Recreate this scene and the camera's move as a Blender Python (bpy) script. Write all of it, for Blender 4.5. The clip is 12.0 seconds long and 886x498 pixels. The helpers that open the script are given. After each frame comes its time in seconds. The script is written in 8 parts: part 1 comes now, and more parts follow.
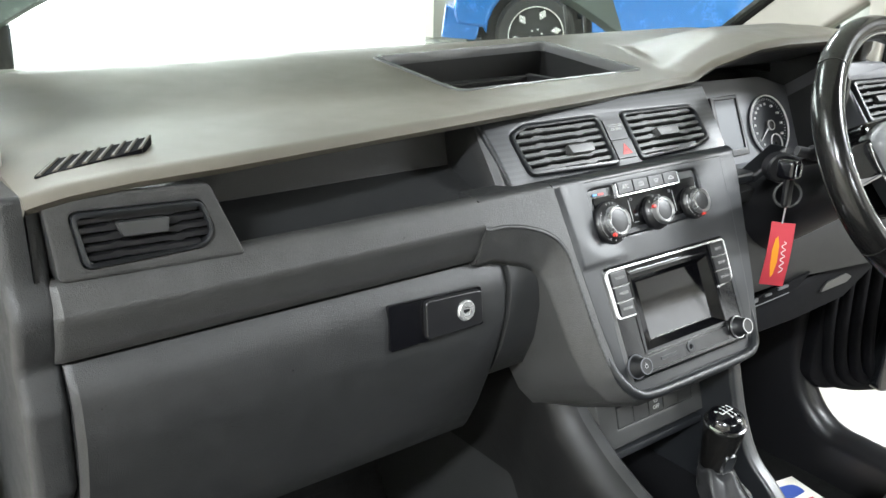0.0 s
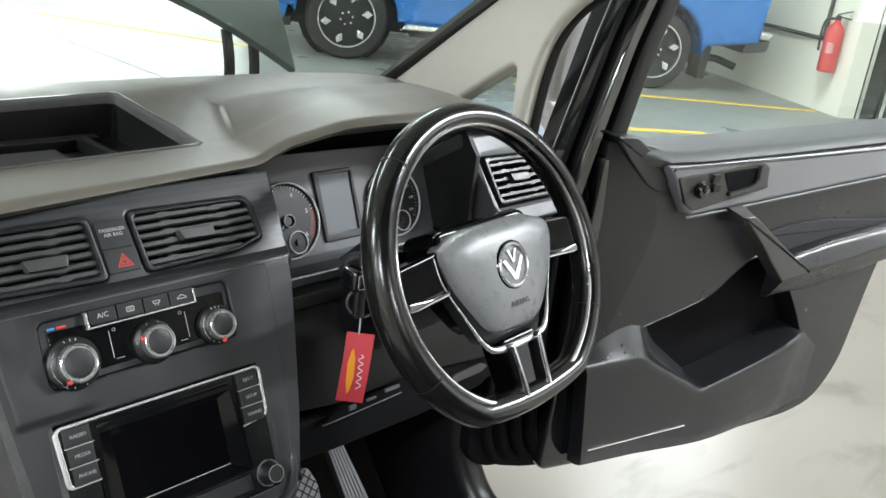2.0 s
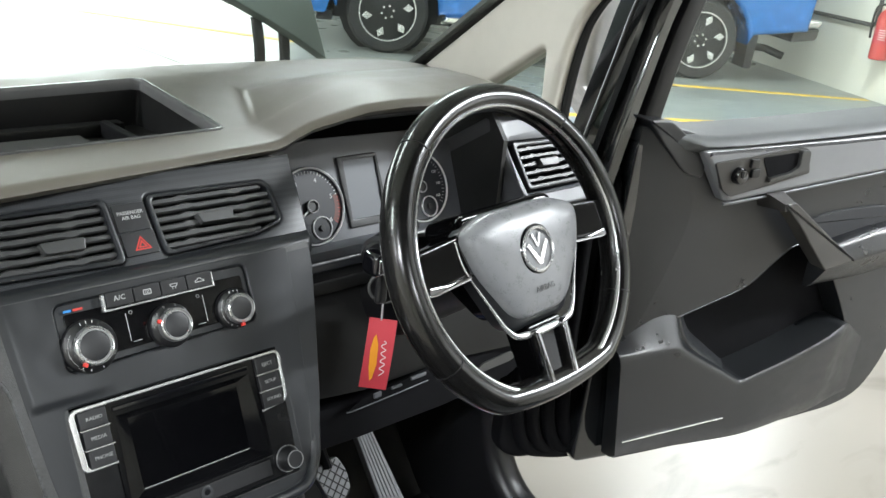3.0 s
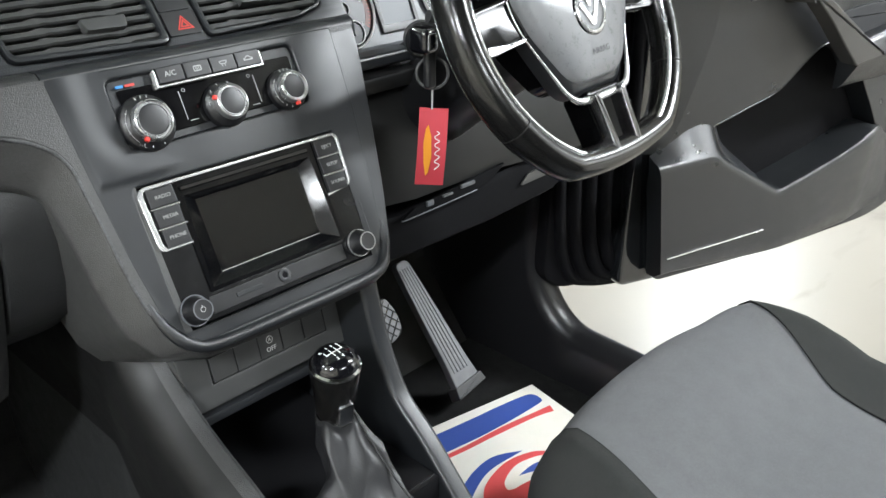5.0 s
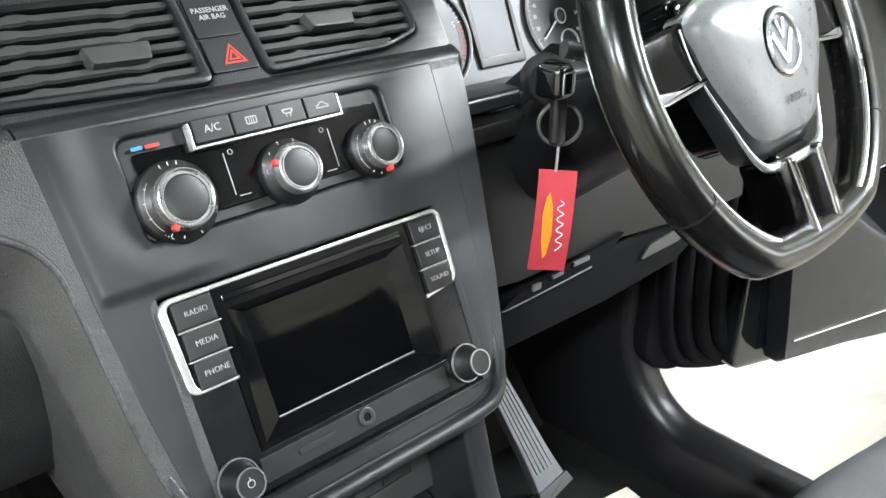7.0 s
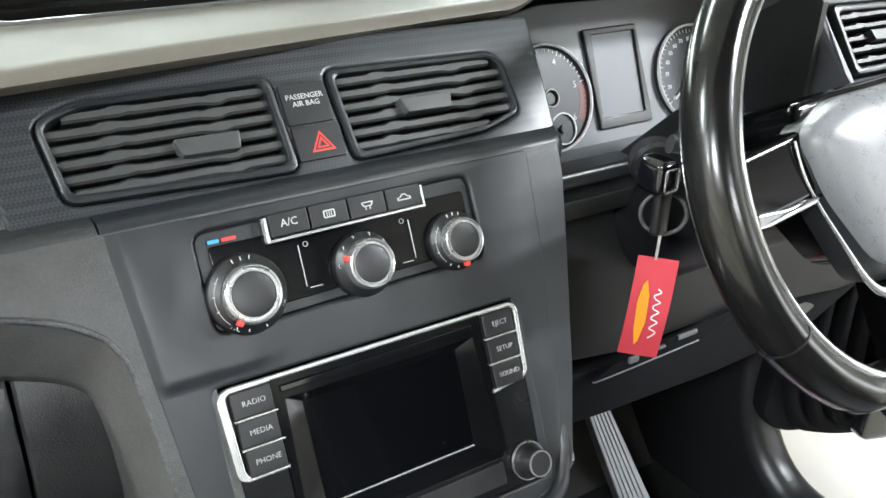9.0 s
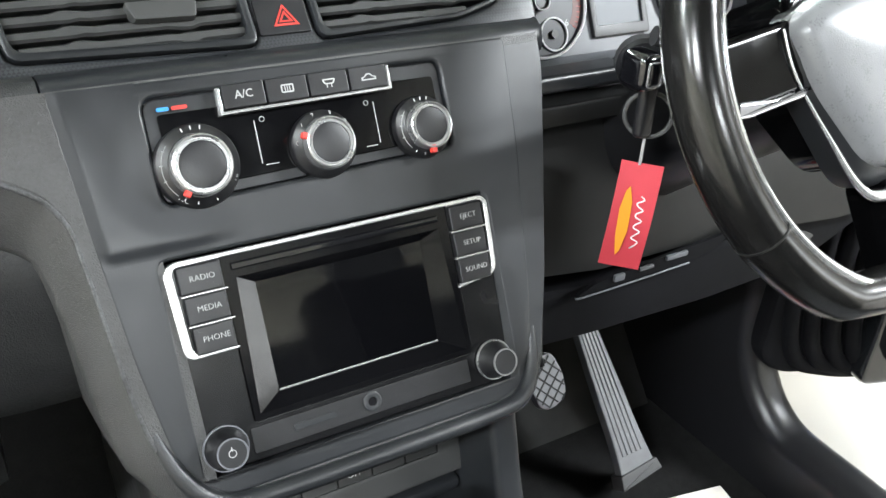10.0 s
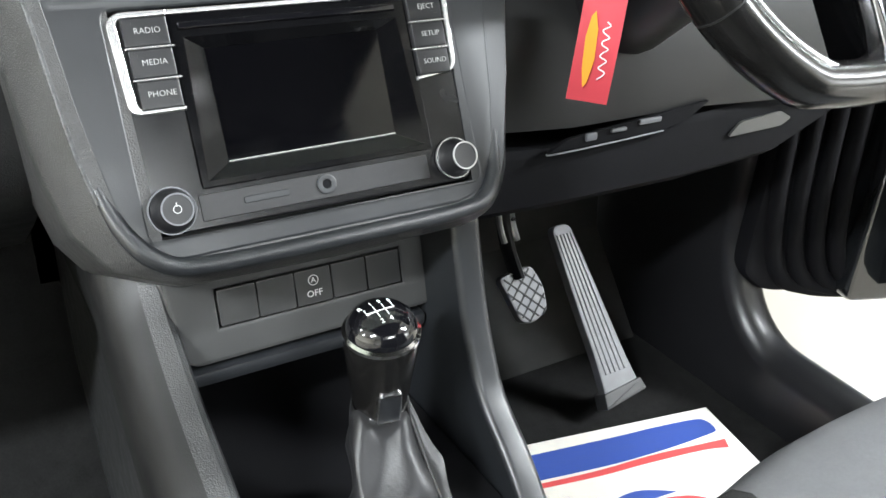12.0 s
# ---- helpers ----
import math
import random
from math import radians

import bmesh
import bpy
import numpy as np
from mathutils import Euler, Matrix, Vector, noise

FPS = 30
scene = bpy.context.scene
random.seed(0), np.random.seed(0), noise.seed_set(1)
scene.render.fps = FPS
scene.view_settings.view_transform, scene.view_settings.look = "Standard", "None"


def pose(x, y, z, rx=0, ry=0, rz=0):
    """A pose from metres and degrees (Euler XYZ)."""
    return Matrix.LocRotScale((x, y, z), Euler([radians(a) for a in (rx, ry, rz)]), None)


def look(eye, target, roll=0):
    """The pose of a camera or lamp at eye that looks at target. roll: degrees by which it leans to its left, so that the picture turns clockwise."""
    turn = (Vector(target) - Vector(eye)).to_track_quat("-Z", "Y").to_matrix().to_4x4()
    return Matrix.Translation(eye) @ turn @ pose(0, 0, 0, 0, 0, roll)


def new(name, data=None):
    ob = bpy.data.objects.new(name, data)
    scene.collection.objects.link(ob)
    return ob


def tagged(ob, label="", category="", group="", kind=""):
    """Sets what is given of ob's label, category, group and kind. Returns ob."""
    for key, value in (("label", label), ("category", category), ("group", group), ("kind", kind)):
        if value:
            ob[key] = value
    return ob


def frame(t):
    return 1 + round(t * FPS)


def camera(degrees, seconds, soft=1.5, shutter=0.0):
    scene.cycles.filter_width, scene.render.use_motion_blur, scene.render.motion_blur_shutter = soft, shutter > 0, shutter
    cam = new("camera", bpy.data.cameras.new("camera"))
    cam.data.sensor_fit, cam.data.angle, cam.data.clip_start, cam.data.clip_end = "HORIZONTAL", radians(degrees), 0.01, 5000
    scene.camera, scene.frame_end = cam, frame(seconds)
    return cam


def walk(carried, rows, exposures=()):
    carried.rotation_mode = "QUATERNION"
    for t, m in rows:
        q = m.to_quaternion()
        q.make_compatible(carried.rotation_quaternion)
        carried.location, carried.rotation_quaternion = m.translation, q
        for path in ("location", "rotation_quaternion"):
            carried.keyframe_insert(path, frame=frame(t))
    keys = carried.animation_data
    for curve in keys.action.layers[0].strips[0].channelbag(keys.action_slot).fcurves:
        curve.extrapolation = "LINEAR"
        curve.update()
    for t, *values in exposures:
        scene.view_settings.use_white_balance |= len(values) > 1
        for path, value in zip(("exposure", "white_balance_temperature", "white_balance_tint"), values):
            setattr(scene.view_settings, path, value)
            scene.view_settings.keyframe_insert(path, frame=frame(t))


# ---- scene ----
cam = camera(53.6, 12.0)
ROWS = [
    (0, (-0.8110, -0.6193, 0.3453), (-0.2355, 0.1293, 0.0162), 1.06),
    (0.5, (-0.6599, -0.5682, 0.3674), (-0.0557, 0.1502, 0.0228), 3.09),
    (1, (-0.5490, -0.5843, 0.4031), (0.1345, 0.0570, 0.0545), 5.99),
    (1.5, (-0.4490, -0.6166, 0.4244), (0.2550, 0.0003, 0.0726), 8.15),
    (2, (-0.3891, -0.6711, 0.4550), (0.3179, -0.0538, 0.1098), 7.17),
    (2.5, (-0.3747, -0.6870, 0.4512), (0.3215, -0.0586, 0.1041), 6.96),
    (3, (-0.3615, -0.6801, 0.4399), (0.3093, -0.0295, 0.0838), 6.01),
    (3.5, (-0.3694, -0.6772, 0.3923), (0.2782, -0.0113, 0.0218), 3.41),
    (3.7, (-0.3751, -0.6739, 0.3672), (0.2688, -0.0080, -0.0095), 2.45),
    (5.3, (-0.4388, -0.6406, 0.2603), (0.2190, -0.0309, -0.1820), -0.28),
    (5.5, (-0.4419, -0.6186, 0.2496), (0.2154, -0.0106, -0.1957), -0.55),
    (6, (-0.3797, -0.4827, 0.2251), (0.2544, 0.1571, -0.2092), 1.97),
    (6.5, (-0.3205, -0.4093, 0.2088), (0.3045, 0.2511, -0.2075), 0.22),
    (7, (-0.3006, -0.4205, 0.2288), (0.3434, 0.2282, -0.1768), 0.56),
    (7.5, (-0.2774, -0.4239, 0.2760), (0.3143, 0.2934, -0.0920), 0.20),
    (7.7, (-0.2696, -0.4197, 0.2850), (0.3151, 0.3031, -0.0832), 0.78),
    (9.3, (-0.2240, -0.4241, 0.3094), (0.2537, 0.3239, -0.1513), 1.85),
    (9.5, (-0.2189, -0.4287, 0.2989), (0.2542, 0.3185, -0.1677), 2.06),
    (10, (-0.1994, -0.4446, 0.2570), (0.2630, 0.2970, -0.2290), 2.73),
    (10.5, (-0.1959, -0.4676, 0.2124), (0.2658, 0.2744, -0.2739), 3.22),
    (11, (-0.1905, -0.4808, 0.1923), (0.2686, 0.2661, -0.2888), 2.98),
    (11.5, (-0.1927, -0.4962, 0.1562), (0.2689, 0.2561, -0.3139), 2.79),
    (12, (-0.2039, -0.5136, 0.1143), (0.2678, 0.2407, -0.3424), 2.36),
]
EXPOSURES = [(0.0, 0.52), (0.6, 0.28), (1.0, -0.05), (2.0, -0.17), (3.0, 0.02), (3.7, 0.06), (5.3, 0.33), (6.7, 0.60), (7.7, 0.63), (9.3, 0.66), (10.5, 0.78), (12.0, 0.92)]
walk(cam, [(t, look(*r)) for t, *r in ROWS], EXPOSURES)

# ---- world, lights ----
GROUND = -0.92
ROOM_TOP = 2.35
world = bpy.data.worlds.new("world")
scene.world = world
world.use_nodes = True
bg = world.node_tree.nodes["Background"]
sky = world.node_tree.nodes.new("ShaderNodeTexSky")
sky.sky_type = "NISHITA"
sky.sun_disc = False
sky.sun_elevation, sky.sun_rotation = radians(40), radians(20)
world.node_tree.links.new(sky.outputs[0], bg.inputs[0])
bg.inputs[1].default_value = 0.12


def area_lamp(name, eye, target, sx, sy, watts, colour):
    data = bpy.data.lights.new(name, "AREA")
    data.shape, data.size, data.size_y, data.energy, data.color = "RECTANGLE", sx, sy, watts, colour
    ob = new(name, data)
    ob.matrix_world = look(eye, target)
    return ob


# daylight through the wide open shutter in front of the van
area_lamp("shutter_daylight", (0.0, 9.3, 0.75), (0.0, 0.0, 0.3), 8.0, 2.6, 700, (0.93, 0.97, 1.0))
# ceiling strips: x, y, watts
# the strip at y -5.0 is added to put a sheen on the dash
TUBES = [(-3.2, -2.1, 330), (-3.5, 0.9, 200), (-5.8, -0.6, 200), (0.2, -5.0, 150), (3.2, -2.1, 300), (4.6, -2.8, 140), (-0.4, 2.6, 80), (2.6, 3.4, 120), (6.6, 2.4, 200)]
for tx, ty, tw in TUBES:
    area_lamp("ceiling_tube_light", (tx, ty, ROOM_TOP - 0.10), (tx, ty, 0), 1.45, 0.30, tw, (0.905, 0.96, 1.0))


# ---- materials ----
def material(name, colour, rough=0.5, metal=0.0, vary=0.12, scale=60.0, bump=0.0, bump_scale=900.0, spec=0.5, coat=0.0,
             wear=0.0, emit=0.0, sheen=0.0):
    mat = bpy.data.materials.new(name)
    mat.use_nodes = True
    nt = mat.node_tree
    b = nt.nodes["Principled BSDF"]
    b.inputs["Roughness"].default_value = rough
    b.inputs["Metallic"].default_value = metal
    b.inputs["Specular IOR Level"].default_value = spec
    b.inputs["Coat Weight"].default_value = coat
    b.inputs["Coat Roughness"].default_value = 0.04
    b.inputs["Sheen Weight"].default_value = sheen
    co = nt.nodes.new("ShaderNodeTexCoord")
    n1 = nt.nodes.new("ShaderNodeTexNoise")
    n1.inputs["Scale"].default_value, n1.inputs["Detail"].default_value = scale, 5.0
    n2 = nt.nodes.new("ShaderNodeTexNoise")
    n2.inputs["Scale"].default_value, n2.inputs["Detail"].default_value = scale * 0.13, 3.0
    nt.links.new(co.outputs["Object"], n1.inputs["Vector"])
    nt.links.new(co.outputs["Object"], n2.inputs["Vector"])
    add = nt.nodes.new("ShaderNodeMath")
    add.operation = "ADD"
    nt.links.new(n1.outputs["Fac"], add.inputs[0])
    nt.links.new(n2.outputs["Fac"], add.inputs[1])
    rng = nt.nodes.new("ShaderNodeMapRange")
    rng.inputs[1].default_value, rng.inputs[2].default_value = 0.6, 1.4
    rng.inputs[3].default_value, rng.inputs[4].default_value = 1 - vary, 1 + vary
    nt.links.new(add.outputs[0], rng.inputs[0])
    mul = nt.nodes.new("ShaderNodeVectorMath")
    mul.operation = "SCALE"
    mul.inputs[0].default_value = colour
    nt.links.new(rng.outputs[0], mul.inputs["Scale"])
    nt.links.new(mul.outputs[0], b.inputs["Base Color"])
    r2 = nt.nodes.new("ShaderNodeMapRange")
    r2.inputs[1].default_value, r2.inputs[2].default_value = 0.6, 1.4
    r2.inputs[3].default_value, r2.inputs[4].default_value = max(0.02, rough - 0.06 - wear), min(1, rough + 0.06 + wear)
    nt.links.new(add.outputs[0], r2.inputs[0])
    nt.links.new(r2.outputs[0], b.inputs["Roughness"])
    if bump:
        n3 = nt.nodes.new("ShaderNodeTexNoise")
        n3.inputs["Scale"].default_value, n3.inputs["Detail"].default_value = bump_scale, 2.0
        nt.links.new(co.outputs["Object"], n3.inputs["Vector"])
        bp = nt.nodes.new("ShaderNodeBump")
        bp.inputs["Strength"].default_value, bp.inputs["Distance"].default_value = bump, 0.0005
        nt.links.new(n3.outputs["Fac"], bp.inputs["Height"])
        nt.links.new(bp.outputs[0], b.inputs["Normal"])
    if emit:
        b.inputs["Emission Color"].default_value = (*colour, 1)
        b.inputs["Emission Strength"].default_value = emit
    return mat


def glass_material(name, tint, gloss=0.03):
    mat = bpy.data.materials.new(name)
    mat.use_nodes = True
    nt = mat.node_tree
    nt.nodes.clear()
    out = nt.nodes.new("ShaderNodeOutputMaterial")
    tr = nt.nodes.new("ShaderNodeBsdfTransparent")
    tr.inputs[0].default_value = (*tint, 1)
    gl = nt.nodes.new("ShaderNodeBsdfGlossy")
    gl.inputs["Roughness"].default_value = gloss
    lw = nt.nodes.new("ShaderNodeLayerWeight")
    lw.inputs[0].default_value = 0.5
    pw = nt.nodes.new("ShaderNodeMath")
    pw.operation = "POWER"
    pw.inputs[1].default_value = 4.0
    nt.links.new(lw.outputs["Facing"], pw.inputs[0])
    fr = nt.nodes.new("ShaderNodeMath")
    fr.operation = "MULTIPLY_ADD"
    fr.inputs[1].default_value, fr.inputs[2].default_value = 0.5, 0.03
    nt.links.new(pw.outputs[0], fr.inputs[0])
    mix = nt.nodes.new("ShaderNodeMixShader")
    nt.links.new(fr.outputs[0], mix.inputs[0])
    nt.links.new(tr.outputs[0], mix.inputs[1])
    nt.links.new(gl.outputs[0], mix.inputs[2])
    nt.links.new(mix.outputs[0], out.inputs[0])
    return mat


M_PAD = material("grey_soft_dash_plastic", (0.106, 0.096, 0.079), 0.42, vary=0.035, scale=30, bump=0.35, bump_scale=1400)
M_DASH = material("charcoal_grained_plastic", (0.0125, 0.0136, 0.0152), 0.35, vary=0.16, scale=40, bump=0.45, bump_scale=1300, wear=0.05)
M_PANEL = material("charcoal_satin_plastic", (0.0135, 0.0147, 0.0165), 0.37, vary=0.12, scale=35, bump=0.10, bump_scale=1500, wear=0.04)
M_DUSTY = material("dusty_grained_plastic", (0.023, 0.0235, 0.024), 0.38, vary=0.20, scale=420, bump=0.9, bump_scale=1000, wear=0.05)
# lighter copy of the dusty plastic, with the sheen of lit parts painted in
M_DUSTY_LIT = material("dusty_grained_plastic_painted_lit", (0.040, 0.040, 0.0395), 0.38, vary=0.26, scale=420, bump=0.9, bump_scale=1000, wear=0.05)
M_BLACK = material("black_plastic", (0.008, 0.008, 0.009), 0.38, vary=0.1, bump=0.15)
M_VENT = material("vent_plastic", (0.044, 0.0445, 0.044), 0.36, vary=0.1, bump=0.1)
M_KNEE = material("matt_black_and_shaded_plastic", (0.008, 0.008, 0.008), 0.48, vary=0.1, bump=0.2, spec=0.30)
# near-black for shade painted into slots, pockets and voids; also matt black rubber
M_DEEP = material("matt_black_and_cavity_shade", (0.005, 0.005, 0.006), 0.8, spec=0.1)
M_GLOSS = material("piano_black", (0.004, 0.004, 0.005), 0.09, vary=0.05, coat=0.5)
# dark rim plastic, coloured paler to stand in for its reflections
M_RIM = material("dark_plastic_rim_painted_sheen", (0.11, 0.11, 0.112), 0.16, vary=0.08, bump=0.05)
M_SCREEN = material("screen_glass", (0.0015, 0.0015, 0.002), 0.05, vary=0.05, spec=0.42)
M_FASCIA = material("gloss_black_fascia", (0.003, 0.003, 0.0035), 0.14, vary=0.05, spec=0.25)
M_RADIO = material("satin_black_radio_plastic", (0.0045, 0.0045, 0.005), 0.24, vary=0.1, bump=0.05, spec=0.35)
M_SPOKE = material("piano_black_spoke", (0.0018, 0.0018, 0.002), 0.08, vary=0.05, spec=0.12)
M_CAP = material("bright_mirror_cap", (0.82, 0.81, 0.78), 0.25, 0.0, vary=0.05)
M_CHROME = material("chrome", (0.78, 0.78, 0.78), 0.14, 1.0, vary=0.04)
M_BRIGHT = material("smoked_chrome", (0.25, 0.25, 0.26), 0.16, 1.0, vary=0.05)
M_KNOBRING = material("brushed_knob_silver", (0.42, 0.42, 0.42), 0.28, 0.85, vary=0.06)
M_SILVER = material("satin_silver_trim", (0.66, 0.66, 0.66), 0.24, 0.75, vary=0.04)
M_LEATHER = material("worn_black_leather", (0.006, 0.0057, 0.0055), 0.20, vary=0.08, scale=40, bump=0.05, bump_scale=1200)
M_BOOT = material("soft_black_leather", (0.018, 0.018, 0.019), 0.42, vary=0.2, scale=50, bump=0.3, bump_scale=500, spec=0.30)
M_AIRBAG = material("grained_airbag_plastic", (0.17, 0.173, 0.181), 0.30, vary=0.05, scale=700, bump=0.3, bump_scale=1100)
M_FABRIC = material("grey_seat_fabric", (0.112, 0.113, 0.118), 0.9, vary=0.12, scale=300, bump=0.8, bump_scale=1500, sheen=0.05, spec=0.2)
M_FABRIC2 = material("charcoal_seat_fabric", (0.028, 0.029, 0.028), 0.9, vary=0.12, scale=300, bump=0.8, bump_scale=1500, sheen=0.02, spec=0.15)
# paler copy of the black carpet, light painted into its colour
M_FOOTWELL = material("carpet_painted_lit", (0.032, 0.032, 0.031), 0.95, vary=0.5, scale=14, bump=1.0, bump_scale=900, spec=0.1)
M_CARPET = material("black_carpet", (0.013, 0.013, 0.013), 0.95, vary=0.4, scale=400, bump=1.0, bump_scale=900, spec=0.1)
M_RUBBER = material("grey_rubber", (0.055, 0.055, 0.055), 0.65, vary=0.15, bump=0.2)
M_PEDAL = material("worn_pedal_plastic", (0.125, 0.127, 0.134), 0.5, vary=0.2, bump=0.2)
M_SEAL = material("black_rubber_seal", (0.008, 0.008, 0.008), 0.5, vary=0.15, spec=0.3)
M_TRIM = material("pale_grey_pillar_trim", (0.60, 0.572, 0.515), 0.6, vary=0.04, scale=40, bump=0.2, bump_scale=900)
M_PAINT = material("black_glossy_paint", (0.010, 0.011, 0.012), 0.14, vary=0.05, coat=1.0)
M_SHOULDER = material("dark_soft_shoulder", (0.072, 0.077, 0.079), 0.55, vary=0.08, bump=0.3, bump_scale=1200)
M_BEVEL = material("gloss_black_bevel", (0.003, 0.003, 0.0035), 0.08, vary=0.05, spec=0.25)
M_WORN = material("scuffed_plastic_edge", (0.036, 0.037, 0.038), 0.42, vary=0.9, scale=520, bump=1.0, bump_scale=700)
M_BONNET = material("grey_green_metallic_paint", (0.085, 0.108, 0.098), 0.5, 0.2, vary=0.04, coat=0.2)
M_WHITE = material("white_print", (0.75, 0.75, 0.75), 0.6, vary=0.03)
M_REDZONE = material("dull_red_print", (0.12, 0.036, 0.026), 0.5, vary=0.05)
M_GREYPRINT = material("grey_print", (0.42, 0.42, 0.42), 0.6, vary=0.03)
M_RED = material("red_print", (0.52, 0.035, 0.025), 0.45, vary=0.05)
M_REDTAG = material("red_card_tag", (0.50, 0.045, 0.062), 0.45, vary=0.06)
M_YELLOW = material("yellow_print", (0.78, 0.30, 0.02), 0.5, vary=0.05)
M_BLUEPRINT = material("blue_print", (0.03, 0.07, 0.30), 0.7, vary=0.05)
M_REDPRINT = material("red_mat_print", (0.62, 0.07, 0.07), 0.7, vary=0.05)
M_BLUE = material("blue_dot", (0.03, 0.22, 0.55), 0.4, vary=0.03)
M_PAPER = material("white_paper_mat", (0.72, 0.69, 0.62), 0.8, vary=0.05, scale=25, bump=0.3, bump_scale=150)
M_DISPLAY = material("grey_display", (0.125, 0.134, 0.148), 0.45, vary=0.04)
M_GAUGE = material("dark_gauge_face", (0.023, 0.025, 0.031), 0.4, vary=0.05)
M_CLUSTER = material("grey_cluster_surround", (0.135, 0.139, 0.150), 0.36, vary=0.05, bump=0.1)
M_CLOTH = material("door_cloth_inset", (0.026, 0.027, 0.03), 0.8, vary=0.1, bump=0.4, bump_scale=800)
M_PULL = material("satin_grey_handle", (0.044, 0.042, 0.040), 0.38, vary=0.06, bump=0.12)
M_DOORBAND = material("grey_satin_door_band", (0.100, 0.103, 0.114), 0.40, vary=0.05, bump=0.15)
M_BAND = material("pale_satin_door_band", (0.20, 0.203, 0.215), 0.36, vary=0.05, bump=0.15)
M_FLOOR = material("pale_painted_concrete", (0.215, 0.197, 0.170), 0.32, vary=0.10, scale=1.6, bump=0.12, bump_scale=30, wear=0.08)
M_FLOORGREY = material("grey_painted_concrete", (0.235, 0.25, 0.237), 0.30, vary=0.10, scale=1.5, bump=0.12, bump_scale=30, wear=0.08)


def smeared(mat, scale, deep):
    """Grey smears and scuffs trodden into a painted floor."""
    nt = mat.node_tree
    b = nt.nodes["Principled BSDF"]
    base = b.inputs["Base Color"].links[0].from_socket
    co = nt.nodes.new("ShaderNodeTexCoord")
    stretch = nt.nodes.new("ShaderNodeMapping")
    stretch.inputs["Scale"].default_value = (1.0, 2.6, 1.0)
    stretch.inputs["Rotation"].default_value = (0, 0, 0.6)
    nt.links.new(co.outputs["Object"], stretch.inputs[0])
    sm = nt.nodes.new("ShaderNodeTexNoise")
    sm.inputs["Scale"].default_value, sm.inputs["Detail"].default_value, sm.inputs["Distortion"].default_value = scale, 8.0, 0.8
    nt.links.new(stretch.outputs[0], sm.inputs["Vector"])
    rng = nt.nodes.new("ShaderNodeMapRange")
    rng.inputs[1].default_value, rng.inputs[2].default_value = 0.56, 0.74
    rng.inputs[3].default_value, rng.inputs[4].default_value = 1.0, 1.0 - deep
    nt.links.new(sm.outputs["Fac"], rng.inputs[0])
    mul = nt.nodes.new("ShaderNodeVectorMath")
    mul.operation = "SCALE"
    nt.links.new(base, mul.inputs[0])
    nt.links.new(rng.outputs[0], mul.inputs["Scale"])
    nt.links.new(mul.outputs[0], b.inputs["Base Color"])


smeared(M_FLOOR, 2.4, 0.38)
smeared(M_FLOORGREY, 1.6, 0.22)
M_LINE = material("yellow_floor_paint", (0.75, 0.48, 0.06), 0.5, vary=0.12, scale=6)
M_WALL = material("off_white_wall_paint", (0.76, 0.74, 0.66), 0.75, vary=0.05, scale=1.2, bump=0.2, bump_scale=60)
M_CEIL = material("white_ceiling", (0.75, 0.75, 0.73), 0.85, vary=0.04, scale=1.0)
M_BLUEPAINT = material("blue_metallic_paint", (0.012, 0.15, 0.48), 0.25, 0.3, vary=0.06, coat=1.0)
M_TYRE = material("tyre_rubber", (0.022, 0.022, 0.023), 0.8, vary=0.2, bump=0.3, bump_scale=120)
M_ALLOY = material("machined_alloy", (0.72, 0.72, 0.72), 0.25, 0.8, vary=0.05)
M_ARCH = material("black_wheel_arch", (0.010, 0.010, 0.011), 0.7, vary=0.1)
M_EXT = material("red_extinguisher_paint", (0.55, 0.055, 0.05), 0.4, vary=0.10, scale=12, coat=0.2)
M_DAY = material("overcast_daylight_glow", (0.95, 0.98, 1.0), 0.9, emit=5.0)
M_LAMP = material("fluorescent_diffuser", (0.97, 1.0, 0.96), 0.6, emit=6.0)
M_GLASS = glass_material("clear_glass", (0.86, 0.90, 0.87))
M_DARKGLASS = material("dark_door_glass", (0.012, 0.016, 0.016), 0.06, vary=0.05)
M_STEEL = material("bare_steel", (0.55, 0.55, 0.53), 0.3, 1.0, vary=0.08)


def woven_material(name, dark, light, rough, scale):
    """Fine dark weave, as on moulded inlay panels."""
    mat = material(name, dark, rough, vary=0.08, bump=0.15)
    nt = mat.node_tree
    b = nt.nodes["Principled BSDF"]
    co = nt.nodes.new("ShaderNodeTexCoord")
    mp = nt.nodes.new("ShaderNodeMapping")
    mp.inputs["Rotation"].default_value = (0.0, radians(45), 0.0)
    ck = nt.nodes.new("ShaderNodeTexChecker")
    ck.inputs["Color1"].default_value, ck.inputs["Color2"].default_value = (*dark, 1), (*light, 1)
    ck.inputs["Scale"].default_value = scale
    nt.links.new(co.outputs["Object"], mp.inputs["Vector"])
    nt.links.new(mp.outputs[0], ck.inputs["Vector"])
    nt.links.new(ck.outputs["Color"], b.inputs["Base Color"])
    return mat


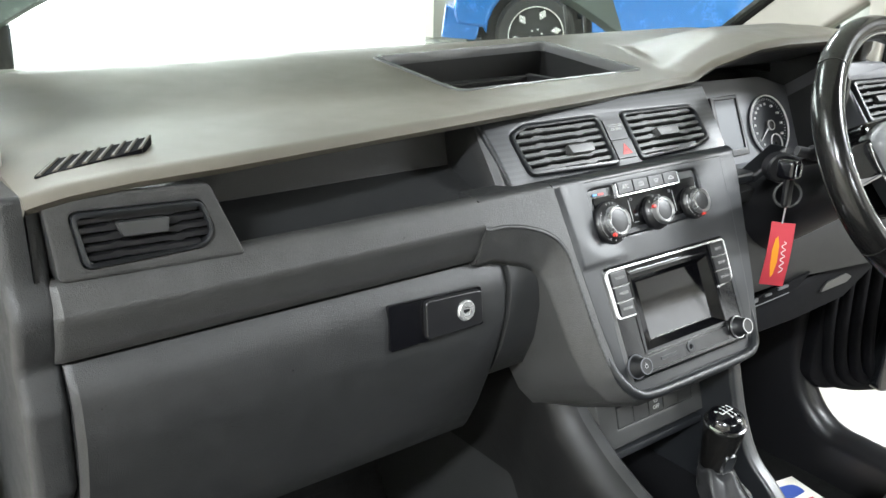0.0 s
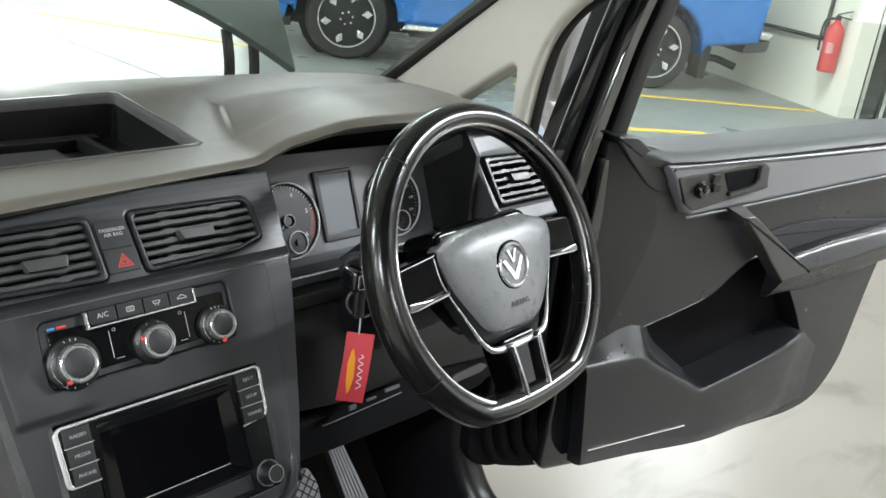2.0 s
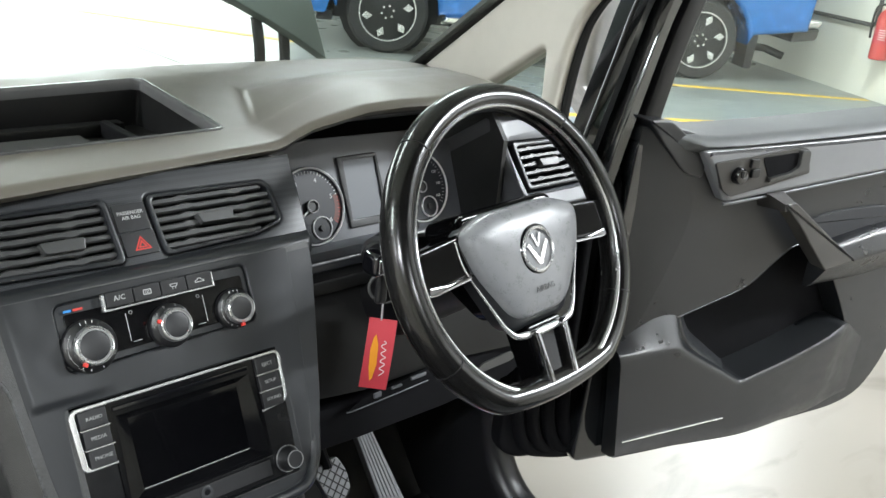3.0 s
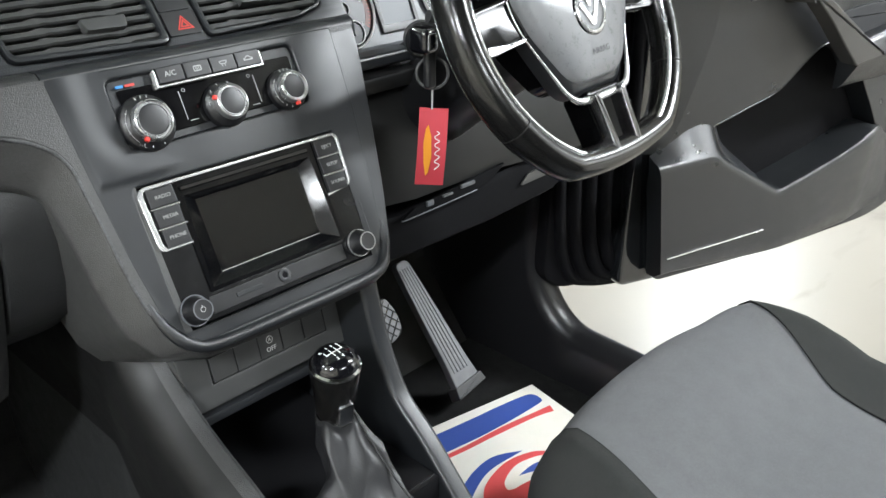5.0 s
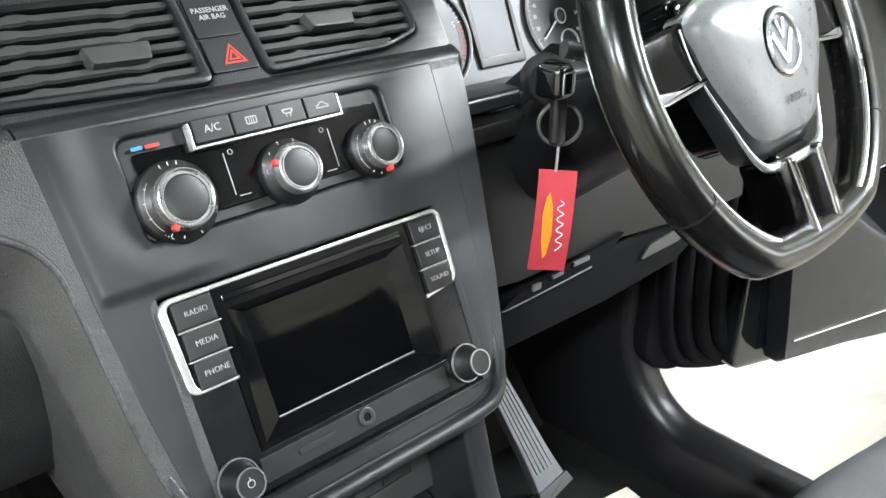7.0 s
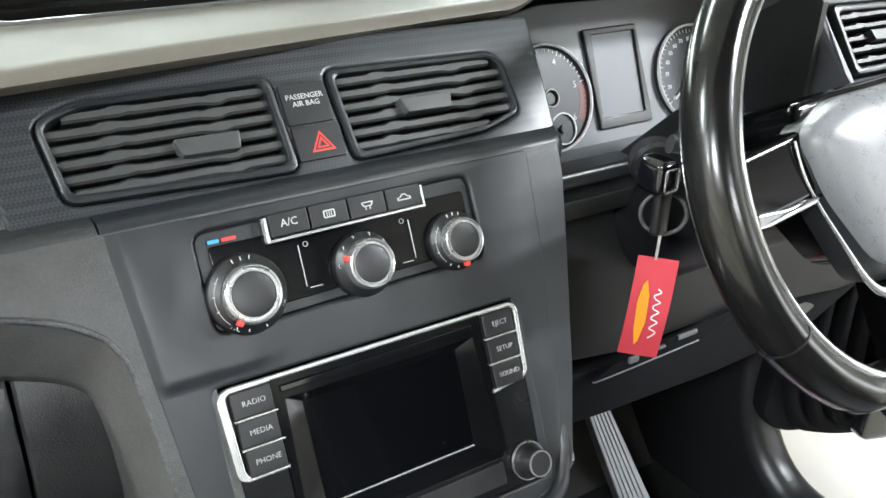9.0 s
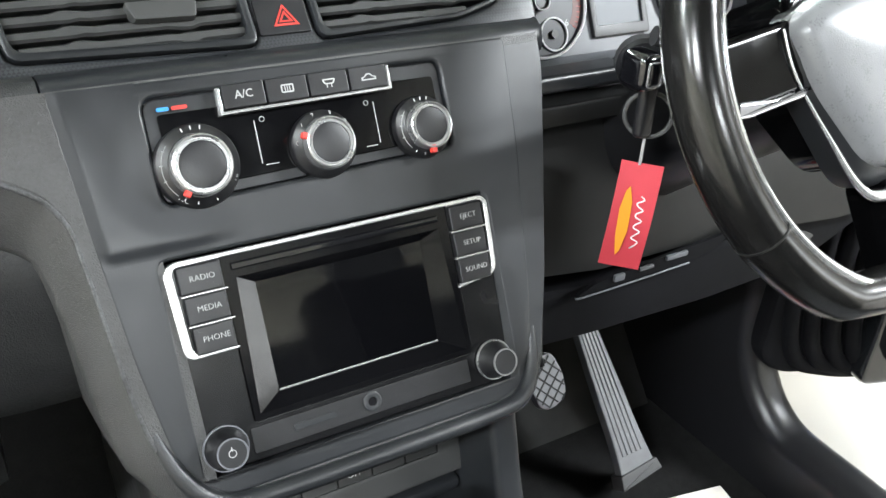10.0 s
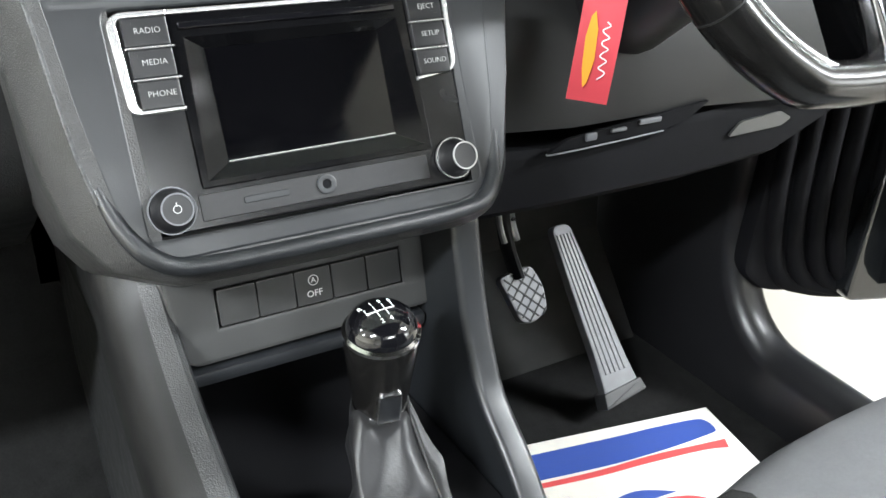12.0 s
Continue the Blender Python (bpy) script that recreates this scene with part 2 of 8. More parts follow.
def punched_material(name, colour, rough, pitch):
    """Leather with rows of fine punched holes."""
    mat = material(name, colour, rough, vary=0.1, bump=0.1)
    nt = mat.node_tree
    b = nt.nodes["Principled BSDF"]
    co = nt.nodes.new("ShaderNodeTexCoord")
    vo = nt.nodes.new("ShaderNodeTexVoronoi")
    vo.inputs["Scale"].default_value, vo.inputs["Randomness"].default_value = 1.0 / pitch, 0.15
    nt.links.new(co.outputs["Object"], vo.inputs["Vector"])
    rng = nt.nodes.new("ShaderNodeMapRange")
    rng.inputs[1].default_value, rng.inputs[2].default_value = 0.22, 0.36
    nt.links.new(vo.outputs["Distance"], rng.inputs[0])
    bp = nt.nodes.new("ShaderNodeBump")
    bp.inputs["Strength"].default_value, bp.inputs["Distance"].default_value = 0.9, 0.0012
    nt.links.new(rng.outputs[0], bp.inputs["Height"])
    nt.links.new(bp.outputs[0], b.inputs["Normal"])
    return mat


M_PUNCHED = punched_material("punched_black_leather", (0.006, 0.0057, 0.0055), 0.24, 0.0042)
M_WEAVE = woven_material("woven_look_inlay", (0.013, 0.014, 0.016), (0.034, 0.036, 0.039), 0.36, 560)

# ---- mesh helpers ----
from mathutils.geometry import tessellate_polygon

IDENT = Matrix.Identity(4)


def frame_of(origin, ex, ey, ez):
    m = Matrix.Identity(4)
    for i, v in enumerate((ex, ey, ez)):
        m.col[i][:3] = Vector(v).normalized()
    m.col[3][:3] = origin
    return m


def thing(name, loc, label, category, group="", kind=""):
    ob = new(name)
    ob.empty_display_size = 0.02
    ob.location = loc
    return tagged(ob, label, category, group, kind)


def origin_of(ob):
    p = Vector((0, 0, 0))
    while ob is not None:
        p += ob.location
        ob = ob.parent
    return p


def finish(bm, name, mat, angle=32):
    bmesh.ops.recalc_face_normals(bm, faces=bm.faces)
    me = bpy.data.meshes.new(name)
    bm.to_mesh(me)
    bm.free()
    me.shade_smooth()
    me.set_sharp_from_angle(angle=radians(angle))
    me.materials.append(mat)
    return me


def even_normals(ob):
    """Keeps wide flat faces flat beside their rounded edges."""
    if len(ob.data.polygons) > 12:
        wn = ob.modifiers.new("even_normals", "WEIGHTED_NORMAL")
        wn.keep_sharp = True


def part(name, bm, mat, parent=None, label="", angle=32, even=True):
    """One mesh, drawn in world metres, linked under a thing or a part."""
    if parent is not None:
        bmesh.ops.translate(bm, vec=-origin_of(parent), verts=bm.verts)
    ob = new(name, finish(bm, name, mat, angle))
    ob.parent = parent
    if even:
        even_normals(ob)
    return tagged(ob, label)


def solo(name, bm, mat, label, category, group="", kind="", angle=32):
    """A thing made of one mesh, its origin in the middle of its foot."""
    lo = Vector([min(v.co[i] for v in bm.verts) for i in range(3)])
    hi = Vector([max(v.co[i] for v in bm.verts) for i in range(3)])
    base = Vector(((lo.x + hi.x) / 2, (lo.y + hi.y) / 2, lo.z))
    bmesh.ops.translate(bm, vec=-base, verts=bm.verts)
    ob = new(name, finish(bm, name, mat, angle))
    even_normals(ob)
    ob.location = base
    return tagged(ob, label, category, group, kind)


def structure(name, bm, mat, label="", category="wall", angle=32):
    return solo(name, bm, mat, label, category, kind="structure", angle=angle)


def bm_new():
    return bmesh.new()


def box(bm, c, s, m=IDENT, bev=0.0, seg=2):
    r = bmesh.ops.create_cube(bm, size=1.0, matrix=Matrix.Translation(c) @ Matrix.Diagonal((*s, 1)))
    vs = r["verts"]
    if bev:
        es = list({e for v in vs for e in v.link_edges})
        g = bmesh.ops.bevel(bm, geom=es, offset=bev, segments=seg, affect="EDGES", profile=0.5)
        vs = list({v for f in g["faces"] for v in f.verts} | {v for v in vs if v.is_valid})
    bmesh.ops.transform(bm, matrix=m, verts=vs)
    return bm


def prism(bm, pts, w0, w1, m=IDENT, bev=0.0, seg=2, holes=(), bev_back=False):
    """A plate: an outline of (u, v), with holes, from depth w0 to w1. The edges of its w1 face are rounded."""
    loops, edges = [], []
    for loop in (pts, *holes):
        vs = [bm.verts.new((u, v, w0)) for u, v in loop]
        loops.append(vs)
        edges += [bm.edges.new((vs[i], vs[(i + 1) % len(vs)])) for i in range(len(vs))]
    if holes:
        flat = [v for vs in loops for v in vs]
        tris = tessellate_polygon([[Vector((u, v, 0)) for u, v in loop] for loop in (pts, *holes)])
        faces = [bm.faces.new([flat[i] for i in t]) for t in tris if len(set(t)) == 3]
    else:
        faces = [bm.faces.new(loops[0])]
    ext = bmesh.ops.extrude_face_region(bm, geom=faces)["geom"]
    top = [v for v in ext if isinstance(v, bmesh.types.BMVert)]
    bmesh.ops.translate(bm, vec=(0, 0, w1 - w0), verts=top)
    allv = set(top)
    for vs in loops:
        allv |= set(vs)
    if bev:
        ts = set(top)
        rim = [e for e in {e for v in top for e in v.link_edges} if e.verts[0] in ts and e.verts[1] in ts
               and any(not all(v in ts for v in f.verts) for f in e.link_faces)]
        if bev_back:
            bs = allv - ts
            rim += [e for e in {e for v in bs for e in v.link_edges} if e.verts[0] in bs and e.verts[1] in bs
                    and any(not all(v in bs for v in f.verts) for f in e.link_faces)]
        g = bmesh.ops.bevel(bm, geom=rim, offset=bev, segments=seg, affect="EDGES", profile=0.5)
        allv = {v for v in allv if v.is_valid} | {v for f in g["faces"] for v in f.verts}
    bmesh.ops.transform(bm, matrix=m, verts=list(allv))
    return bm


def rounded(pts, r, n=4):
    """The outline with its corners rounded."""
    out = []
    k = len(pts)
    for i in range(k):
        p, a, b = Vector(pts[i]), Vector(pts[i - 1]), Vector(pts[(i + 1) % k])
        rr = r[i] if isinstance(r, (list, tuple)) else r
        d1, d2 = (a - p), (b - p)
        l = min(rr, d1.length * 0.48, d2.length * 0.48)
        if l < 1e-5:
            out.append(tuple(p))
            continue
        s, e = p + d1.normalized() * l, p + d2.normalized() * l
        for j in range(n + 1):
            t = j / n
            out.append(tuple((1 - t) ** 2 * s + 2 * t * (1 - t) * p + t * t * e))
    return out


def rect(u0, v0, u1, v1, r=0.0, n=4):
    pts = [(u0, v0), (u1, v0), (u1, v1), (u0, v1)]
    return rounded(pts, r, n) if r else pts


def lathe(bm, prof, m=IDENT, seg=32, cap=True):
    rings = []
    for r, h in prof:
        rings.append([bm.verts.new((r * math.cos(2 * math.pi * i / seg), r * math.sin(2 * math.pi * i / seg), h)) for i in range(seg)])
    for a, b in zip(rings, rings[1:]):
        for i in range(seg):
            bm.faces.new((a[i], a[(i + 1) % seg], b[(i + 1) % seg], b[i]))
    if cap:
        bm.faces.new(rings[0][::-1])
        bm.faces.new(rings[-1])
    bmesh.ops.transform(bm, matrix=m, verts=[v for r in rings for v in r])
    return bm


def ring_lathe(bm, prof, m=IDENT, seg=40):
    """A closed section turned round the axis."""
    rings = [[bm.verts.new((r * math.cos(2 * math.pi * i / seg), r * math.sin(2 * math.pi * i / seg), h)) for i in range(seg)] for r, h in prof]
    for k in range(len(rings)):
        a, b = rings[k], rings[(k + 1) % len(rings)]
        for i in range(seg):
            bm.faces.new((a[i], a[(i + 1) % seg], b[(i + 1) % seg], b[i]))
    bmesh.ops.transform(bm, matrix=m, verts=[v for r in rings for v in r])
    return bm


def loft(bm, rings, caps=True, closed=False, m=IDENT):
    """A skin over closed rings of equal count."""
    vs = [[bm.verts.new(p) for p in r] for r in rings]
    pairs = list(zip(vs, vs[1:])) + ([(vs[-1], vs[0])] if closed else [])
    for a, b in pairs:
        k = len(a)
        for i in range(k):
            bm.faces.new((a[i], a[(i + 1) % k], b[(i + 1) % k], b[i]))
    if caps and not closed:
        bm.faces.new(vs[0][::-1])
        bm.faces.new(vs[-1])
    bmesh.ops.transform(bm, matrix=m, verts=[v for r in vs for v in r])
    return bm


def tube(bm, pts, r, seg=10, closed=False, m=IDENT, flat=1.0, side=None):
    pts = [Vector(p) for p in pts]
    n = len(pts)
    rings = []
    prev = None
    for i, p in enumerate(pts):
        a = pts[i - 1] if (i or closed) else p
        b = pts[(i + 1) % n] if (i < n - 1 or closed) else p
        t = (b - a).normalized()
        if side is not None:
            x = Vector(side)
        else:
            x = prev if prev is not None else (Vector((0, 0, 1)) if abs(t.z) < 0.9 else Vector((1, 0, 0)))
        x = (x - t * x.dot(t)).normalized()
        prev = x
        y = t.cross(x)
        rr = r[i] if isinstance(r, (list, tuple)) else r
        rings.append([p + rr * (math.cos(2 * math.pi * j / seg) * x + flat * math.sin(2 * math.pi * j / seg) * y) for j in range(seg)])
    return loft(bm, rings, caps=not closed, closed=closed, m=m)


def smooth_path(pts, n=6):
    """Points along a smooth curve through pts."""
    P = [Vector(p) for p in pts]
    out = []
    for i in range(len(P) - 1):
        p0, p1, p2, p3 = P[max(i - 1, 0)], P[i], P[i + 1], P[min(i + 2, len(P) - 1)]
        for j in range(n):
            t = j / n
            out.append(0.5 * ((2 * p1) + (p2 - p0) * t + (2 * p0 - 5 * p1 + 4 * p2 - p3) * t * t + (3 * p1 - p0 - 3 * p2 + p3) * t ** 3))
    out.append(P[-1])
    return out


def smooth_closed(P, n=3):
    """Points along a smooth loop through P."""
    out, k = [], len(P)
    for i in range(k):
        p0, p1, p2, p3 = P[i - 1], P[i], P[(i + 1) % k], P[(i + 2) % k]
        sharp = (p1 - p2).length > 0.06
        for j in range(n):
            t = j / n
            if sharp:
                out.append(p1.lerp(p2, t))
            else:
                a, c = (p2 - p0) * 0.35, (p3 - p1) * 0.35
                out.append(p1 * (2 * t ** 3 - 3 * t * t + 1) + a * (t ** 3 - 2 * t * t + t) + p2 * (-2 * t ** 3 + 3 * t * t) + c * (t ** 3 - t * t))
    return out


def lettering(text, size, m, mat, parent, name="lettering", align="CENTER", depth=0.0002, thin=0.0):
    cu = bpy.data.curves.new(name, "FONT")
    cu.body, cu.size, cu.align_x, cu.align_y, cu.extrude = text, size, align, "CENTER", depth
    cu.resolution_u = 2
    cu.offset = -thin
    tmp = bpy.data.objects.new(name, cu)
    scene.collection.objects.link(tmp)
    dg = bpy.context.evaluated_depsgraph_get()
    me = bpy.data.meshes.new_from_object(tmp.evaluated_get(dg))
    bpy.data.objects.remove(tmp)
    me.transform(m)
    me.transform(Matrix.Translation(-origin_of(parent)))
    me.materials.clear()
    me.materials.append(mat)
    ob = new(name, me)
    ob.parent = parent
    return ob


def lerp(a, b, t):
    return a + (b - a) * t


def bump01(x):
    x = max(0.0, min(1.0, x))
    return x * x * (3 - 2 * x)


# the sloping face of the centre stack: u right, v up the slope, w out towards the cabin
SF = frame_of((0, 0, 0), (1, 0, 0), (0, 0.44, 0.898), (0, -0.898, 0.44))
# the vent panel above it
VF = frame_of((0, 0.062, 0.094), (1, 0, 0), (0, 0.61, 0.792), (0, -0.792, 0.61))


# ---- the showroom ----
def showroom():
    x0, x1, y0, y1 = -8.0, 12.4, -7.0, 9.6
    b = bm_new()
    box(b, ((x0 + x1) / 2, 20.0, GROUND - 0.1), (200, 60 + 94, 0.2))
    structure("ground", b, M_FLOOR, "pale glossy painted concrete showroom floor", "floor")
    # grey parking bays, a thin coat of paint on the slab
    b = bm_new()
    prism(b, [(3.2, 1.2), (12.2, 1.2), (12.2, 9.4), (3.2, 9.4)], GROUND, GROUND + 0.004)
    structure("pavement", b, M_FLOORGREY, "grey painted parking bay on the concrete floor", "floor")
    for (ax, ay), (bx, by) in (((4.2, 3.95), (6.45, 2.57)), ((6.4, 4.62), (9.05, 2.66)), ((3.6, 8.9), (5.0, 6.6))):
        d = Vector((bx - ax, by - ay)).normalized()
        nx, ny = -d.y * 0.045, d.x * 0.045
        b = bm_new()
        prism(b, [(ax - nx, ay - ny), (bx - nx, by - ny), (bx + nx, by + ny), (ax + nx, ay + ny)], GROUND + 0.004, GROUND + 0.008)
        solo("parking_line", b, M_LINE, "worn yellow painted parking line on the floor", "floor marking", "parking lines", kind="structure")
    # the white wall that carries the fire extinguisher, and its end
    d = Vector((1.75, 2.75)).normalized()
    q = Vector((d.y, -d.x))
    c0 = Vector((8.95, 2.40))
    p = [c0, c0 + d * 6.0, c0 + d * 6.0 + q * 0.20, c0 + q * 0.20]
    b = bm_new()
    prism(b, [tuple(v) for v in p], GROUND, ROOM_TOP)
    structure("wall_east", b, M_WALL, "off-white painted wall of the showroom", "wall")
    b = bm_new()
    g0 = c0 + q * 0.20
    g1 = g0 + Vector((d.y, -d.x)) * 4.0
    g0b, g1b = g0 + d * 0.12, g1 + d * 0.12
    prism(b, [tuple(v) for v in (g0 + d * 0.04, g1 + d * 0.04, g1b, g0b)], GROUND, ROOM_TOP)
    structure("door_1", b, M_DARKGLASS, "dark glazed door beside the white wall", "door")
    for k in (0.02, 0.30, 1.3):
        e = g0 + q * k
        b = bm_new()
        prism(b, [tuple(v) for v in (e + d * 0.0, e + q * 0.045, e + q * 0.045 + d * 0.04, e + d * 0.04)], GROUND, ROOM_TOP)
        structure("trim", b, M_STEEL, "thin metal frame of the dark door", "door frame")
    # conduit along the wall
    b = bm_new()
    a = c0 + d * 0.48 - q * 0.03
    a2 = c0 + d * 2.6 - q * 0.03
    tube(b, [(a.x, a.y, 1.9), (a.x, a.y, -0.16), (a.x + 0.02, a.y + 0.03, -0.195), (a2.x, a2.y, -0.18)], 0.022, 8)
    solo("conduit", b, M_RUBBER, "dark grey conduit pipe running along the white wall", "pipe")
    # remaining walls
    b = bm_new()
    prism(b, [(x0, GROUND), (6.9, GROUND), (6.9, 2.25), (12.0, 2.25), (12.0, GROUND), (x1 + 1.4, GROUND), (x1 + 1.4, ROOM_TOP), (x0, ROOM_TOP)], -y0 - 0.2, -y0, Matrix.Rotation(radians(90), 4, "X"))
    structure("wall_south", b, M_WALL, "off-white back wall with a wide glazed opening", "wall")
    b = bm_new()
    prism(b, [(6.9, GROUND), (12.0, GROUND), (12.0, 0.0), (6.9, 0.0)], -y0 - 0.12, -y0 - 0.06, Matrix.Rotation(radians(90), 4, "X"))
    structure("wall_apron", b, M_WALL, "low white wall under the glazed opening", "wall")
    b = bm_new()
    box(b, (9.5, y0 - 1.2, 0.8), (9.0, 0.1, 4.4))
    structure("backdrop", b, M_DAY, "bright overcast daylight outside the back windows", "sky")
    for k in range(4):
        b = bm_new()
        box(b, (6.93 + 1.68 * k, y0 + 0.09, 1.125), (0.06, 0.06, 2.25))
        structure("trim", b, M_STEEL, "thin metal mullion of the back windows", "window frame")
    b = bm_new()
    prism(b, [(y0 + 0.2, GROUND), (y1, GROUND), (y1, ROOM_TOP), (y0 + 0.2, ROOM_TOP)], x0, x0 + 0.2, frame_of((0, 0, 0), (0, 1, 0), (0, 0, 1), (1, 0, 0)))
    structure("wall_west", b, M_WALL, "plain off-white side wall of the showroom", "wall")
    b = bm_new()
    prism(b, [(x1 + 1.4, y0), (x1 + 1.6, y0), (x1 + 1.6, y1), (x1 + 1.4, y1)], GROUND, ROOM_TOP)
    structure("wall_far_east", b, M_WALL, "plain off-white wall behind the bays", "wall")
    b = bm_new()
    prism(b, [(x0, GROUND), (-3.6, GROUND), (-3.6, 2.0), (6.8, 2.0), (6.8, GROUND), (x1 + 1.4, GROUND), (x1 + 1.4, ROOM_TOP), (x0, ROOM_TOP)],
          -y1 - 0.2, -y1, Matrix.Rotation(radians(90), 4, "X"))
    structure("wall_north", b, M_WALL, "off-white front wall with a wide open shutter", "wall")
    b = bm_new()
    prism(b, [(x0, y0), (x1 + 1.6, y0), (x1 + 1.6, y1 + 0.2), (x0, y1 + 0.2)], ROOM_TOP, ROOM_TOP + 0.15)
    structure("ceiling", b, M_CEIL, "white painted showroom ceiling", "ceiling")
    # daylight outside the shutter
    b = bm_new()
    box(b, (0, 13.5, 1.5), (30, 0.1, 7))
    structure("backdrop", b, M_DAY, "bright overcast daylight outside the shutter", "sky")
    for tx, ty, tw in TUBES:
        ob = thing("ceiling_light", (tx, ty, ROOM_TOP - 0.08), "white fluorescent strip light under the ceiling", "lamp", "ceiling lights")
        b = bm_new()
        box(b, (tx, ty, ROOM_TOP - 0.04), (1.5, 0.34, 0.07), bev=0.006)
        part("housing", b, M_CEIL, ob)
        b = bm_new()
        box(b, (tx, ty, ROOM_TOP - 0.083), (1.44, 0.28, 0.012), bev=0.003)
        part("diffuser", b, M_LAMP, ob, "glowing white diffuser")


showroom()


# ---- the blue pickup parked ahead ----
def pickup():
    front = Vector((5.45, 6.05, GROUND))
    rear = Vector((7.97, 4.06, GROUND))
    ex = (rear - front).normalized()
    ey = Vector((-ex.y, ex.x, 0)) * -1.0
    if ey.dot(Vector((-1, -1, 0))) < 0:
        ey = -ey
    base = (rear - front).length
    m = frame_of(front, ex, Vector((0, 0, 1)), ey)      # u towards the tail, v up, w towards us
    R = 0.405
    car = thing("pickup_truck", front, "bright blue pickup truck parked in a bay", "car")

    def arch(cx, r, n=12):
        return [(cx + r * math.cos(math.pi * (1 - i / n)), 0.40 + r * math.sin(math.pi * (1 - i / n)) * 1.02) for i in range(n + 1)]
    side = [(-0.84, 0.62), (-0.80, 0.50), (-0.54, 0.47)] + arch(0, 0.50) + [(0.52, 0.42), (base - 0.52, 0.42)] + arch(base, 0.50)
    side += [(base + 0.56, 0.50), (base + 1.12, 0.58), (base + 1.16, 1.12), (base + 0.1, 1.16), (base - 0.62, 1.18), (base - 0.95, 1.76), (base - 2.05, 1.78),
             (base - 2.65, 1.22), (-0.55, 1.10), (-0.82, 0.92)]
    b = bm_new()
    prism(b, side, -1.72, 0.06, m, bev=0.05, seg=3)
    part("body", b, M_BLUEPAINT, car)
    b = bm_new()
    prism(b, [(base - 2.45, 1.24), (base - 0.80, 1.24), (base - 1.02, 1.68), (base - 1.98, 1.70)], 0.055, 0.075, m, bev=0.01)
    part("side_window", b, M_DARKGLASS, car, "dark side glass")
    b = bm_new()
    prism(b, rounded([(0.50, 0.36), (base - 0.56, 0.36), (base - 0.60, 0.43), (0.58, 0.43)], 0.02), 0.0, 0.20, m, bev=0.02)
    part("running_board", b, M_CHROME, car, "chromed running board")
    b = bm_new()
    prism(b, rounded([(0.62, 0.30), (base - 0.70, 0.30), (base - 0.66, 0.36), (0.60, 0.36)], 0.01), -0.1, 0.12, m)
    part("sill", b, M_ARCH, car, "black plastic sill under the doors")
    b = bm_new()
    box(b, (base / 2, 0.42, -0.85), (base + 1.2, 0.26, 1.2), m)
    part("chassis", b, M_ARCH, car, "black underbody")
    b = bm_new()
    tube(b, [m @ Vector(p) for p in ((base + 0.5, 0.36, -0.45), (base + 0.9, 0.34, -0.4), (base + 1.08, 0.28, -0.3))], 0.04, 10)
    part("exhaust_pipe", b, M_ARCH, car)
    b = bm_new()
    prism(b, rounded([(base + 0.98, 0.46), (base + 1.26, 0.50), (base + 1.28, 0.62), (base + 1.0, 0.60)], 0.03), -1.6, -0.02, m, bev=0.02)
    part("rear_bumper", b, M_RUBBER, car, "dull grey rear bumper")
    b = bm_new()
    prism(b, rounded([(base + 0.98, 0.62), (base + 1.24, 0.63), (base + 1.27, 0.70), (base + 1.0, 0.72)], 0.03), -1.6, 0.03, m, bev=0.02)
    part("bumper_step", b, M_ALLOY, car, "silver step on the rear bumper")
    b = bm_new()
    prism(b, rounded([(base + 0.52, 0.16), (base + 0.60, 0.16), (base + 0.62, 0.50), (base + 0.52, 0.52)], 0.01), -0.28, 0.0, m)
    part("mudflap", b, M_ARCH, car, "black mudflap")
    b = bm_new()
    prism(b, rounded([(-0.96, 0.36), (-0.60, 0.34), (-0.56, 0.50), (-0.92, 0.70)], 0.04), -1.7, 0.03, m, bev=0.03)
    part("front_bumper", b, M_BLUEPAINT, car)
    b = bm_new()
    box(b, (-0.62, 0.32, -0.2), (0.16, 0.10, 0.3), m, bev=0.02)
    part("bumper_guard", b, M_ARCH, car)
    for cx in (0.0, base):
        c = m @ Vector((cx, R, 0))
        wm = frame_of(c, ex, Vector((0, 0, 1)), ey)
        b = bm_new()
        lathe(b, [(0.30, -0.26), (0.37, -0.26), (R, -0.21), (R, -0.03), (0.375, 0.015), (0.285, 0.02), (0.27, 0.0), (0.27, -0.2)], wm, 40)
        wheel = part("wheel", b, M_TYRE, car, "large black tyre on a black and silver alloy rim")
        b = bm_new()
        ring_lathe(b, [(0.272, -0.02), (0.285, -0.02), (0.285, 0.022), (0.272, 0.022)], wm, 40)
        part("rim", b, M_ALLOY, wheel, "machined silver rim edge")
        b = bm_new()
        lathe(b, [(0.27, -0.05), (0.27, -0.02), (0.10, -0.005), (0.06, 0.012), (0.0005, 0.014)], wm, 32)
        part("wheel_disc", b, M_ARCH, wheel, "black wheel face")
        for k in range(6):
            rm = wm @ Matrix.Rotation(2 * math.pi * (k + 0.25) / 6, 4, "Z")
            b = bm_new()
            prism(b, [(0.150, 0.004), (0.205, -0.044), (0.262, -0.014), (0.215, 0.034)], -0.03, 0.012, rm, bev=0.004)
            part("spoke", b, M_ALLOY, wheel, "silver spoke face")
            b = bm_new()
            lathe(b, [(0.011, 0), (0.011, 0.012), (0.0005, 0.012)], rm @ Matrix.Translation((0.06, 0, 0.012)), 8)
            part("wheel_nut", b, M_ALLOY, wheel)
        b = bm_new()
        lathe(b, [(0.48, -0.9), (0.48, -0.27), (0.0005, -0.27)], wm, 24)
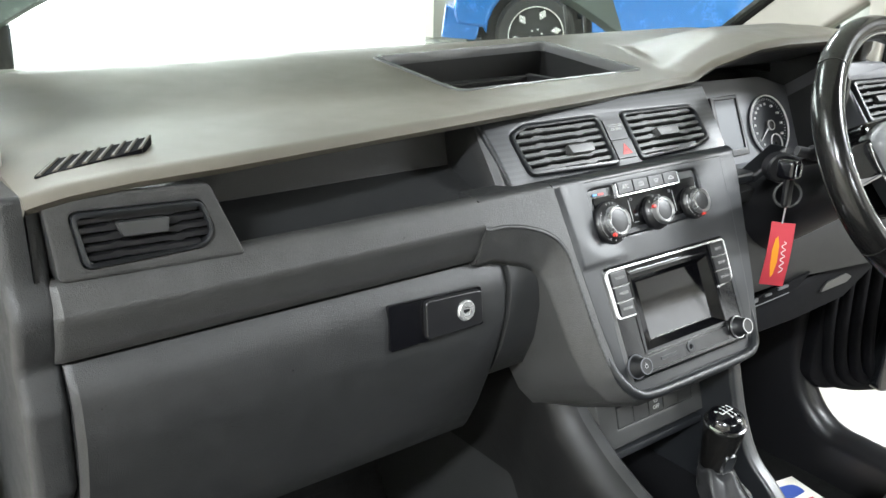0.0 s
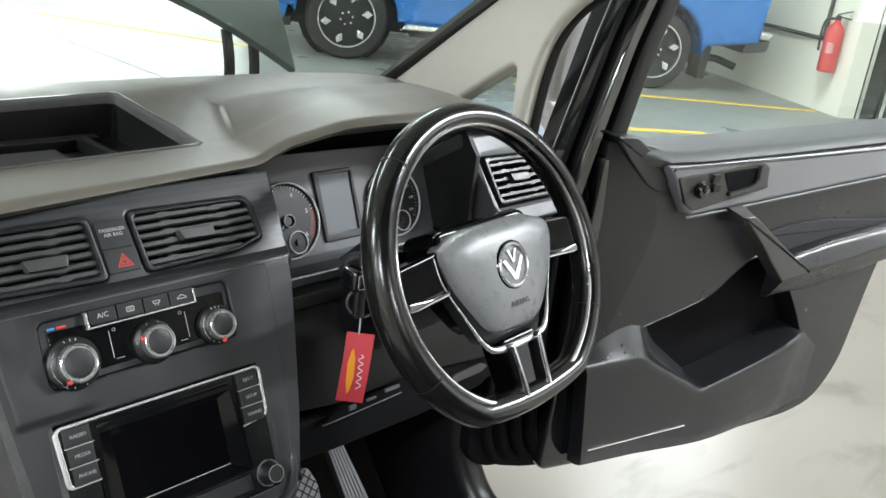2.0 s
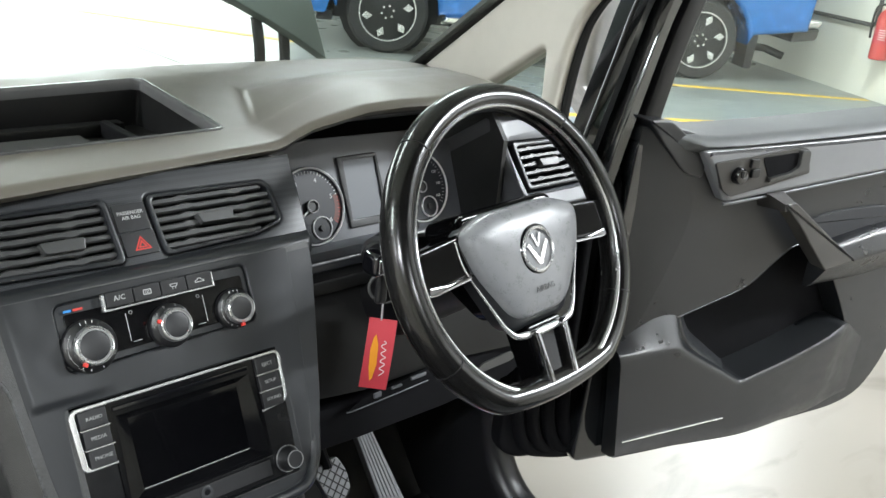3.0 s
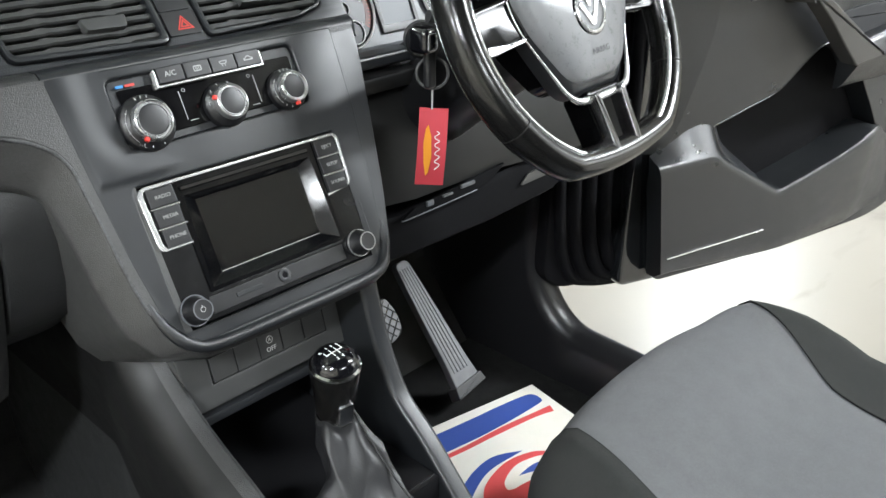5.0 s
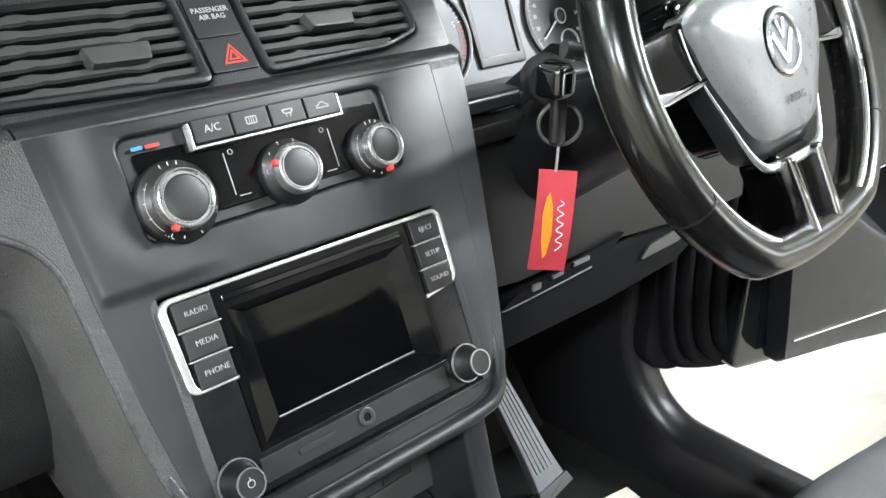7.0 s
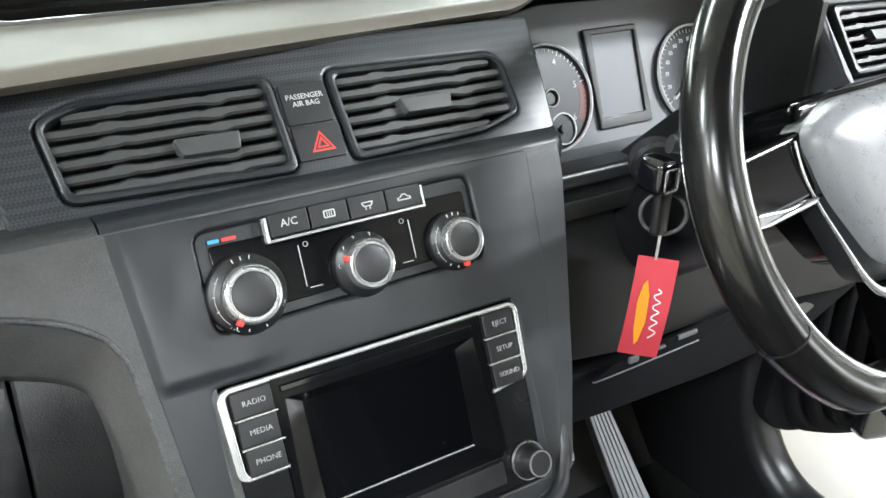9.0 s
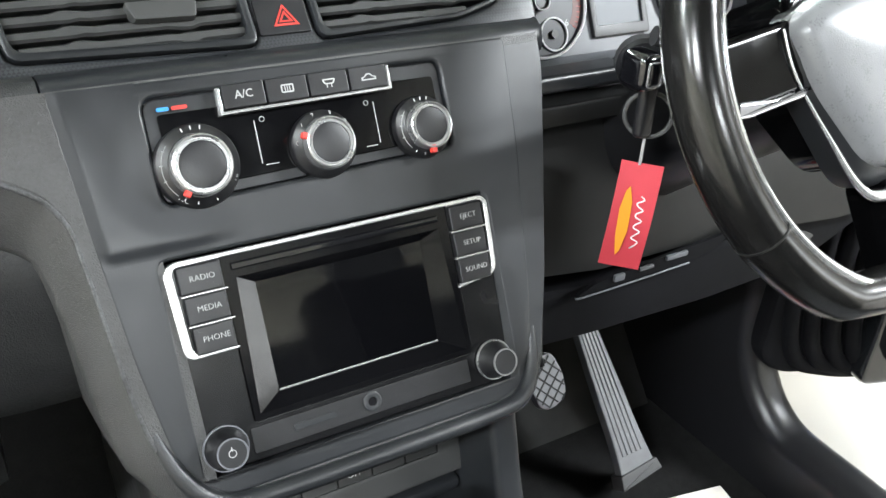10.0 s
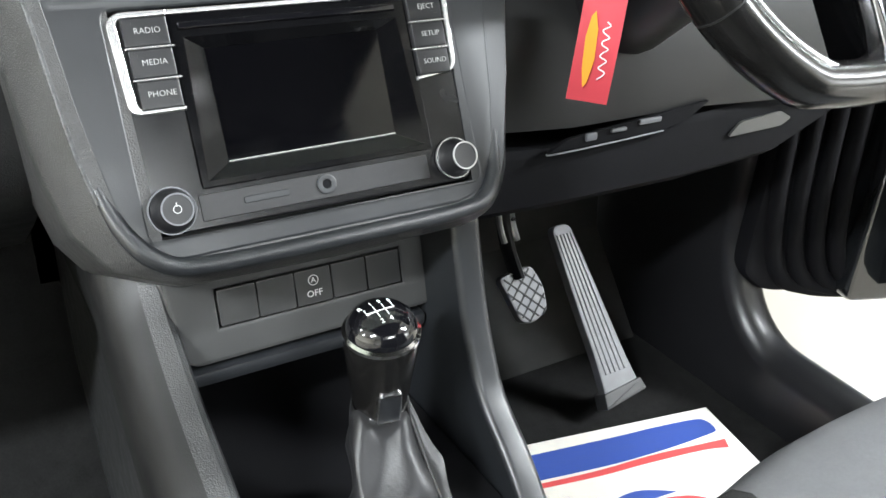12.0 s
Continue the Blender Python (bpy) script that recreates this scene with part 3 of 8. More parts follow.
        part("wheel_well", b, M_ARCH, car, "black wheel-arch lining")


pickup()


def extinguisher():
    c = Vector((7.86, 2.02, 0))     # beside the end of the white wall
    d = Vector((1.75, 2.75, 0)).normalized()
    q = Vector((-d.y, d.x, 0))
    c = Vector((8.95, 2.40, 0)) + d * 0.24 + q * 0.10
    z0 = -0.50
    ob = thing("fire_extinguisher", (c.x, c.y, z0), "red fire extinguisher hung on the white wall", "fire extinguisher")
    m = Matrix.Translation((c.x, c.y, z0))
    b = bm_new()
    lathe(b, [(0.075, 0), (0.088, 0.012), (0.088, 0.40), (0.075, 0.45), (0.04, 0.485), (0.03, 0.50), (0.03, 0.52)], m, 28)
    body = part("cylinder", b, M_EXT, ob)
    b = bm_new()
    ring_lathe(b, [(0.0885, 0.16), (0.0895, 0.16), (0.0895, 0.30), (0.0885, 0.30)], m, 28)
    part("label", b, M_REDTAG, body, "paler printed label band")
    for k in range(5):
        b = bm_new()
        box(b, (-0.088, -0.02, 0.20 + 0.022 * k), (0.006, 0.07, 0.006), m)
        part("print", b, M_WHITE, body)
    b = bm_new()
    box(b, (0, 0, 0.54), (0.05, 0.05, 0.05), m, bev=0.008)
    part("valve", b, M_BLACK, ob)
    for dz, ang in ((0.575, 0.35), (0.555, -0.1)):
        b = bm_new()
        box(b, (-0.01, -0.06, 0), (0.025, 0.15, 0.012), m @ Matrix.Translation((0, 0, dz)) @ Matrix.Rotation(-ang, 4, "X"), bev=0.003)
        part("lever", b, M_BLACK, ob)
    b = bm_new()
    tube(b, smooth_path([m @ Vector(p) for p in ((0, 0.03, 0.53), (-0.02, 0.11, 0.50), (-0.05, 0.115, 0.36), (-0.06, 0.10, 0.20))]), 0.012, 8)
    part("hose", b, M_BLACK, ob)
    b = bm_new()
    box(b, (0.06 * -q.x, 0.06 * -q.y, 0.30), (0.06, 0.06, 0.04), m)
    part("bracket", b, M_BLACK, ob)


extinguisher()


# ---- the van's shell ----
def van_shell():
    # floor pan and carpet
    b = bm_new()
    box(b, (0, -0.45, -0.69), (1.42, 2.0, 0.08))
    structure("floor", b, M_CARPET, "black carpeted van floor", "floor")
    # firewall and toe board, the driver's half coloured paler to look lit
    for x0, x1, mat, label in ((-0.70, 0.0, M_CARPET, "black carpeted toe board of the passenger footwell"), (0.0, 0.70, M_FOOTWELL, "carpeted toe board of the driver's footwell, painted paler as lit")):
        b = bm_new()
        prism(b, [(0.62, -0.655), (0.34, -0.648), (0.46, -0.50), (0.50, -0.10), (0.50, 0.08), (0.62, 0.08)], x0, x1,
              frame_of((0, 0, 0), (0, 1, 0), (0, 0, 1), (1, 0, 0)))
        structure("wall_toe_board", b, mat, label, "wall")
    # kick trims and sills, both sides
    for s in (1, -1):
        m = frame_of((0, 0, 0), (0, 1, 0), (0, 0, 1), (1, 0, 0))
        w0, w1 = (0.712, 0.780) if s > 0 else (-0.780, -0.712)
        out = [(-1.45, -0.70), (0.50, -0.70), (0.50, 0.10), (0.200, 0.10), (0.194, -0.16), (0.192, -0.40)]
        out += [(0.192 - 0.105 * (1 - math.cos(a)), -0.40 - 0.148 * math.sin(a)) for a in [radians(k) for k in range(8, 91, 8)]]
        out += [(-0.02, -0.553), (-0.3, -0.560), (-1.45, -0.566)]
        b = bm_new()
        prism(b, out, w0, w1, m, bev=0.028, seg=5, bev_back=True)
        structure("trim", b, M_BLACK, "black plastic door sill and kick trim", "sill trim")
        # painted door opening outside the trim
        b = bm_new()
        o2 = [(-1.45, -0.78), (0.62, -0.78), (0.62, 0.14), (0.29, 0.14), (0.275, -0.30), (0.25, -0.50), (0.16, -0.60), (-1.45, -0.60)]
        a0, a1 = (0.78, 0.792) if s > 0 else (-0.792, -0.78)
        prism(b, o2, a0, a1, m, bev=0.01)
        structure("wall_body_side", b, M_PAINT, "dark painted body round the door opening", "body")
        b = bm_new()
        pth = smooth_path([(s * 0.80, 0.32, 0.14), (s * 0.80, 0.285, -0.1), (s * 0.80, 0.26, -0.36), (s * 0.80, 0.20, -0.56), (s * 0.80, 0.05, -0.615), (s * 0.80, -1.2, -0.618)], 8)
        tube(b, pth, 0.013, 8)
        solo("door_seal", b, M_SEAL, "black rubber seal round the door opening", "seal", "door seals")
    # pillars with the small front quarter windows
    for s in (1, -1):
        m = frame_of((0, 0, 0), (0, 1, 0), (0, 0, 1), (1, 0, 0))
        w0, w1 = (0.675, 0.725) if s > 0 else (-0.725, -0.675)
        spar = [(0.480, 0.150), (0.218, 0.356), (-0.02, 0.535), (-0.35, 0.74), (-0.35, 0.64), (-0.02, 0.430), (0.068, 0.370), (0.106, 0.320), (0.121, 0.27), (0.131, 0.20), (0.133, 0.12), (0.480, 0.12)]
        hole = rounded([(0.160, 0.270), (0.156, 0.150), (0.325, 0.150)], [0.012, 0.004, 0.004])
        b = bm_new()
        prism(b, rounded(spar, [0.0, 0.05, 0.1, 0, 0, 0.1, 0.03, 0.03, 0.03, 0.03, 0.0, 0.0]), w0, w1, m, bev=0.010, seg=4, bev_back=True, holes=(hole,))
        structure("trim", b, M_TRIM, "pale beige windscreen pillar trim round a quarter window", "pillar trim")
        b = bm_new()
        prism(b, [(0.375, 0.15), (0.165, 0.28), (0.155, 0.15)], w0 + 0.022 * s, w0 + 0.025 * s, m)
        ob = structure("window_quarter", b, M_GLASS, "small clear front quarter window", "window")
        ob.visible_shadow = False
        # painted outer pillar
        b = bm_new()
        prism(b, [(0.50, 0.15), (0.22, 0.385), (-0.35, 0.78), (-0.35, 0.74), (0.20, 0.35), (0.44, 0.15)], *((0.727, 0.775) if s > 0 else (-0.775, -0.727)), m, bev=0.008)
        structure("wall_pillar", b, M_SEAL, "black windscreen pillar", "body")
        b = bm_new()
        tube(b, [(s * 0.678, 0.487, 0.155), (s * 0.678, 0.222, 0.364), (s * 0.676, -0.02, 0.543), (s * 0.67, -0.35, 0.748)], 0.0125, 8)
        solo("windscreen_seal", b, M_SEAL, "black windscreen rubber along the pillar", "seal")
        b = bm_new()
        tube(b, smooth_path([(s * 0.704, 0.129, 0.12), (s * 0.704, 0.126, 0.20), (s * 0.704, 0.1165, 0.27), (s * 0.704, 0.102, 0.32), (s * 0.704, 0.064, 0.370), (s * 0.704, -0.02, 0.428)]), 0.0075, 8)
        solo("door_seal", b, M_SEAL, "black rubber seal along the pillar trim", "seal", "door seals")
        # cowl side below the quarter window
        b = bm_new()
        prism(b, [(0.165, 0.10), (0.52, 0.10), (0.50, 0.152), (0.10, 0.135), (0.10, 0.10)], w0, w1, m, bev=0.006)
        structure("trim", b, M_DASH, "dark plastic trim under the quarter window", "sill trim")
    # windscreen
    b = bm_new()
    rings = []
    for k in range(13):
        x = -0.69 + 1.38 * k / 12
        y0 = 0.62 - 0.30 * x * x
        rings.append([(x, y0, 0.150), (x, y0 - 0.86 + 0.12 * x * x, 0.765), (x, y0 - 0.856 + 0.12 * x * x, 0.769), (x, y0 + 0.004, 0.154)])
    loft(b, rings)
    ob = structure("window_windscreen", b, M_GLASS, "clear curved windscreen", "windscreen", angle=60)
    ob.visible_shadow = False
    # roof and the bulkhead behind the seats
    b = bm_new()
    box(b, (0, -0.85, 0.80), (1.46, 1.25, 0.05), bev=0.02)
    structure("ceiling_roof", b, M_FABRIC2, "charcoal cloth roof lining of the van", "ceiling")
    b = bm_new()
    # the opening is added so the strip behind can shine onto the dash
    prism(b, [(-0.75, -0.70), (0.75, -0.70), (0.75, 0.80), (-0.75, 0.80)], 1.445, 1.495, Matrix.Rotation(radians(90), 4, "X"), holes=(rect(-0.55, 0.34, 0.55, 0.74, 0.05),))
    structure("wall_bulkhead", b, M_DASH, "unseen dark bulkhead behind the seats with an added light opening", "wall")
    # scuttle under the windscreen
    b = bm_new()
    rings = []
    for k in range(9):
        x = -0.72 + 1.44 * k / 8
        y0 = 0.62 - 0.30 * x * x
        rings.append([(x, y0 - 0.015, 0.145), (x, y0 + 0.20, 0.10), (x, y0 + 0.20, 0.02), (x, y0 - 0.10, 0.02), (x, y0 - 0.10, 0.12)])
    loft(b, rings)
    structure("trim", b, M_BLACK, "black scuttle panel under the windscreen", "scuttle")


van_shell()


def bonnet():
    ob = thing("raised_bonnet", (0, 0.70, 0.10), "raised grey-green metallic bonnet propped open", "bonnet")
    m = frame_of((0, 0.67, 0.15), (1, 0, 0), (0, 0.43, 0.90), (0, -0.90, 0.43))
    out = []
    n = 24
    for k in range(n + 1):
        x = -0.665 + 1.33 * k / n
        out.append((x, 0.012 + 0.215 * (1 - abs(x / 0.665) ** 2.4)))
    out += [(0.655, 0.25), (0.62, 0.60), (0.52, 0.88), (-0.52, 0.88), (-0.62, 0.60), (-0.655, 0.25)]
    b = bm_new()
    prism(b, out, -0.02, 0.0, m, bev=0.004)
    part("panel", b, M_BONNET, ob)
    for s in (1, -1):
        for dx in (0.0, 0.055):
            b = bm_new()
            tube(b, smooth_path([(s * (0.60 - dx), 0.735, 0.23), (s * (0.604 - dx), 0.725, 0.16), (s * (0.612 - dx), 0.74, 0.04)]), 0.012, 8, flat=0.5)
            part("hinge", b, M_BLACK, ob, "black bonnet hinge arm")


bonnet()


# ---- the dashboard ----
def crease(y):
    """Where the hood over the instruments breaks out of the pad."""
    return 0.206 + (min(max(y, 0.19), 0.31) - 0.209) * 0.458


def pad_height(x, y):
    """Height of the top pad."""
    pts = ((0.04, 0.173), (0.11, 0.178), (0.205, 0.183), (0.40, 0.205), (0.50, 0.200), (0.62, 0.150))
    z = pts[-1][1]
    for (a, za), (b_, zb) in zip(pts, pts[1:]):
        if y <= b_:
            z = lerp(za, zb, max(0, (y - a) / (b_ - a)))
            break
    z -= 0.014 * max(0.0, (abs(x) - 0.60) / 0.10) ** 2
    # the raised hood over the instruments
    f = min(1.0, max(0.0, (x - crease(y)) / 0.15))
    h = (0.55 * f * (2 - f) + 0.45 * bump01(f)) * bump01((0.66 - x) / 0.12)
    back = bump01((0.39 - y) / 0.22)
    step = bump01((x - crease(y)) / 0.009) * bump01((0.335 - y) / 0.035) * bump01((y - 0.190) / 0.07) * bump01((0.64 - x) / 0.08)
    return z + 0.050 * h * back + 0.006 * step


def pad_front(x):
    """How near the top pad's front edge comes."""
    y = 0.045 + 0.115 * max(0.0, min(x, 0.22) + 0.559)
    y -= 0.050 * bump01((x - 0.22) / 0.14) * bump01((0.66 - x) / 0.10)
    return y


def bin_left(y):
    return lerp(-0.167, -0.170, (y - 0.205) / 0.2)


def bin_right(y):
    return lerp(0.161, 0.152, (y - 0.205) / 0.2)


def slant(x, y):
    """The bin stands slightly askew on the pad: its rows lean with x."""
    k = bump01((0.212 - x) / 0.045)
    u = max(-0.25, min(x, 0.2))
    front, back = lerp(0.205, 0.194 + 0.042 * u, k), lerp(0.405, 0.380 + 0.065 * u, k)
    if y <= 0.405:
        return lerp(front, back, (y - 0.205) / 0.2)
    return lerp(back, 0.60, (y - 0.405) / 0.195)


def top_pad(dash):
    cols_l = [-0.682, -0.679, -0.672, -0.65, -0.60, -0.52, -0.42, -0.32, -0.24]
    nmid = 9
    cols_r = [0.30, 0.34, 0.38, 0.42, 0.46, 0.50, 0.54, 0.57, 0.60, 0.63, 0.66, 0.68, 0.70, 0.715]
    rows = [0.0, 0.10, 0.22, 0.34, 0.46, 0.58, 0.70, 0.82, 0.92]
    ys = [0.205, 0.23, 0.25, 0.27, 0.285, 0.30, 0.312, 0.325, 0.34, 0.37, 0.405, 0.44, 0.48, 0.52, 0.56, 0.60]

    def row_xs(y):
        yy = min(max(y, 0.205), 0.405)
        l, r = bin_left(yy), bin_right(yy)
        c = crease(y)
        near = [max(r + 0.004, c - 0.014), c - 0.001, c + 0.003, c + 0.006, c + 0.009, c + 0.014, c + 0.038]
        return cols_l + [lerp(l, r, k / (nmid - 1)) for k in range(nmid)] + near + cols_r
    b = bm_new()
    grid = []
    # rolled front lip, then the top
    for dy, dz in ((0.016, -0.0135), (0.006, -0.0125), (0.0005, -0.0065)):
        grid.append([b.verts.new((x, pad_front(x) + dy, pad_height(x, pad_front(x)) + dz)) for x in row_xs(0.205)])
    for f in rows:
        grid.append([b.verts.new((x, lerp(pad_front(x) + 0.006, slant(x, 0.205), f), pad_height(x, lerp(pad_front(x) + 0.006, slant(x, 0.205), f)))) for x in row_xs(0.205)])
    for y in ys:
        grid.append([b.verts.new((x, min(slant(x, y), 0.615 - 0.30 * x * x) if y > 0.43 else slant(x, y), pad_height(x, slant(x, y)))) for x in row_xs(y)])
    i0, i1 = len(cols_l), len(cols_l) + nmid - 1
    j0, j1 = 3 + len(rows), 3 + len(rows) + ys.index(0.405)
    for j in range(len(grid) - 1):
        for i in range(len(grid[0]) - 1):
            if j0 <= j < j1 and i0 <= i < i1:
                continue
            b.faces.new((grid[j][i], grid[j][i + 1], grid[j + 1][i + 1], grid[j + 1][i]))
    # skirts at both ends
    for i in (0, len(grid[0]) - 1):
        low = [b.verts.new((r[i].co.x, r[i].co.y, 0.10)) for r in grid]
        for j in range(len(grid) - 1):
            b.faces.new((grid[j][i], grid[j + 1][i], low[j + 1], low[j]))
    pad = part("top_pad", b, M_PAD, dash, "grey-beige soft-grained dashboard top", 60, even=False)
    # raised rim round the bin
    b = bm_new()
    rings = []
    corners = [(bin_left(0.205), 0.205), (bin_right(0.205), 0.205), (bin_right(0.405), 0.405), (bin_left(0.405), 0.405)]
    loop = []
    for k in range(4):
        (xa, ya), (xb, yb) = corners[k], corners[(k + 1) % 4]
        loop += [(lerp(xa, xb, t), lerp(ya, yb, t)) for t in (0.03, 0.2, 0.4, 0.6, 0.8, 0.97)]
    c = Vector((-0.006, 0.286))
    for x, y in loop:
        d = Vector((x, slant(x, y))) - c
        top = pad_height(x, slant(x, y))
        ring = []
        for k, dz in ((-0.022, -0.012), (-0.020, -0.003), (-0.012, 0.0010), (-0.002, 0.0022), (0.020, 0.0020), (0.031, 0.0004), (0.031, -0.004)):
            p = c + d * (1 + k)
            ring.append((p.x, p.y, top + dz))
        rings.append(ring)
    loft(b, rings, closed=True)
    part("bin_rim", b, M_RIM, dash, "shiny dark rim of the storage bin, reflections painted in", 50)
    # the open storage bin
    b = bm_new()
    depth = 0.146
    ring_t, ring_b = [], []
    path = [(bin_left(0.205), 0.205), (bin_right(0.205), 0.205), (bin_right(0.405), 0.405), (bin_left(0.405), 0.405)]
    mid = Vector((-0.006, 0.286))
    for x, y in rounded(path, 0.006, 2):
        v = Vector((x, slant(x, y)))
        i = v + (mid - v) * 0.045
        ring_t.append((v.x, v.y, pad_height(v.x, v.y) - 0.0005))
        ring_b.append((i.x, i.y, depth))
    vt = [b.verts.new(p) for p in ring_t]
    vb = [b.verts.new(p) for p in ring_b]
    for i in range(len(vt)):
        b.faces.new((vt[i], vt[(i + 1) % len(vt)], vb[(i + 1) % len(vt)], vb[i]))
    b.faces.new(vb)
    box(b, (-0.02, 0.352, depth + 0.008), (0.26, 0.02, 0.016), bev=0.003)
    part("storage_bin", b, M_KNEE, dash, "black open storage bin sunk in the dashboard top")
    b = bm_new()
    box(b, (0.085, 0.285, depth + 0.010), (0.012, 0.130, 0.020), bev=0.004)
    part("bin_divider", b, M_BLACK, dash, "low black rib across the bin floor")
    b = bm_new()
    box(b, (-0.050, 0.275, depth + 0.004), (0.200, 0.120, 0.008), bev=0.002)
    part("bin_liner", b, M_RUBBER, dash, "dull rubber liner on the bin floor")
    # the slotted side-window outlet
    b = bm_new()
    out_m = frame_of((-0.617, 0.102, pad_height(-0.617, 0.102) + 0.0004), (1, 0, pad_height(-0.59, 0.1) * 12 - pad_height(-0.673, 0.1) * 12), (0, 1, 0.11), (-0.08, -0.11, 1))
    prism(b, rounded([(-0.050, -0.020), (0.042, -0.007), (0.058, 0.019), (-0.026, 0.010)], 0.006), -0.012, 0.0006, out_m)
    part("demister_outlet", b, M_DEEP, dash, "black slotted demister outlet")
    for k in range(8):
        t = (k + 0.35) / 7.6
        x0, y0 = lerp(-0.050, 0.040, t), lerp(-0.019, -0.006, t)
        x1, y1 = lerp(-0.028, 0.057, t), lerp(0.010, 0.020, t)
        b = bm_new()
        prism(b, [(x0, y0), (x0 + 0.0035, y0), (x1 + 0.0035, y1), (x1, y1)], -0.008, 0.0022, out_m, bev=0.0008, seg=1)
        part("outlet_bar", b, M_PAD, dash)
    return pad


def passenger_side(dash):
    """The passenger's fascia: tray, ledge, glove box, from the door to the centre stack."""
    sect_tray = [(0.052, 0.0975), (0.060, 0.088), (0.085, 0.083), (0.150, 0.108), (0.158, 0.150), (0.158, 0.172),
                 (0.172, 0.172), (0.172, 0.06), (0.060, 0.055)]
    b = bm_new()
    rings = [[(x, y, z) for y, z in sect_tray] for x in (-0.530, -0.40, -0.215)]
    loft(b, rings)
    part("tray", b, M_DUSTY, dash, "charcoal open shelf along the dashboard", 25)
    b = bm_new()
    rings = []
    for x, k in ((-0.214, 0.075), (-0.209, 0.026), (-0.204, 0.010), (-0.197, 0.002), (-0.186, 0.0)):
        rings.append([(x, 0.064 + k, 0.092), (x, 0.108 + k, 0.152), (x, 0.118 + k, 0.172), (x, 0.19, 0.172), (x, 0.19, 0.06), (x, 0.07 + k, 0.06)])
    loft(b, rings)
    part("tray_end", b, M_DUSTY, dash, "charcoal cheek between shelf and vents", 25)
    # ledge and overhanging ridge
    ridge = [(0.066, 0.088), (0.060, 0.0975), (0.052, 0.0985), (0.046, 0.0955), (0.042, 0.088), (0.0355, 0.074), (0.0345, 0.069),
             (0.037, 0.063), (0.043, 0.044), (0.050, 0.030), (0.058, 0.0255), (0.080, 0.024), (0.080, 0.085)]
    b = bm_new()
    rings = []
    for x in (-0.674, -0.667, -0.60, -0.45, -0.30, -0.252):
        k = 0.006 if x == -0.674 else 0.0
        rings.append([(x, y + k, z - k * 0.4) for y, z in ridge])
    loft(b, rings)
    # lighter copy of the dusty plastic, painted as if catching light
    part("ledge", b, M_DUSTY_LIT, dash, "charcoal ledge with a rounded overhang", 40)
    # glove box lid, bulging
    prof = [(0.056, 0.024), (0.047, 0.012), (0.040, -0.006), (0.0395, -0.040), (0.0425, -0.058), (0.050, -0.085), (0.064, -0.125), (0.082, -0.170), (0.100, -0.204), (0.125, -0.222), (0.17, -0.235)]
    b = bm_new()
    rings = []
    for x in (-0.668, -0.662, -0.60, -0.40, -0.26, -0.222, -0.212):
        k = 0.006 if x in (-0.668, -0.212) else 0.0
        rings.append([(x, y + k, z) for y, z in prof] + [(x, 0.25, -0.230), (x, 0.25, 0.024)])
    loft(b, rings)
    lid = part("glove_box_lid", b, M_DUSTY, dash, "charcoal glove box lid, closed", 40)
    hm = frame_of((-0.311, 0.0385, -0.017), (1, 0, 0), (0, 0.09, 1), (0, -1, 0.09))
    b = bm_new()
    prism(b, rounded([(-0.0595, -0.0225), (0.0595, -0.0215), (0.0580, 0.0215), (-0.0595, 0.0255)], 0.003), -0.004, 0.0012, hm, bev=0.001)
    part("handle_recess", b, M_GLOSS, lid, "black recessed handle plate")
    b = bm_new()
    prism(b, rounded([(-0.018, -0.0195), (0.0560, -0.0185), (0.0550, 0.0195), (-0.018, 0.0225)], 0.006), 0.001, 0.0068, hm, bev=0.002, seg=3)
    hd = part("handle", b, M_BLACK, lid, "black glove box latch")
    b = bm_new()
    lathe(b, [(0.0112, 0.004), (0.0112, 0.0090), (0.0098, 0.0104), (0.0052, 0.0104), (0.0052, 0.0085), (0.0004, 0.0085)], hm @ Matrix.Translation((0.0315, 0.002, 0)), 24)
    part("lock", b, M_SILVER, hd, "silver lock barrel")
    b = bm_new()
    box(b, (0.0315, 0.002, 0.0092), (0.0066, 0.0026, 0.0016), hm)
    part("keyhole", b, M_DEEP, hd)
    # recessed flank between glove box and stack, and the knee panel below
    b = bm_new()
    rings = []
    for x, k in ((-0.2095, 0.060), (-0.2095, 0.005), (-0.2075, 0.001), (-0.200, 0.0), (-0.185, -0.001), (-0.150, -0.001)):
        rings.append([(x, 0.062 + k, 0.06), (x, 0.054 + k, 0.022), (x, 0.045 + k, 0.010), (x, 0.0405 + k, -0.010), (x, 0.0415 + k, -0.040), (x, 0.052 + k, -0.085), (x, 0.072 + k, -0.125),
                      (x, 0.130 + k, -0.165), (x, 0.180 + k, -0.195), (x, 0.260 + k * 0.5, -0.24), (x, 0.33, -0.28), (x, 0.35, -0.28), (x, 0.31, 0.06)])
    loft(b, rings)
    part("flank", b, M_DUSTY, dash, "charcoal flank of the passenger footwell", 40)
    # end cap towards the passenger's door
    m = frame_of((0, 0, 0), (0, 1, 0), (0, 0, 1), (1, 0, 0))
    b = bm_new()
    prism(b, rounded([(0.056, 0.165), (0.050, 0.10), (0.041, 0.078), (0.040, 0.066), (0.048, 0.044), (0.058, 0.026), (0.047, -0.01), (0.055, -0.09), (0.14, -0.19), (0.40, -0.22), (0.52, 0.10), (0.45, 0.16)], 0.006),
          -0.704, -0.668, m, bev=0.010, seg=3, bev_back=True)
    part("end_cap", b, M_DUSTY, dash, "charcoal dashboard end cap", 40)
    # near-black block standing in for the shade under the lid
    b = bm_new()
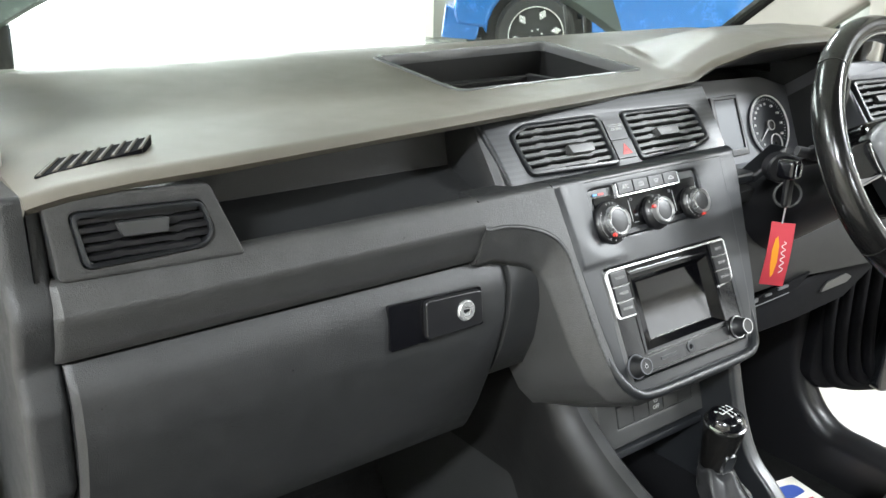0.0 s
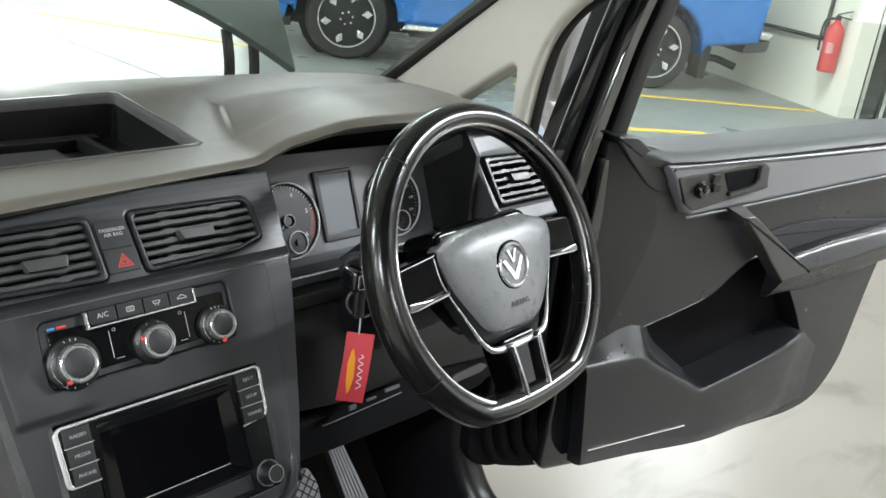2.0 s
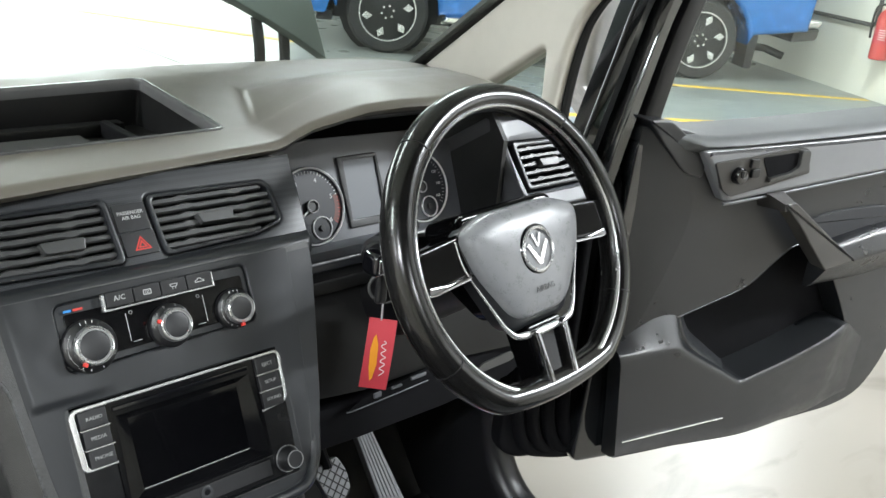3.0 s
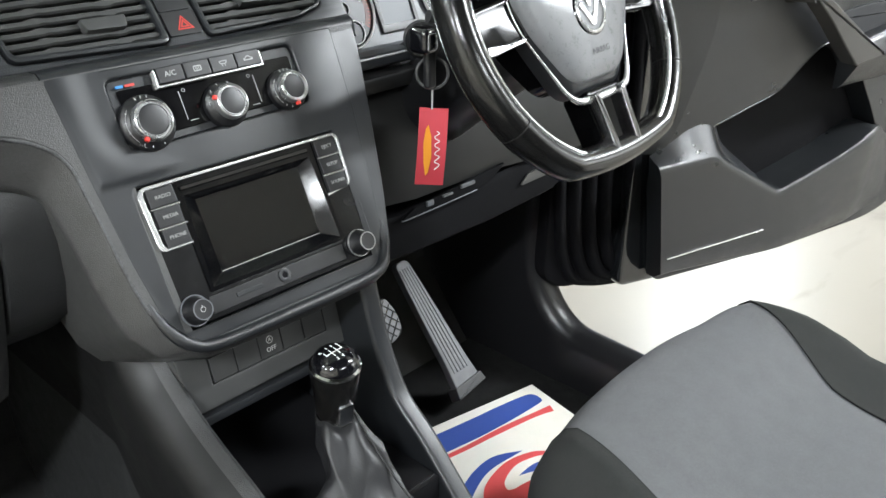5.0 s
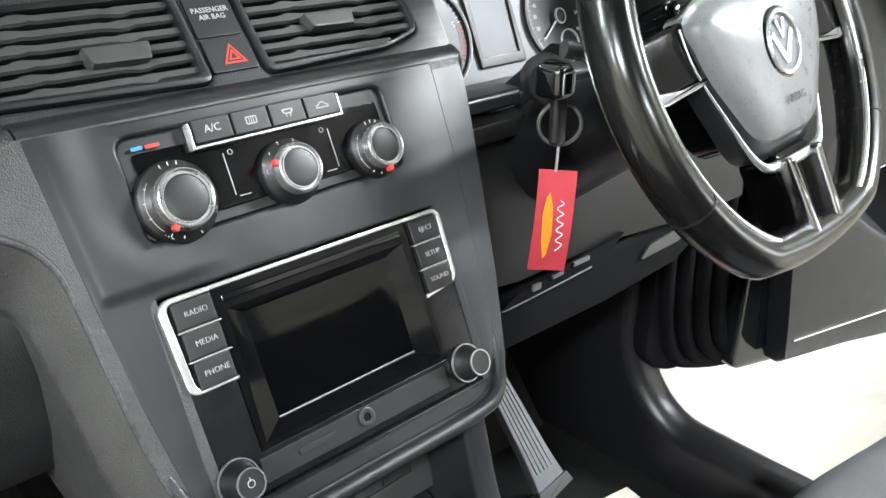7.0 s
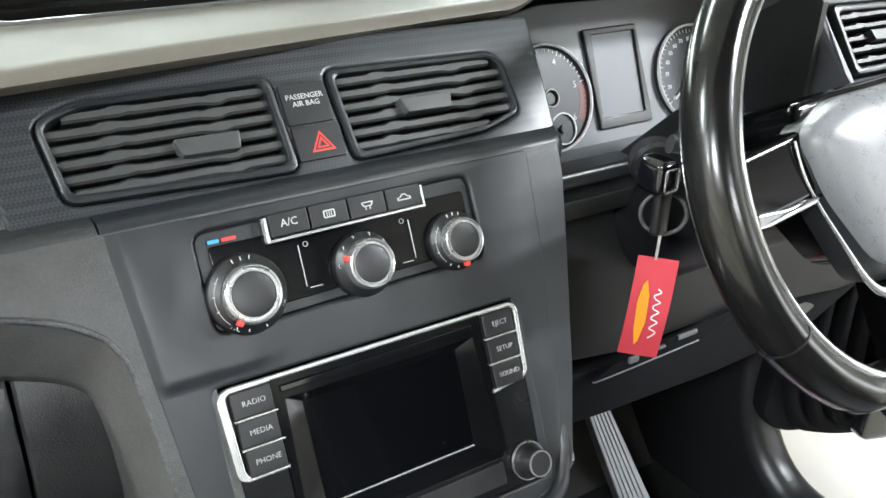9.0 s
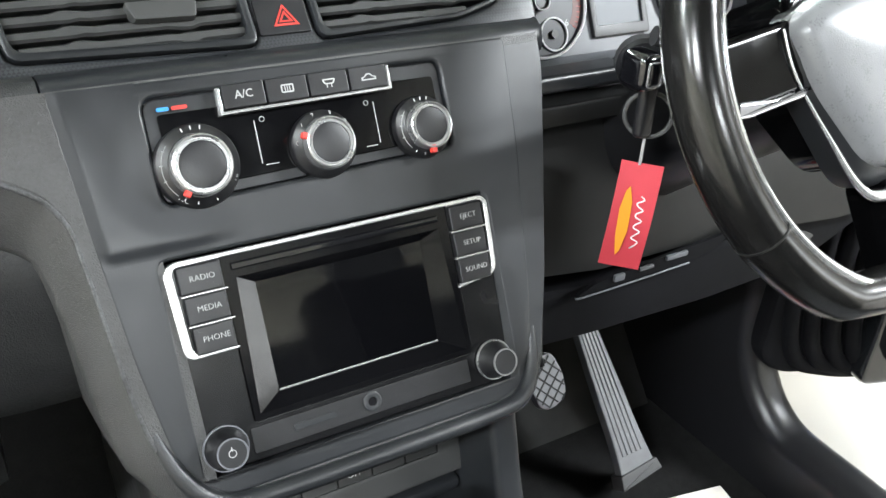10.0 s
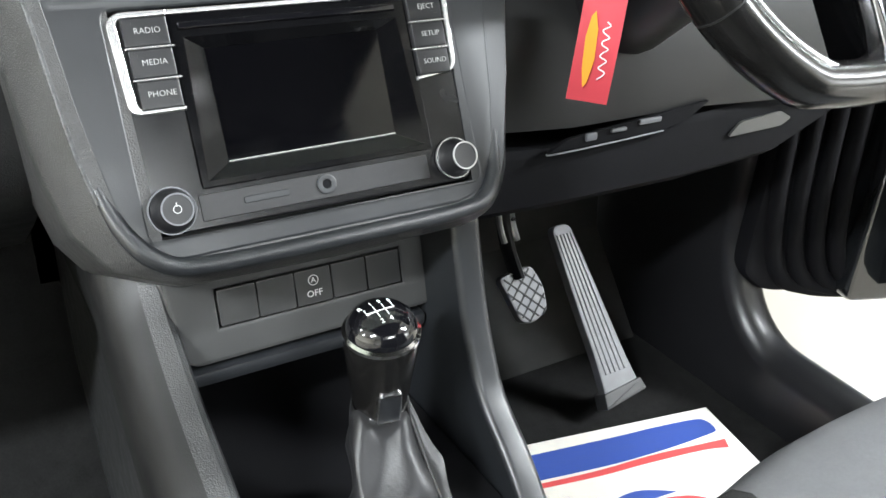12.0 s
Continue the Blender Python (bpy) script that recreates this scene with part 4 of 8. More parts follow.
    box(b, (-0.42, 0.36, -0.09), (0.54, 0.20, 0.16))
    part("shade_block", b, M_DEEP, dash, "near-black block for the shade under the dashboard")


def vent(dash, m, outline, n_slats, tab, mid_slant=0.0, frame_w=0.010, depth=0.03, name_label="black air vent with wavy slats", slat_mat=None):
    """An air vent: a raised frame, slats, a tab to turn them."""
    slat_mat = slat_mat or M_VENT
    us, vs = [p[0] for p in outline], [p[1] for p in outline]
    cu, cv = sum(us) / len(us), sum(vs) / len(vs)
    w, h = max(us) - min(us), max(vs) - min(vs)
    outer = rounded(outline, 0.008, 3)
    inner = [(cu + (u - cu) * (1 - 2 * frame_w / w), cv + (v - cv) * (1 - 2 * frame_w / h)) for u, v in outer]
    b = bm_new()
    prism(b, outer, -depth, 0.003, m, bev=0.002, holes=(inner,))
    v = part("air_vent", b, M_PANEL, dash, name_label)
    b = bm_new()
    prism(b, inner, -depth - 0.004, -depth, m)
    part("duct", b, M_DEEP, v, "dark duct behind the slats")
    v0, v1 = min(p[1] for p in inner), max(p[1] for p in inner)

    def span(vv):
        xs = []
        k = len(inner)
        for i in range(k):
            (ua, va), (ub, vb) = inner[i], inner[(i + 1) % k]
            if (va - vv) * (vb - vv) < 0:
                xs.append(lerp(ua, ub, (vv - va) / (vb - va)))
        return (min(xs), max(xs)) if len(xs) > 1 else None
    for k in range(n_slats):
        vv = lerp(v0, v1, (k + 0.55) / n_slats)
        s = span(vv)
        if not s:
            continue
        b = bm_new()
        rings = []
        a0, a1 = s
        nseg = 26
        for j in range(nseg + 1):
            t = j / nseg
            u = lerp(a0, a1, t)
            wave = 0.0007 * ((0.20 < t < 0.32) - (0.68 < t < 0.80))
            th = 0.0024 + 0.0008 * (0.22 < t < 0.30 or 0.70 < t < 0.78)
            c = [(-0.020, 0.0046), (-0.004, th + 0.0014), (-0.0008, th - 0.0006), (-0.0008, 0.0006 - th), (-0.003, -th - 0.0006), (-0.020, -0.001)]
            rings.append([(u, vv + wave + dv, ww) for ww, dv in c])
        loft(b, rings, m=m)
        part("slat", b, slat_mat, v)
    tu, tv = tab
    b = bm_new()
    prism(b, rounded([(tu - 0.017, tv - 0.0060), (tu + 0.019, tv - 0.0070), (tu + 0.021, tv + 0.005), (tu - 0.021, tv + 0.0055)], 0.002, 2), -0.004, 0.006, m, bev=0.0015)
    part("tab", b, M_VENT, v, "small grey vent tab")
    return v


def centre_stack(dash):
    # backing body behind the faces, with rounded shoulders
    # face edge and the foot of the sloping shoulder behind it
    pairs = [((-0.254, 0.104), (-0.254, 0.104), 0), ((-0.254, 0.079), (-0.254, 0.045), 1), ((-0.230, 0.077), (-0.232, 0.042), 1), ((-0.204, 0.0725), (-0.207, 0.035), 1),
             ((-0.178, 0.063), (-0.186, 0.027), 1), ((-0.160, 0.050), (-0.172, 0.016), 1), ((-0.1505, 0.034), (-0.1670, -0.004), 1), ((-0.1475, 0.014), (-0.1640, -0.022), 1), ((-0.1440, -0.020), (-0.1615, -0.045), 1),
             ((-0.1385, -0.073), (-0.1575, -0.080), 1), ((-0.1295, -0.112), (-0.149, -0.115), 0.9), ((-0.113, -0.138), (-0.132, -0.140), 0.7), ((-0.090, -0.148), (-0.096, -0.156), 0.4),
             ((0.0, -0.150), (0.0, -0.158), 0.3), ((0.090, -0.149), (0.092, -0.157), 0.3), ((0.115, -0.142), (0.121, -0.148), 0.3), ((0.130, -0.119), (0.138, -0.122), 0.3),
             ((0.146, -0.060), (0.152, -0.060), 0.35), ((0.162, 0.020), (0.167, 0.020), 0.35), ((0.173, 0.078), (0.176, 0.078), 0.3), ((0.1735, 0.1035), (0.1760, 0.1035), 0.3), ((0.166, 0.1045), (0.166, 0.1045), 0.3), ((0.0, 0.1045), (0.0, 0.1045), 0), ((-0.24, 0.1045), (-0.24, 0.1045), 0)]
    face = smooth_closed([Vector((*p, 0)) for p, q, w in pairs], 3)
    foot = smooth_closed([Vector((*q, w)) for p, q, w in pairs], 3)
    rings = []
    for t in (0.0, 0.06, 0.16, 0.55, 0.88, 1.0):
        rings.append([(lerp(p.x, q.x, t), lerp(p.y, q.y, t), 0.0007 - 0.034 * q.z * (t ** 1.35 if t < 1 else 1)) for p, q in zip(face, foot)])
    rings.append([(q.x * 0.995, q.y, -0.15) for q in foot])
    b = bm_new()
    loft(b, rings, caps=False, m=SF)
    # dusty plastic again, its lit look put into the colour
    sh = part("stack_shoulder", b, M_DUSTY_LIT, dash, "charcoal shoulder of the centre stack", 40)
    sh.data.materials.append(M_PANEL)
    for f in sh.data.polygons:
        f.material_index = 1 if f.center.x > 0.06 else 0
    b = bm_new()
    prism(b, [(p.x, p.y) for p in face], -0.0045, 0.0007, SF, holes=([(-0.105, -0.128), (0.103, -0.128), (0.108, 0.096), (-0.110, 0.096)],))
    sf = part("stack_face", b, M_DUSTY_LIT, dash, "dusty grained surround of the centre stack, painted as lit", 40)
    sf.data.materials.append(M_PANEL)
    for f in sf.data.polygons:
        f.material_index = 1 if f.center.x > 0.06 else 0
    panel = [(-0.1505, 0.1045), (-0.1430, 0.02), (-0.1355, -0.053), (-0.1270, -0.106), (-0.116, -0.131), (-0.098, -0.141), (0.090, -0.142), (0.110, -0.136), (0.122, -0.118),
             (0.131, -0.075), (0.143, 0.03), (0.147, 0.1045)]
    radio_hole = rect(-0.1105, -0.1275, 0.1085, 0.0025, 0.006)
    climate_hole = rounded([(-0.100, 0.033), (0.0925, 0.037), (0.0925, 0.094), (-0.101, 0.094)], 0.008)
    b = bm_new()
    prism(b, rounded(panel, 0.006), -0.006, 0.001, SF, bev=0.0025, seg=3, holes=(climate_hole, radio_hole[::-1]))
    part("stack_panel", b, M_PANEL, dash, "charcoal centre stack panel")
    # soft scoop moulded round the heater panel
    def scoop(u, v):
        du, dv = max(0.0, -0.088 - u), max(0.0, 0.060 - v)
        d = math.hypot(du, dv) if v < 0.060 else du
        rise = bump01((d - 0.024) / 0.026)
        edge = lerp(-0.1505, -0.1430, (0.1045 - v) / 0.0845)
        return 0.0012 + 0.0016 * rise * bump01((u - edge - 0.001) / 0.008) * bump01((-0.050 - u) / 0.045) * bump01((v - 0.0055) / 0.009)
    b = bm_new()
    nu, nw = 60, 56
    grid = {}
    for i in range(nu + 1):
        for j in range(nw + 1):
            v = lerp(0.0050, 0.1035, j / nw)
            u = lerp(lerp(-0.1505, -0.1430, (0.1045 - v) / 0.0845) + 0.002, -0.046, i / nu)
            if u < -0.1020 or v < 0.0325:
                grid[i, j] = b.verts.new((u, v, scoop(u, v)))
    for i in range(nu):
        for j in range(nw):
            q = [(i, j), (i + 1, j), (i + 1, j + 1), (i, j + 1)]
            if all(k in grid for k in q):
                b.faces.new([grid[k] for k in q])
    bmesh.ops.transform(b, matrix=SF, verts=b.verts)
    part("scoop", b, M_PANEL, dash, "charcoal scoop round the heater panel", 60)
    # scuffed edge of the shoulder
    b = bm_new()
    tube(b, [SF @ Vector((lerp(p.x, q.x, 0.05), lerp(p.y, q.y, 0.07), -0.0014)) for p, q in list(zip(face, foot))[3:30]], 0.0022, 8)
    part("worn_edge", b, M_WORN, dash, "scuffed pale edge of the shoulder", 60)
    # lip below the head unit
    b = bm_new()
    tube(b, smooth_path([SF @ Vector(p) for p in ((-0.1345, -0.085, -0.0035), (-0.1265, -0.115, 0.0), (-0.111, -0.137, 0.003), (-0.085, -0.1455, 0.003), (0.0, -0.147, 0.003), (0.085, -0.1465, 0.003), (0.110, -0.140, 0.003), (0.122, -0.120, 0.0), (0.130, -0.090, -0.0035))], 5), [0.0035 + 0.0025 * bump01(min(k, 40 - k) / 9) for k in range(41)], 8)
    part("lip", b, M_DASH, dash, "worn rounded lip under the head unit", 60)
    # vent panel
    vp = [(-0.192, -0.004), (0.1895, -0.002), (0.1945, 0.053), (0.198, 0.096), (-0.205, 0.096)]
    hole_l = rounded([(-0.161, 0.0125), (-0.0200, 0.0070), (-0.0225, 0.0728), (-0.1420, 0.0733), (-0.1675, 0.0635)], 0.008, 3)
    hole_r = rounded([(0.0195, 0.0070), (0.1250, 0.0105), (0.1605, 0.0200), (0.1580, 0.0620), (0.1500, 0.0690), (0.0165, 0.0722)], 0.008, 3)
    b = bm_new()
    prism(b, vp, -0.05, 0.0, VF, bev=0.004, seg=3, holes=(hole_l, hole_r))
    part("vent_panel", b, M_WEAVE, dash, "charcoal panel round the centre vents")
    vent(dash, VF, [(-0.161, 0.0125), (-0.0200, 0.0070), (-0.0225, 0.0728), (-0.1420, 0.0733), (-0.1675, 0.0635)], 6, (-0.0735, 0.0345), frame_w=0.0052)
    vent(dash, VF, [(0.0195, 0.0070), (0.1250, 0.0105), (0.1605, 0.0200), (0.1580, 0.0620), (0.1500, 0.0690), (0.0165, 0.0722)], 6, (0.084, 0.0385), frame_w=0.0045)
    # ledge joining panel and vents
    b = bm_new()
    rings = []
    lip = [(0.0432, 0.0885), (0.0462, 0.0955), (0.0520, 0.0985), (0.060, 0.0978)]
    for x, k in ((-0.1500, 0.0), (0.0, 0.0), (0.148, 0.0), (0.172, 0.0), (0.178, 0.0012), (0.182, 0.004), (0.185, 0.009), (0.187, 0.018)):
        rings.append([(x, y + k, z) for y, z in lip] + [(x, 0.080 + k, 0.0978), (x, 0.080 + k, 0.08), (x, 0.0432 + k, 0.08)])
    loft(b, rings)
    part("ledge", b, M_PANEL, dash, "charcoal ledge under the vents", 40)
    b = bm_new()
    loft(b, [[(x, y, z) for y, z in lip] + [(x, 0.080, 0.0978), (x, 0.080, 0.08), (x, 0.0432, 0.08)] for x in (-0.2535, -0.1512)])
    part("ledge", b, M_DUSTY, dash, "dusty end of the passenger's ledge", 40)
    # airbag warning plate and hazard switch
    b = bm_new()
    prism(b, rect(-0.0190, 0.0375, 0.0140, 0.066, 0.002), -0.004, 0.0015, VF, bev=0.0008)
    plate = part("warning_plate", b, M_BLACK, dash, "black airbag warning plate")
    lettering("PASSENGER", 0.0051, VF @ Matrix.Translation((-0.0025, 0.0562, 0.0017)), M_GREYPRINT, plate)
    lettering("AIR BAG", 0.0051, VF @ Matrix.Translation((-0.0025, 0.0512, 0.0017)), M_GREYPRINT, plate)
    b = bm_new()
    prism(b, rect(-0.0185, 0.0125, 0.0155, 0.0365, 0.002), -0.004, 0.0018, VF, bev=0.001)
    hz = part("hazard_switch", b, M_BLACK, dash, "black hazard switch with a red triangle")
    b = bm_new()
    tri = [(-0.0085, 0.0175), (0.0085, 0.0175), (0.0, 0.0315)]
    prism(b, tri, 0.0018, 0.0022, VF, holes=([(0.0064, 0.0188), (-0.0064, 0.0188), (0.0, 0.0293)],))
    part("triangle", b, M_RED, hz)
    b = bm_new()
    prism(b, [(-0.0046, 0.0198), (0.0046, 0.0198), (0.0, 0.0274)], 0.0018, 0.0022, VF, holes=([(0.0026, 0.0209), (-0.0026, 0.0209), (0.0, 0.0252)],))
    part("triangle", b, M_RED, hz)
    # switch strip
    sm = frame_of((0.008, -0.002, -0.2000), (1, 0, 0), (0, 0.25, 0.968), (0, -0.968, 0.25))
    b = bm_new()
    prism(b, rounded([(-0.112, 0.085), (-0.097, -0.038), (0.105, -0.036), (0.112, -0.012), (0.112, 0.085)], 0.012), -0.02, 0.0, sm, bev=0.003,
          holes=(rect(-0.0705, -0.0135, 0.0705, 0.0135)[::-1],))
    st = part("switch_strip", b, M_VENT, dash, "charcoal strip of blank switches")
    for k in range(5):
        u = -0.056 + 0.028 * k
        b = bm_new()
        prism(b, rect(u - 0.0136, -0.0128, u + 0.0136, 0.0128, 0.001, 2), -0.006, 0.0004, sm, bev=0.0008)
        sw = part("switch", b, M_VENT, st)
        if k == 2:
            lettering("OFF", 0.0070, sm @ Matrix.Translation((u, -0.0055, 0.0006)), M_WHITE, sw)
            lettering("A", 0.0055, sm @ Matrix.Translation((u, 0.0045, 0.0006)), M_WHITE, sw)
            b = bm_new()
            ring_lathe(b, [(0.0034, 0.0004), (0.0040, 0.0004), (0.0040, 0.0007), (0.0034, 0.0007)], sm @ Matrix.Translation((u, 0.0045, 0)), 16)
            part("symbol", b, M_WHITE, sw)


def knob(parent, m, r_skirt, r_ring, h, mark):
    """A rotary control: flat dark skirt, stepped silver ring, dark cap, red pointer."""
    b = bm_new()
    lathe(b, [(r_skirt, -0.002), (r_skirt, 0.003), (r_skirt * 0.985, 0.0052), (r_skirt * 0.95, 0.0062), (r_ring * 1.12, h * 0.60), (r_ring * 0.8, h * 0.60)], m, 48)
    k = part("knob", b, M_BLACK, parent, "black rotary knob with a silver ring")
    b = bm_new()
    ring_lathe(b, [(r_ring * 1.09, h * 0.55), (r_ring * 1.08, h * 0.88), (r_ring * 1.05, h * 0.97), (r_ring * 1.00, h), (r_ring * 0.965, h * 0.975), (r_ring * 0.95, h * 0.90), (r_ring * 0.88, h * 0.90), (r_ring * 0.86, h * 0.955),
                   (r_ring * 0.83, h * 0.955), (r_ring * 0.82, h * 0.90), (r_ring * 0.82, h * 0.55)], m, 48)
    part("ring", b, M_KNOBRING, k, "silver knob ring")
    b = bm_new()
    lathe(b, [(r_ring * 0.825, h * 0.7), (r_ring * 0.825, h * 0.90), (r_ring * 0.78, h * 0.925), (r_ring * 0.45, h * 0.95), (0.0004, h * 0.955)], m, 40)
    part("cap", b, M_BLACK, k)
    a = radians(mark)
    b = bm_new()
    box(b, (r_ring * 1.10 * math.cos(a), r_ring * 1.10 * math.sin(a), h * 0.84), (0.0052, 0.0040, 0.0046), m @ Matrix.Translation((r_ring * 1.10 * math.cos(a), r_ring * 1.10 * math.sin(a), 0)) @ Matrix.Rotation(a, 4, "Z") @ Matrix.Translation((-r_ring * 1.10 * math.cos(a), -r_ring * 1.10 * math.sin(a), 0)), bev=0.001)
    part("pointer", b, M_RED, k, "red pointer")
    return k


def climate_panel():
    ob = thing("climate_control_panel", SF @ Vector((0, 0.06, 0)), "black heater control panel with three silver-ringed knobs", "control panel")
    b = bm_new()
    prism(b, rounded([(-0.0995, 0.0335), (0.092, 0.0375), (0.092, 0.0935), (-0.1005, 0.0935)], 0.008), -0.006, -0.0025, SF, bev=0.001)
    part("surround", b, M_PANEL, ob)
    b = bm_new()
    prism(b, rounded([(-0.092, 0.040), (0.0865, 0.0435), (0.0865, 0.0845), (-0.0935, 0.0845)], 0.003), -0.0025, -0.001, SF, bev=0.0008)
    part("face", b, M_FASCIA, ob, "glossy black face")
    for u, r, rr, mark in ((-0.0775, 0.0247, 0.0164, 232), (0.0010, 0.0212, 0.0148, 158), (0.0705, 0.0204, 0.0140, 266)):
        kn = knob(ob, SF @ Matrix.Translation((u, 0.0525, -0.001)), r, rr, 0.018, mark)
        def on_skirt(rho):
            return -0.001 + lerp(0.0062, 0.0108, (r * 0.95 - rho) / (r * 0.95 - rr * 1.12)) + 0.0002
        if rr == 0.0148:
            for a, d in ((172, "0"), (137, "1"), (108, "2"), (72, "3"), (38, "4")):
                c, sn = math.cos(radians(a)), math.sin(radians(a))
                lettering(d, 0.0042, SF @ Matrix.Translation((u + 0.0186 * c, 0.0525 + 0.0186 * sn, on_skirt(0.0186))), M_GREYPRINT, kn)
        else:
            rho = r * 0.86
            b = bm_new()
            tube(b, [SF @ Vector((u + rho * math.cos(radians(a)), 0.0525 + rho * math.sin(radians(a)), on_skirt(rho))) for a in range(140, 226, 6)], 0.00022, 4)
            part("scale", b, M_GREYPRINT, kn, "thin printed arc")
            for a in (78, 92, 106, 150, 172, 196, 236, 256, 286):
                c, sn = math.cos(radians(a)), math.sin(radians(a))
                b = bm_new()
                box(b, (0, 0, 0), (0.0034 if a < 120 else 0.0020, 0.0005, 0.0008), SF @ Matrix.Translation((u + rho * c, 0.0525 + rho * sn, on_skirt(rho))) @ Matrix.Rotation(radians(a), 4, "Z"))
                part("tick", b, M_GREYPRINT, kn)
    lettering("A/C", 0.0036, SF @ Matrix.Translation((-0.0775 - 0.0125, 0.0525 - 0.0178, 0.0062)) @ Matrix.Rotation(radians(-38), 4, "Z"), M_GREYPRINT, ob)
    lettering("HI", 0.0042, SF @ Matrix.Translation((-0.0775 + 0.0190, 0.0525 - 0.0100, 0.0065)) @ Matrix.Rotation(radians(60), 4, "Z"), M_GREYPRINT, ob)
    for u0, u1, mat in ((-0.093, -0.086, M_BLUE), (-0.0845, -0.0755, M_RED)):
        b = bm_new()
        prism(b, rect(u0, 0.0860, u1, 0.0882, 0.0008, 2), -0.001, 0.0002, SF)
        part("colour_mark", b, mat, ob)
    # row of four buttons in a silver tray
    b = bm_new()
    prism(b, rounded([(-0.0585, 0.0785), (0.0535, 0.0795), (0.0535, 0.0945), (0.0515, 0.0945), (0.0515, 0.0815), (-0.0565, 0.0805), (-0.0565, 0.0945), (-0.0585, 0.0945)], 0.0006, 2), -0.001, 0.0045, SF, bev=0.0006)
    part("button_tray", b, M_SILVER, ob, "silver edge under the buttons")
    for k, s in enumerate(("A/C", "", "", "")):
        u = -0.0428 + 0.0270 * k
        b = bm_new()
        prism(b, rect(u - 0.0130, 0.0815, u + 0.0130, 0.0958, 0.001, 2), -0.001, 0.0050, SF, bev=0.001)
        bt = part("button", b, M_BLACK, ob)
        if s:
            lettering(s, 0.0068, SF @ Matrix.Translation((u, 0.0890, 0.0052)), M_GREYPRINT, bt)
        else:
            b = bm_new()
            c = SF @ Matrix.Translation((u, 0.0888, 0.0051))
            if k == 1:
                prism(b, rect(-0.004, -0.0025, 0.004, 0.0025, 0.001, 2), 0, 0.0002, c, holes=(rect(-0.0032, -0.0017, 0.0032, 0.0017)[::-1],))
                for q in (-0.0015, 0.0, 0.0015):
                    box(b, (q, 0, 0.0001), (0.0005, 0.003, 0.0002), c)
            elif k == 2:
                prism(b, rounded([(-0.0045, 0.0022), (0.0045, 0.0022), (0.003, -0.001), (-0.003, -0.001)], 0.001, 2), 0, 0.0002, c,
                      holes=([(-0.0022, -0.0003), (0.0022, -0.0003), (0.0034, 0.0015), (-0.0034, 0.0015)],))
                for q in (-0.0015, 0.0015):
                    box(b, (q, -0.0018, 0.0001), (0.0006, 0.0025, 0.0002), c)
            else:
                prism(b, [(-0.005, -0.002), (0.005, -0.002), (0.005, 0.0), (0.0028, 0.0005), (0.0012, 0.0022), (-0.0015, 0.0022), (-0.003, 0.0005), (-0.005, 0.0)], 0, 0.0002, c,
                      holes=([(0.004, -0.0012), (-0.004, -0.0012), (-0.004, -0.0004), (-0.0025, 0.0), (-0.001, 0.0014), (0.0008, 0.0014), (0.0024, 0.0), (0.004, -0.0004)],))
            part("symbol", b, M_GREYPRINT, bt)
    for u, sd in ((-0.0385, 1), (0.0405, -1)):
        b = bm_new()
        box(b, (u, 0.0605, -0.0008), (0.0005, 0.026, 0.0006), SF)
        box(b, (u + 0.0062 * sd, 0.0463, -0.0008), (0.0080, 0.0006, 0.0006), SF)
        ring_lathe(b, [(0.0014, -0.0010), (0.0017, -0.0010), (0.0017, -0.0006), (0.0014, -0.0006)], SF @ Matrix.Translation((u + 0.0050 * sd, 0.0735, 0)), 12)
        part("light_line", b, M_GREYPRINT, ob)


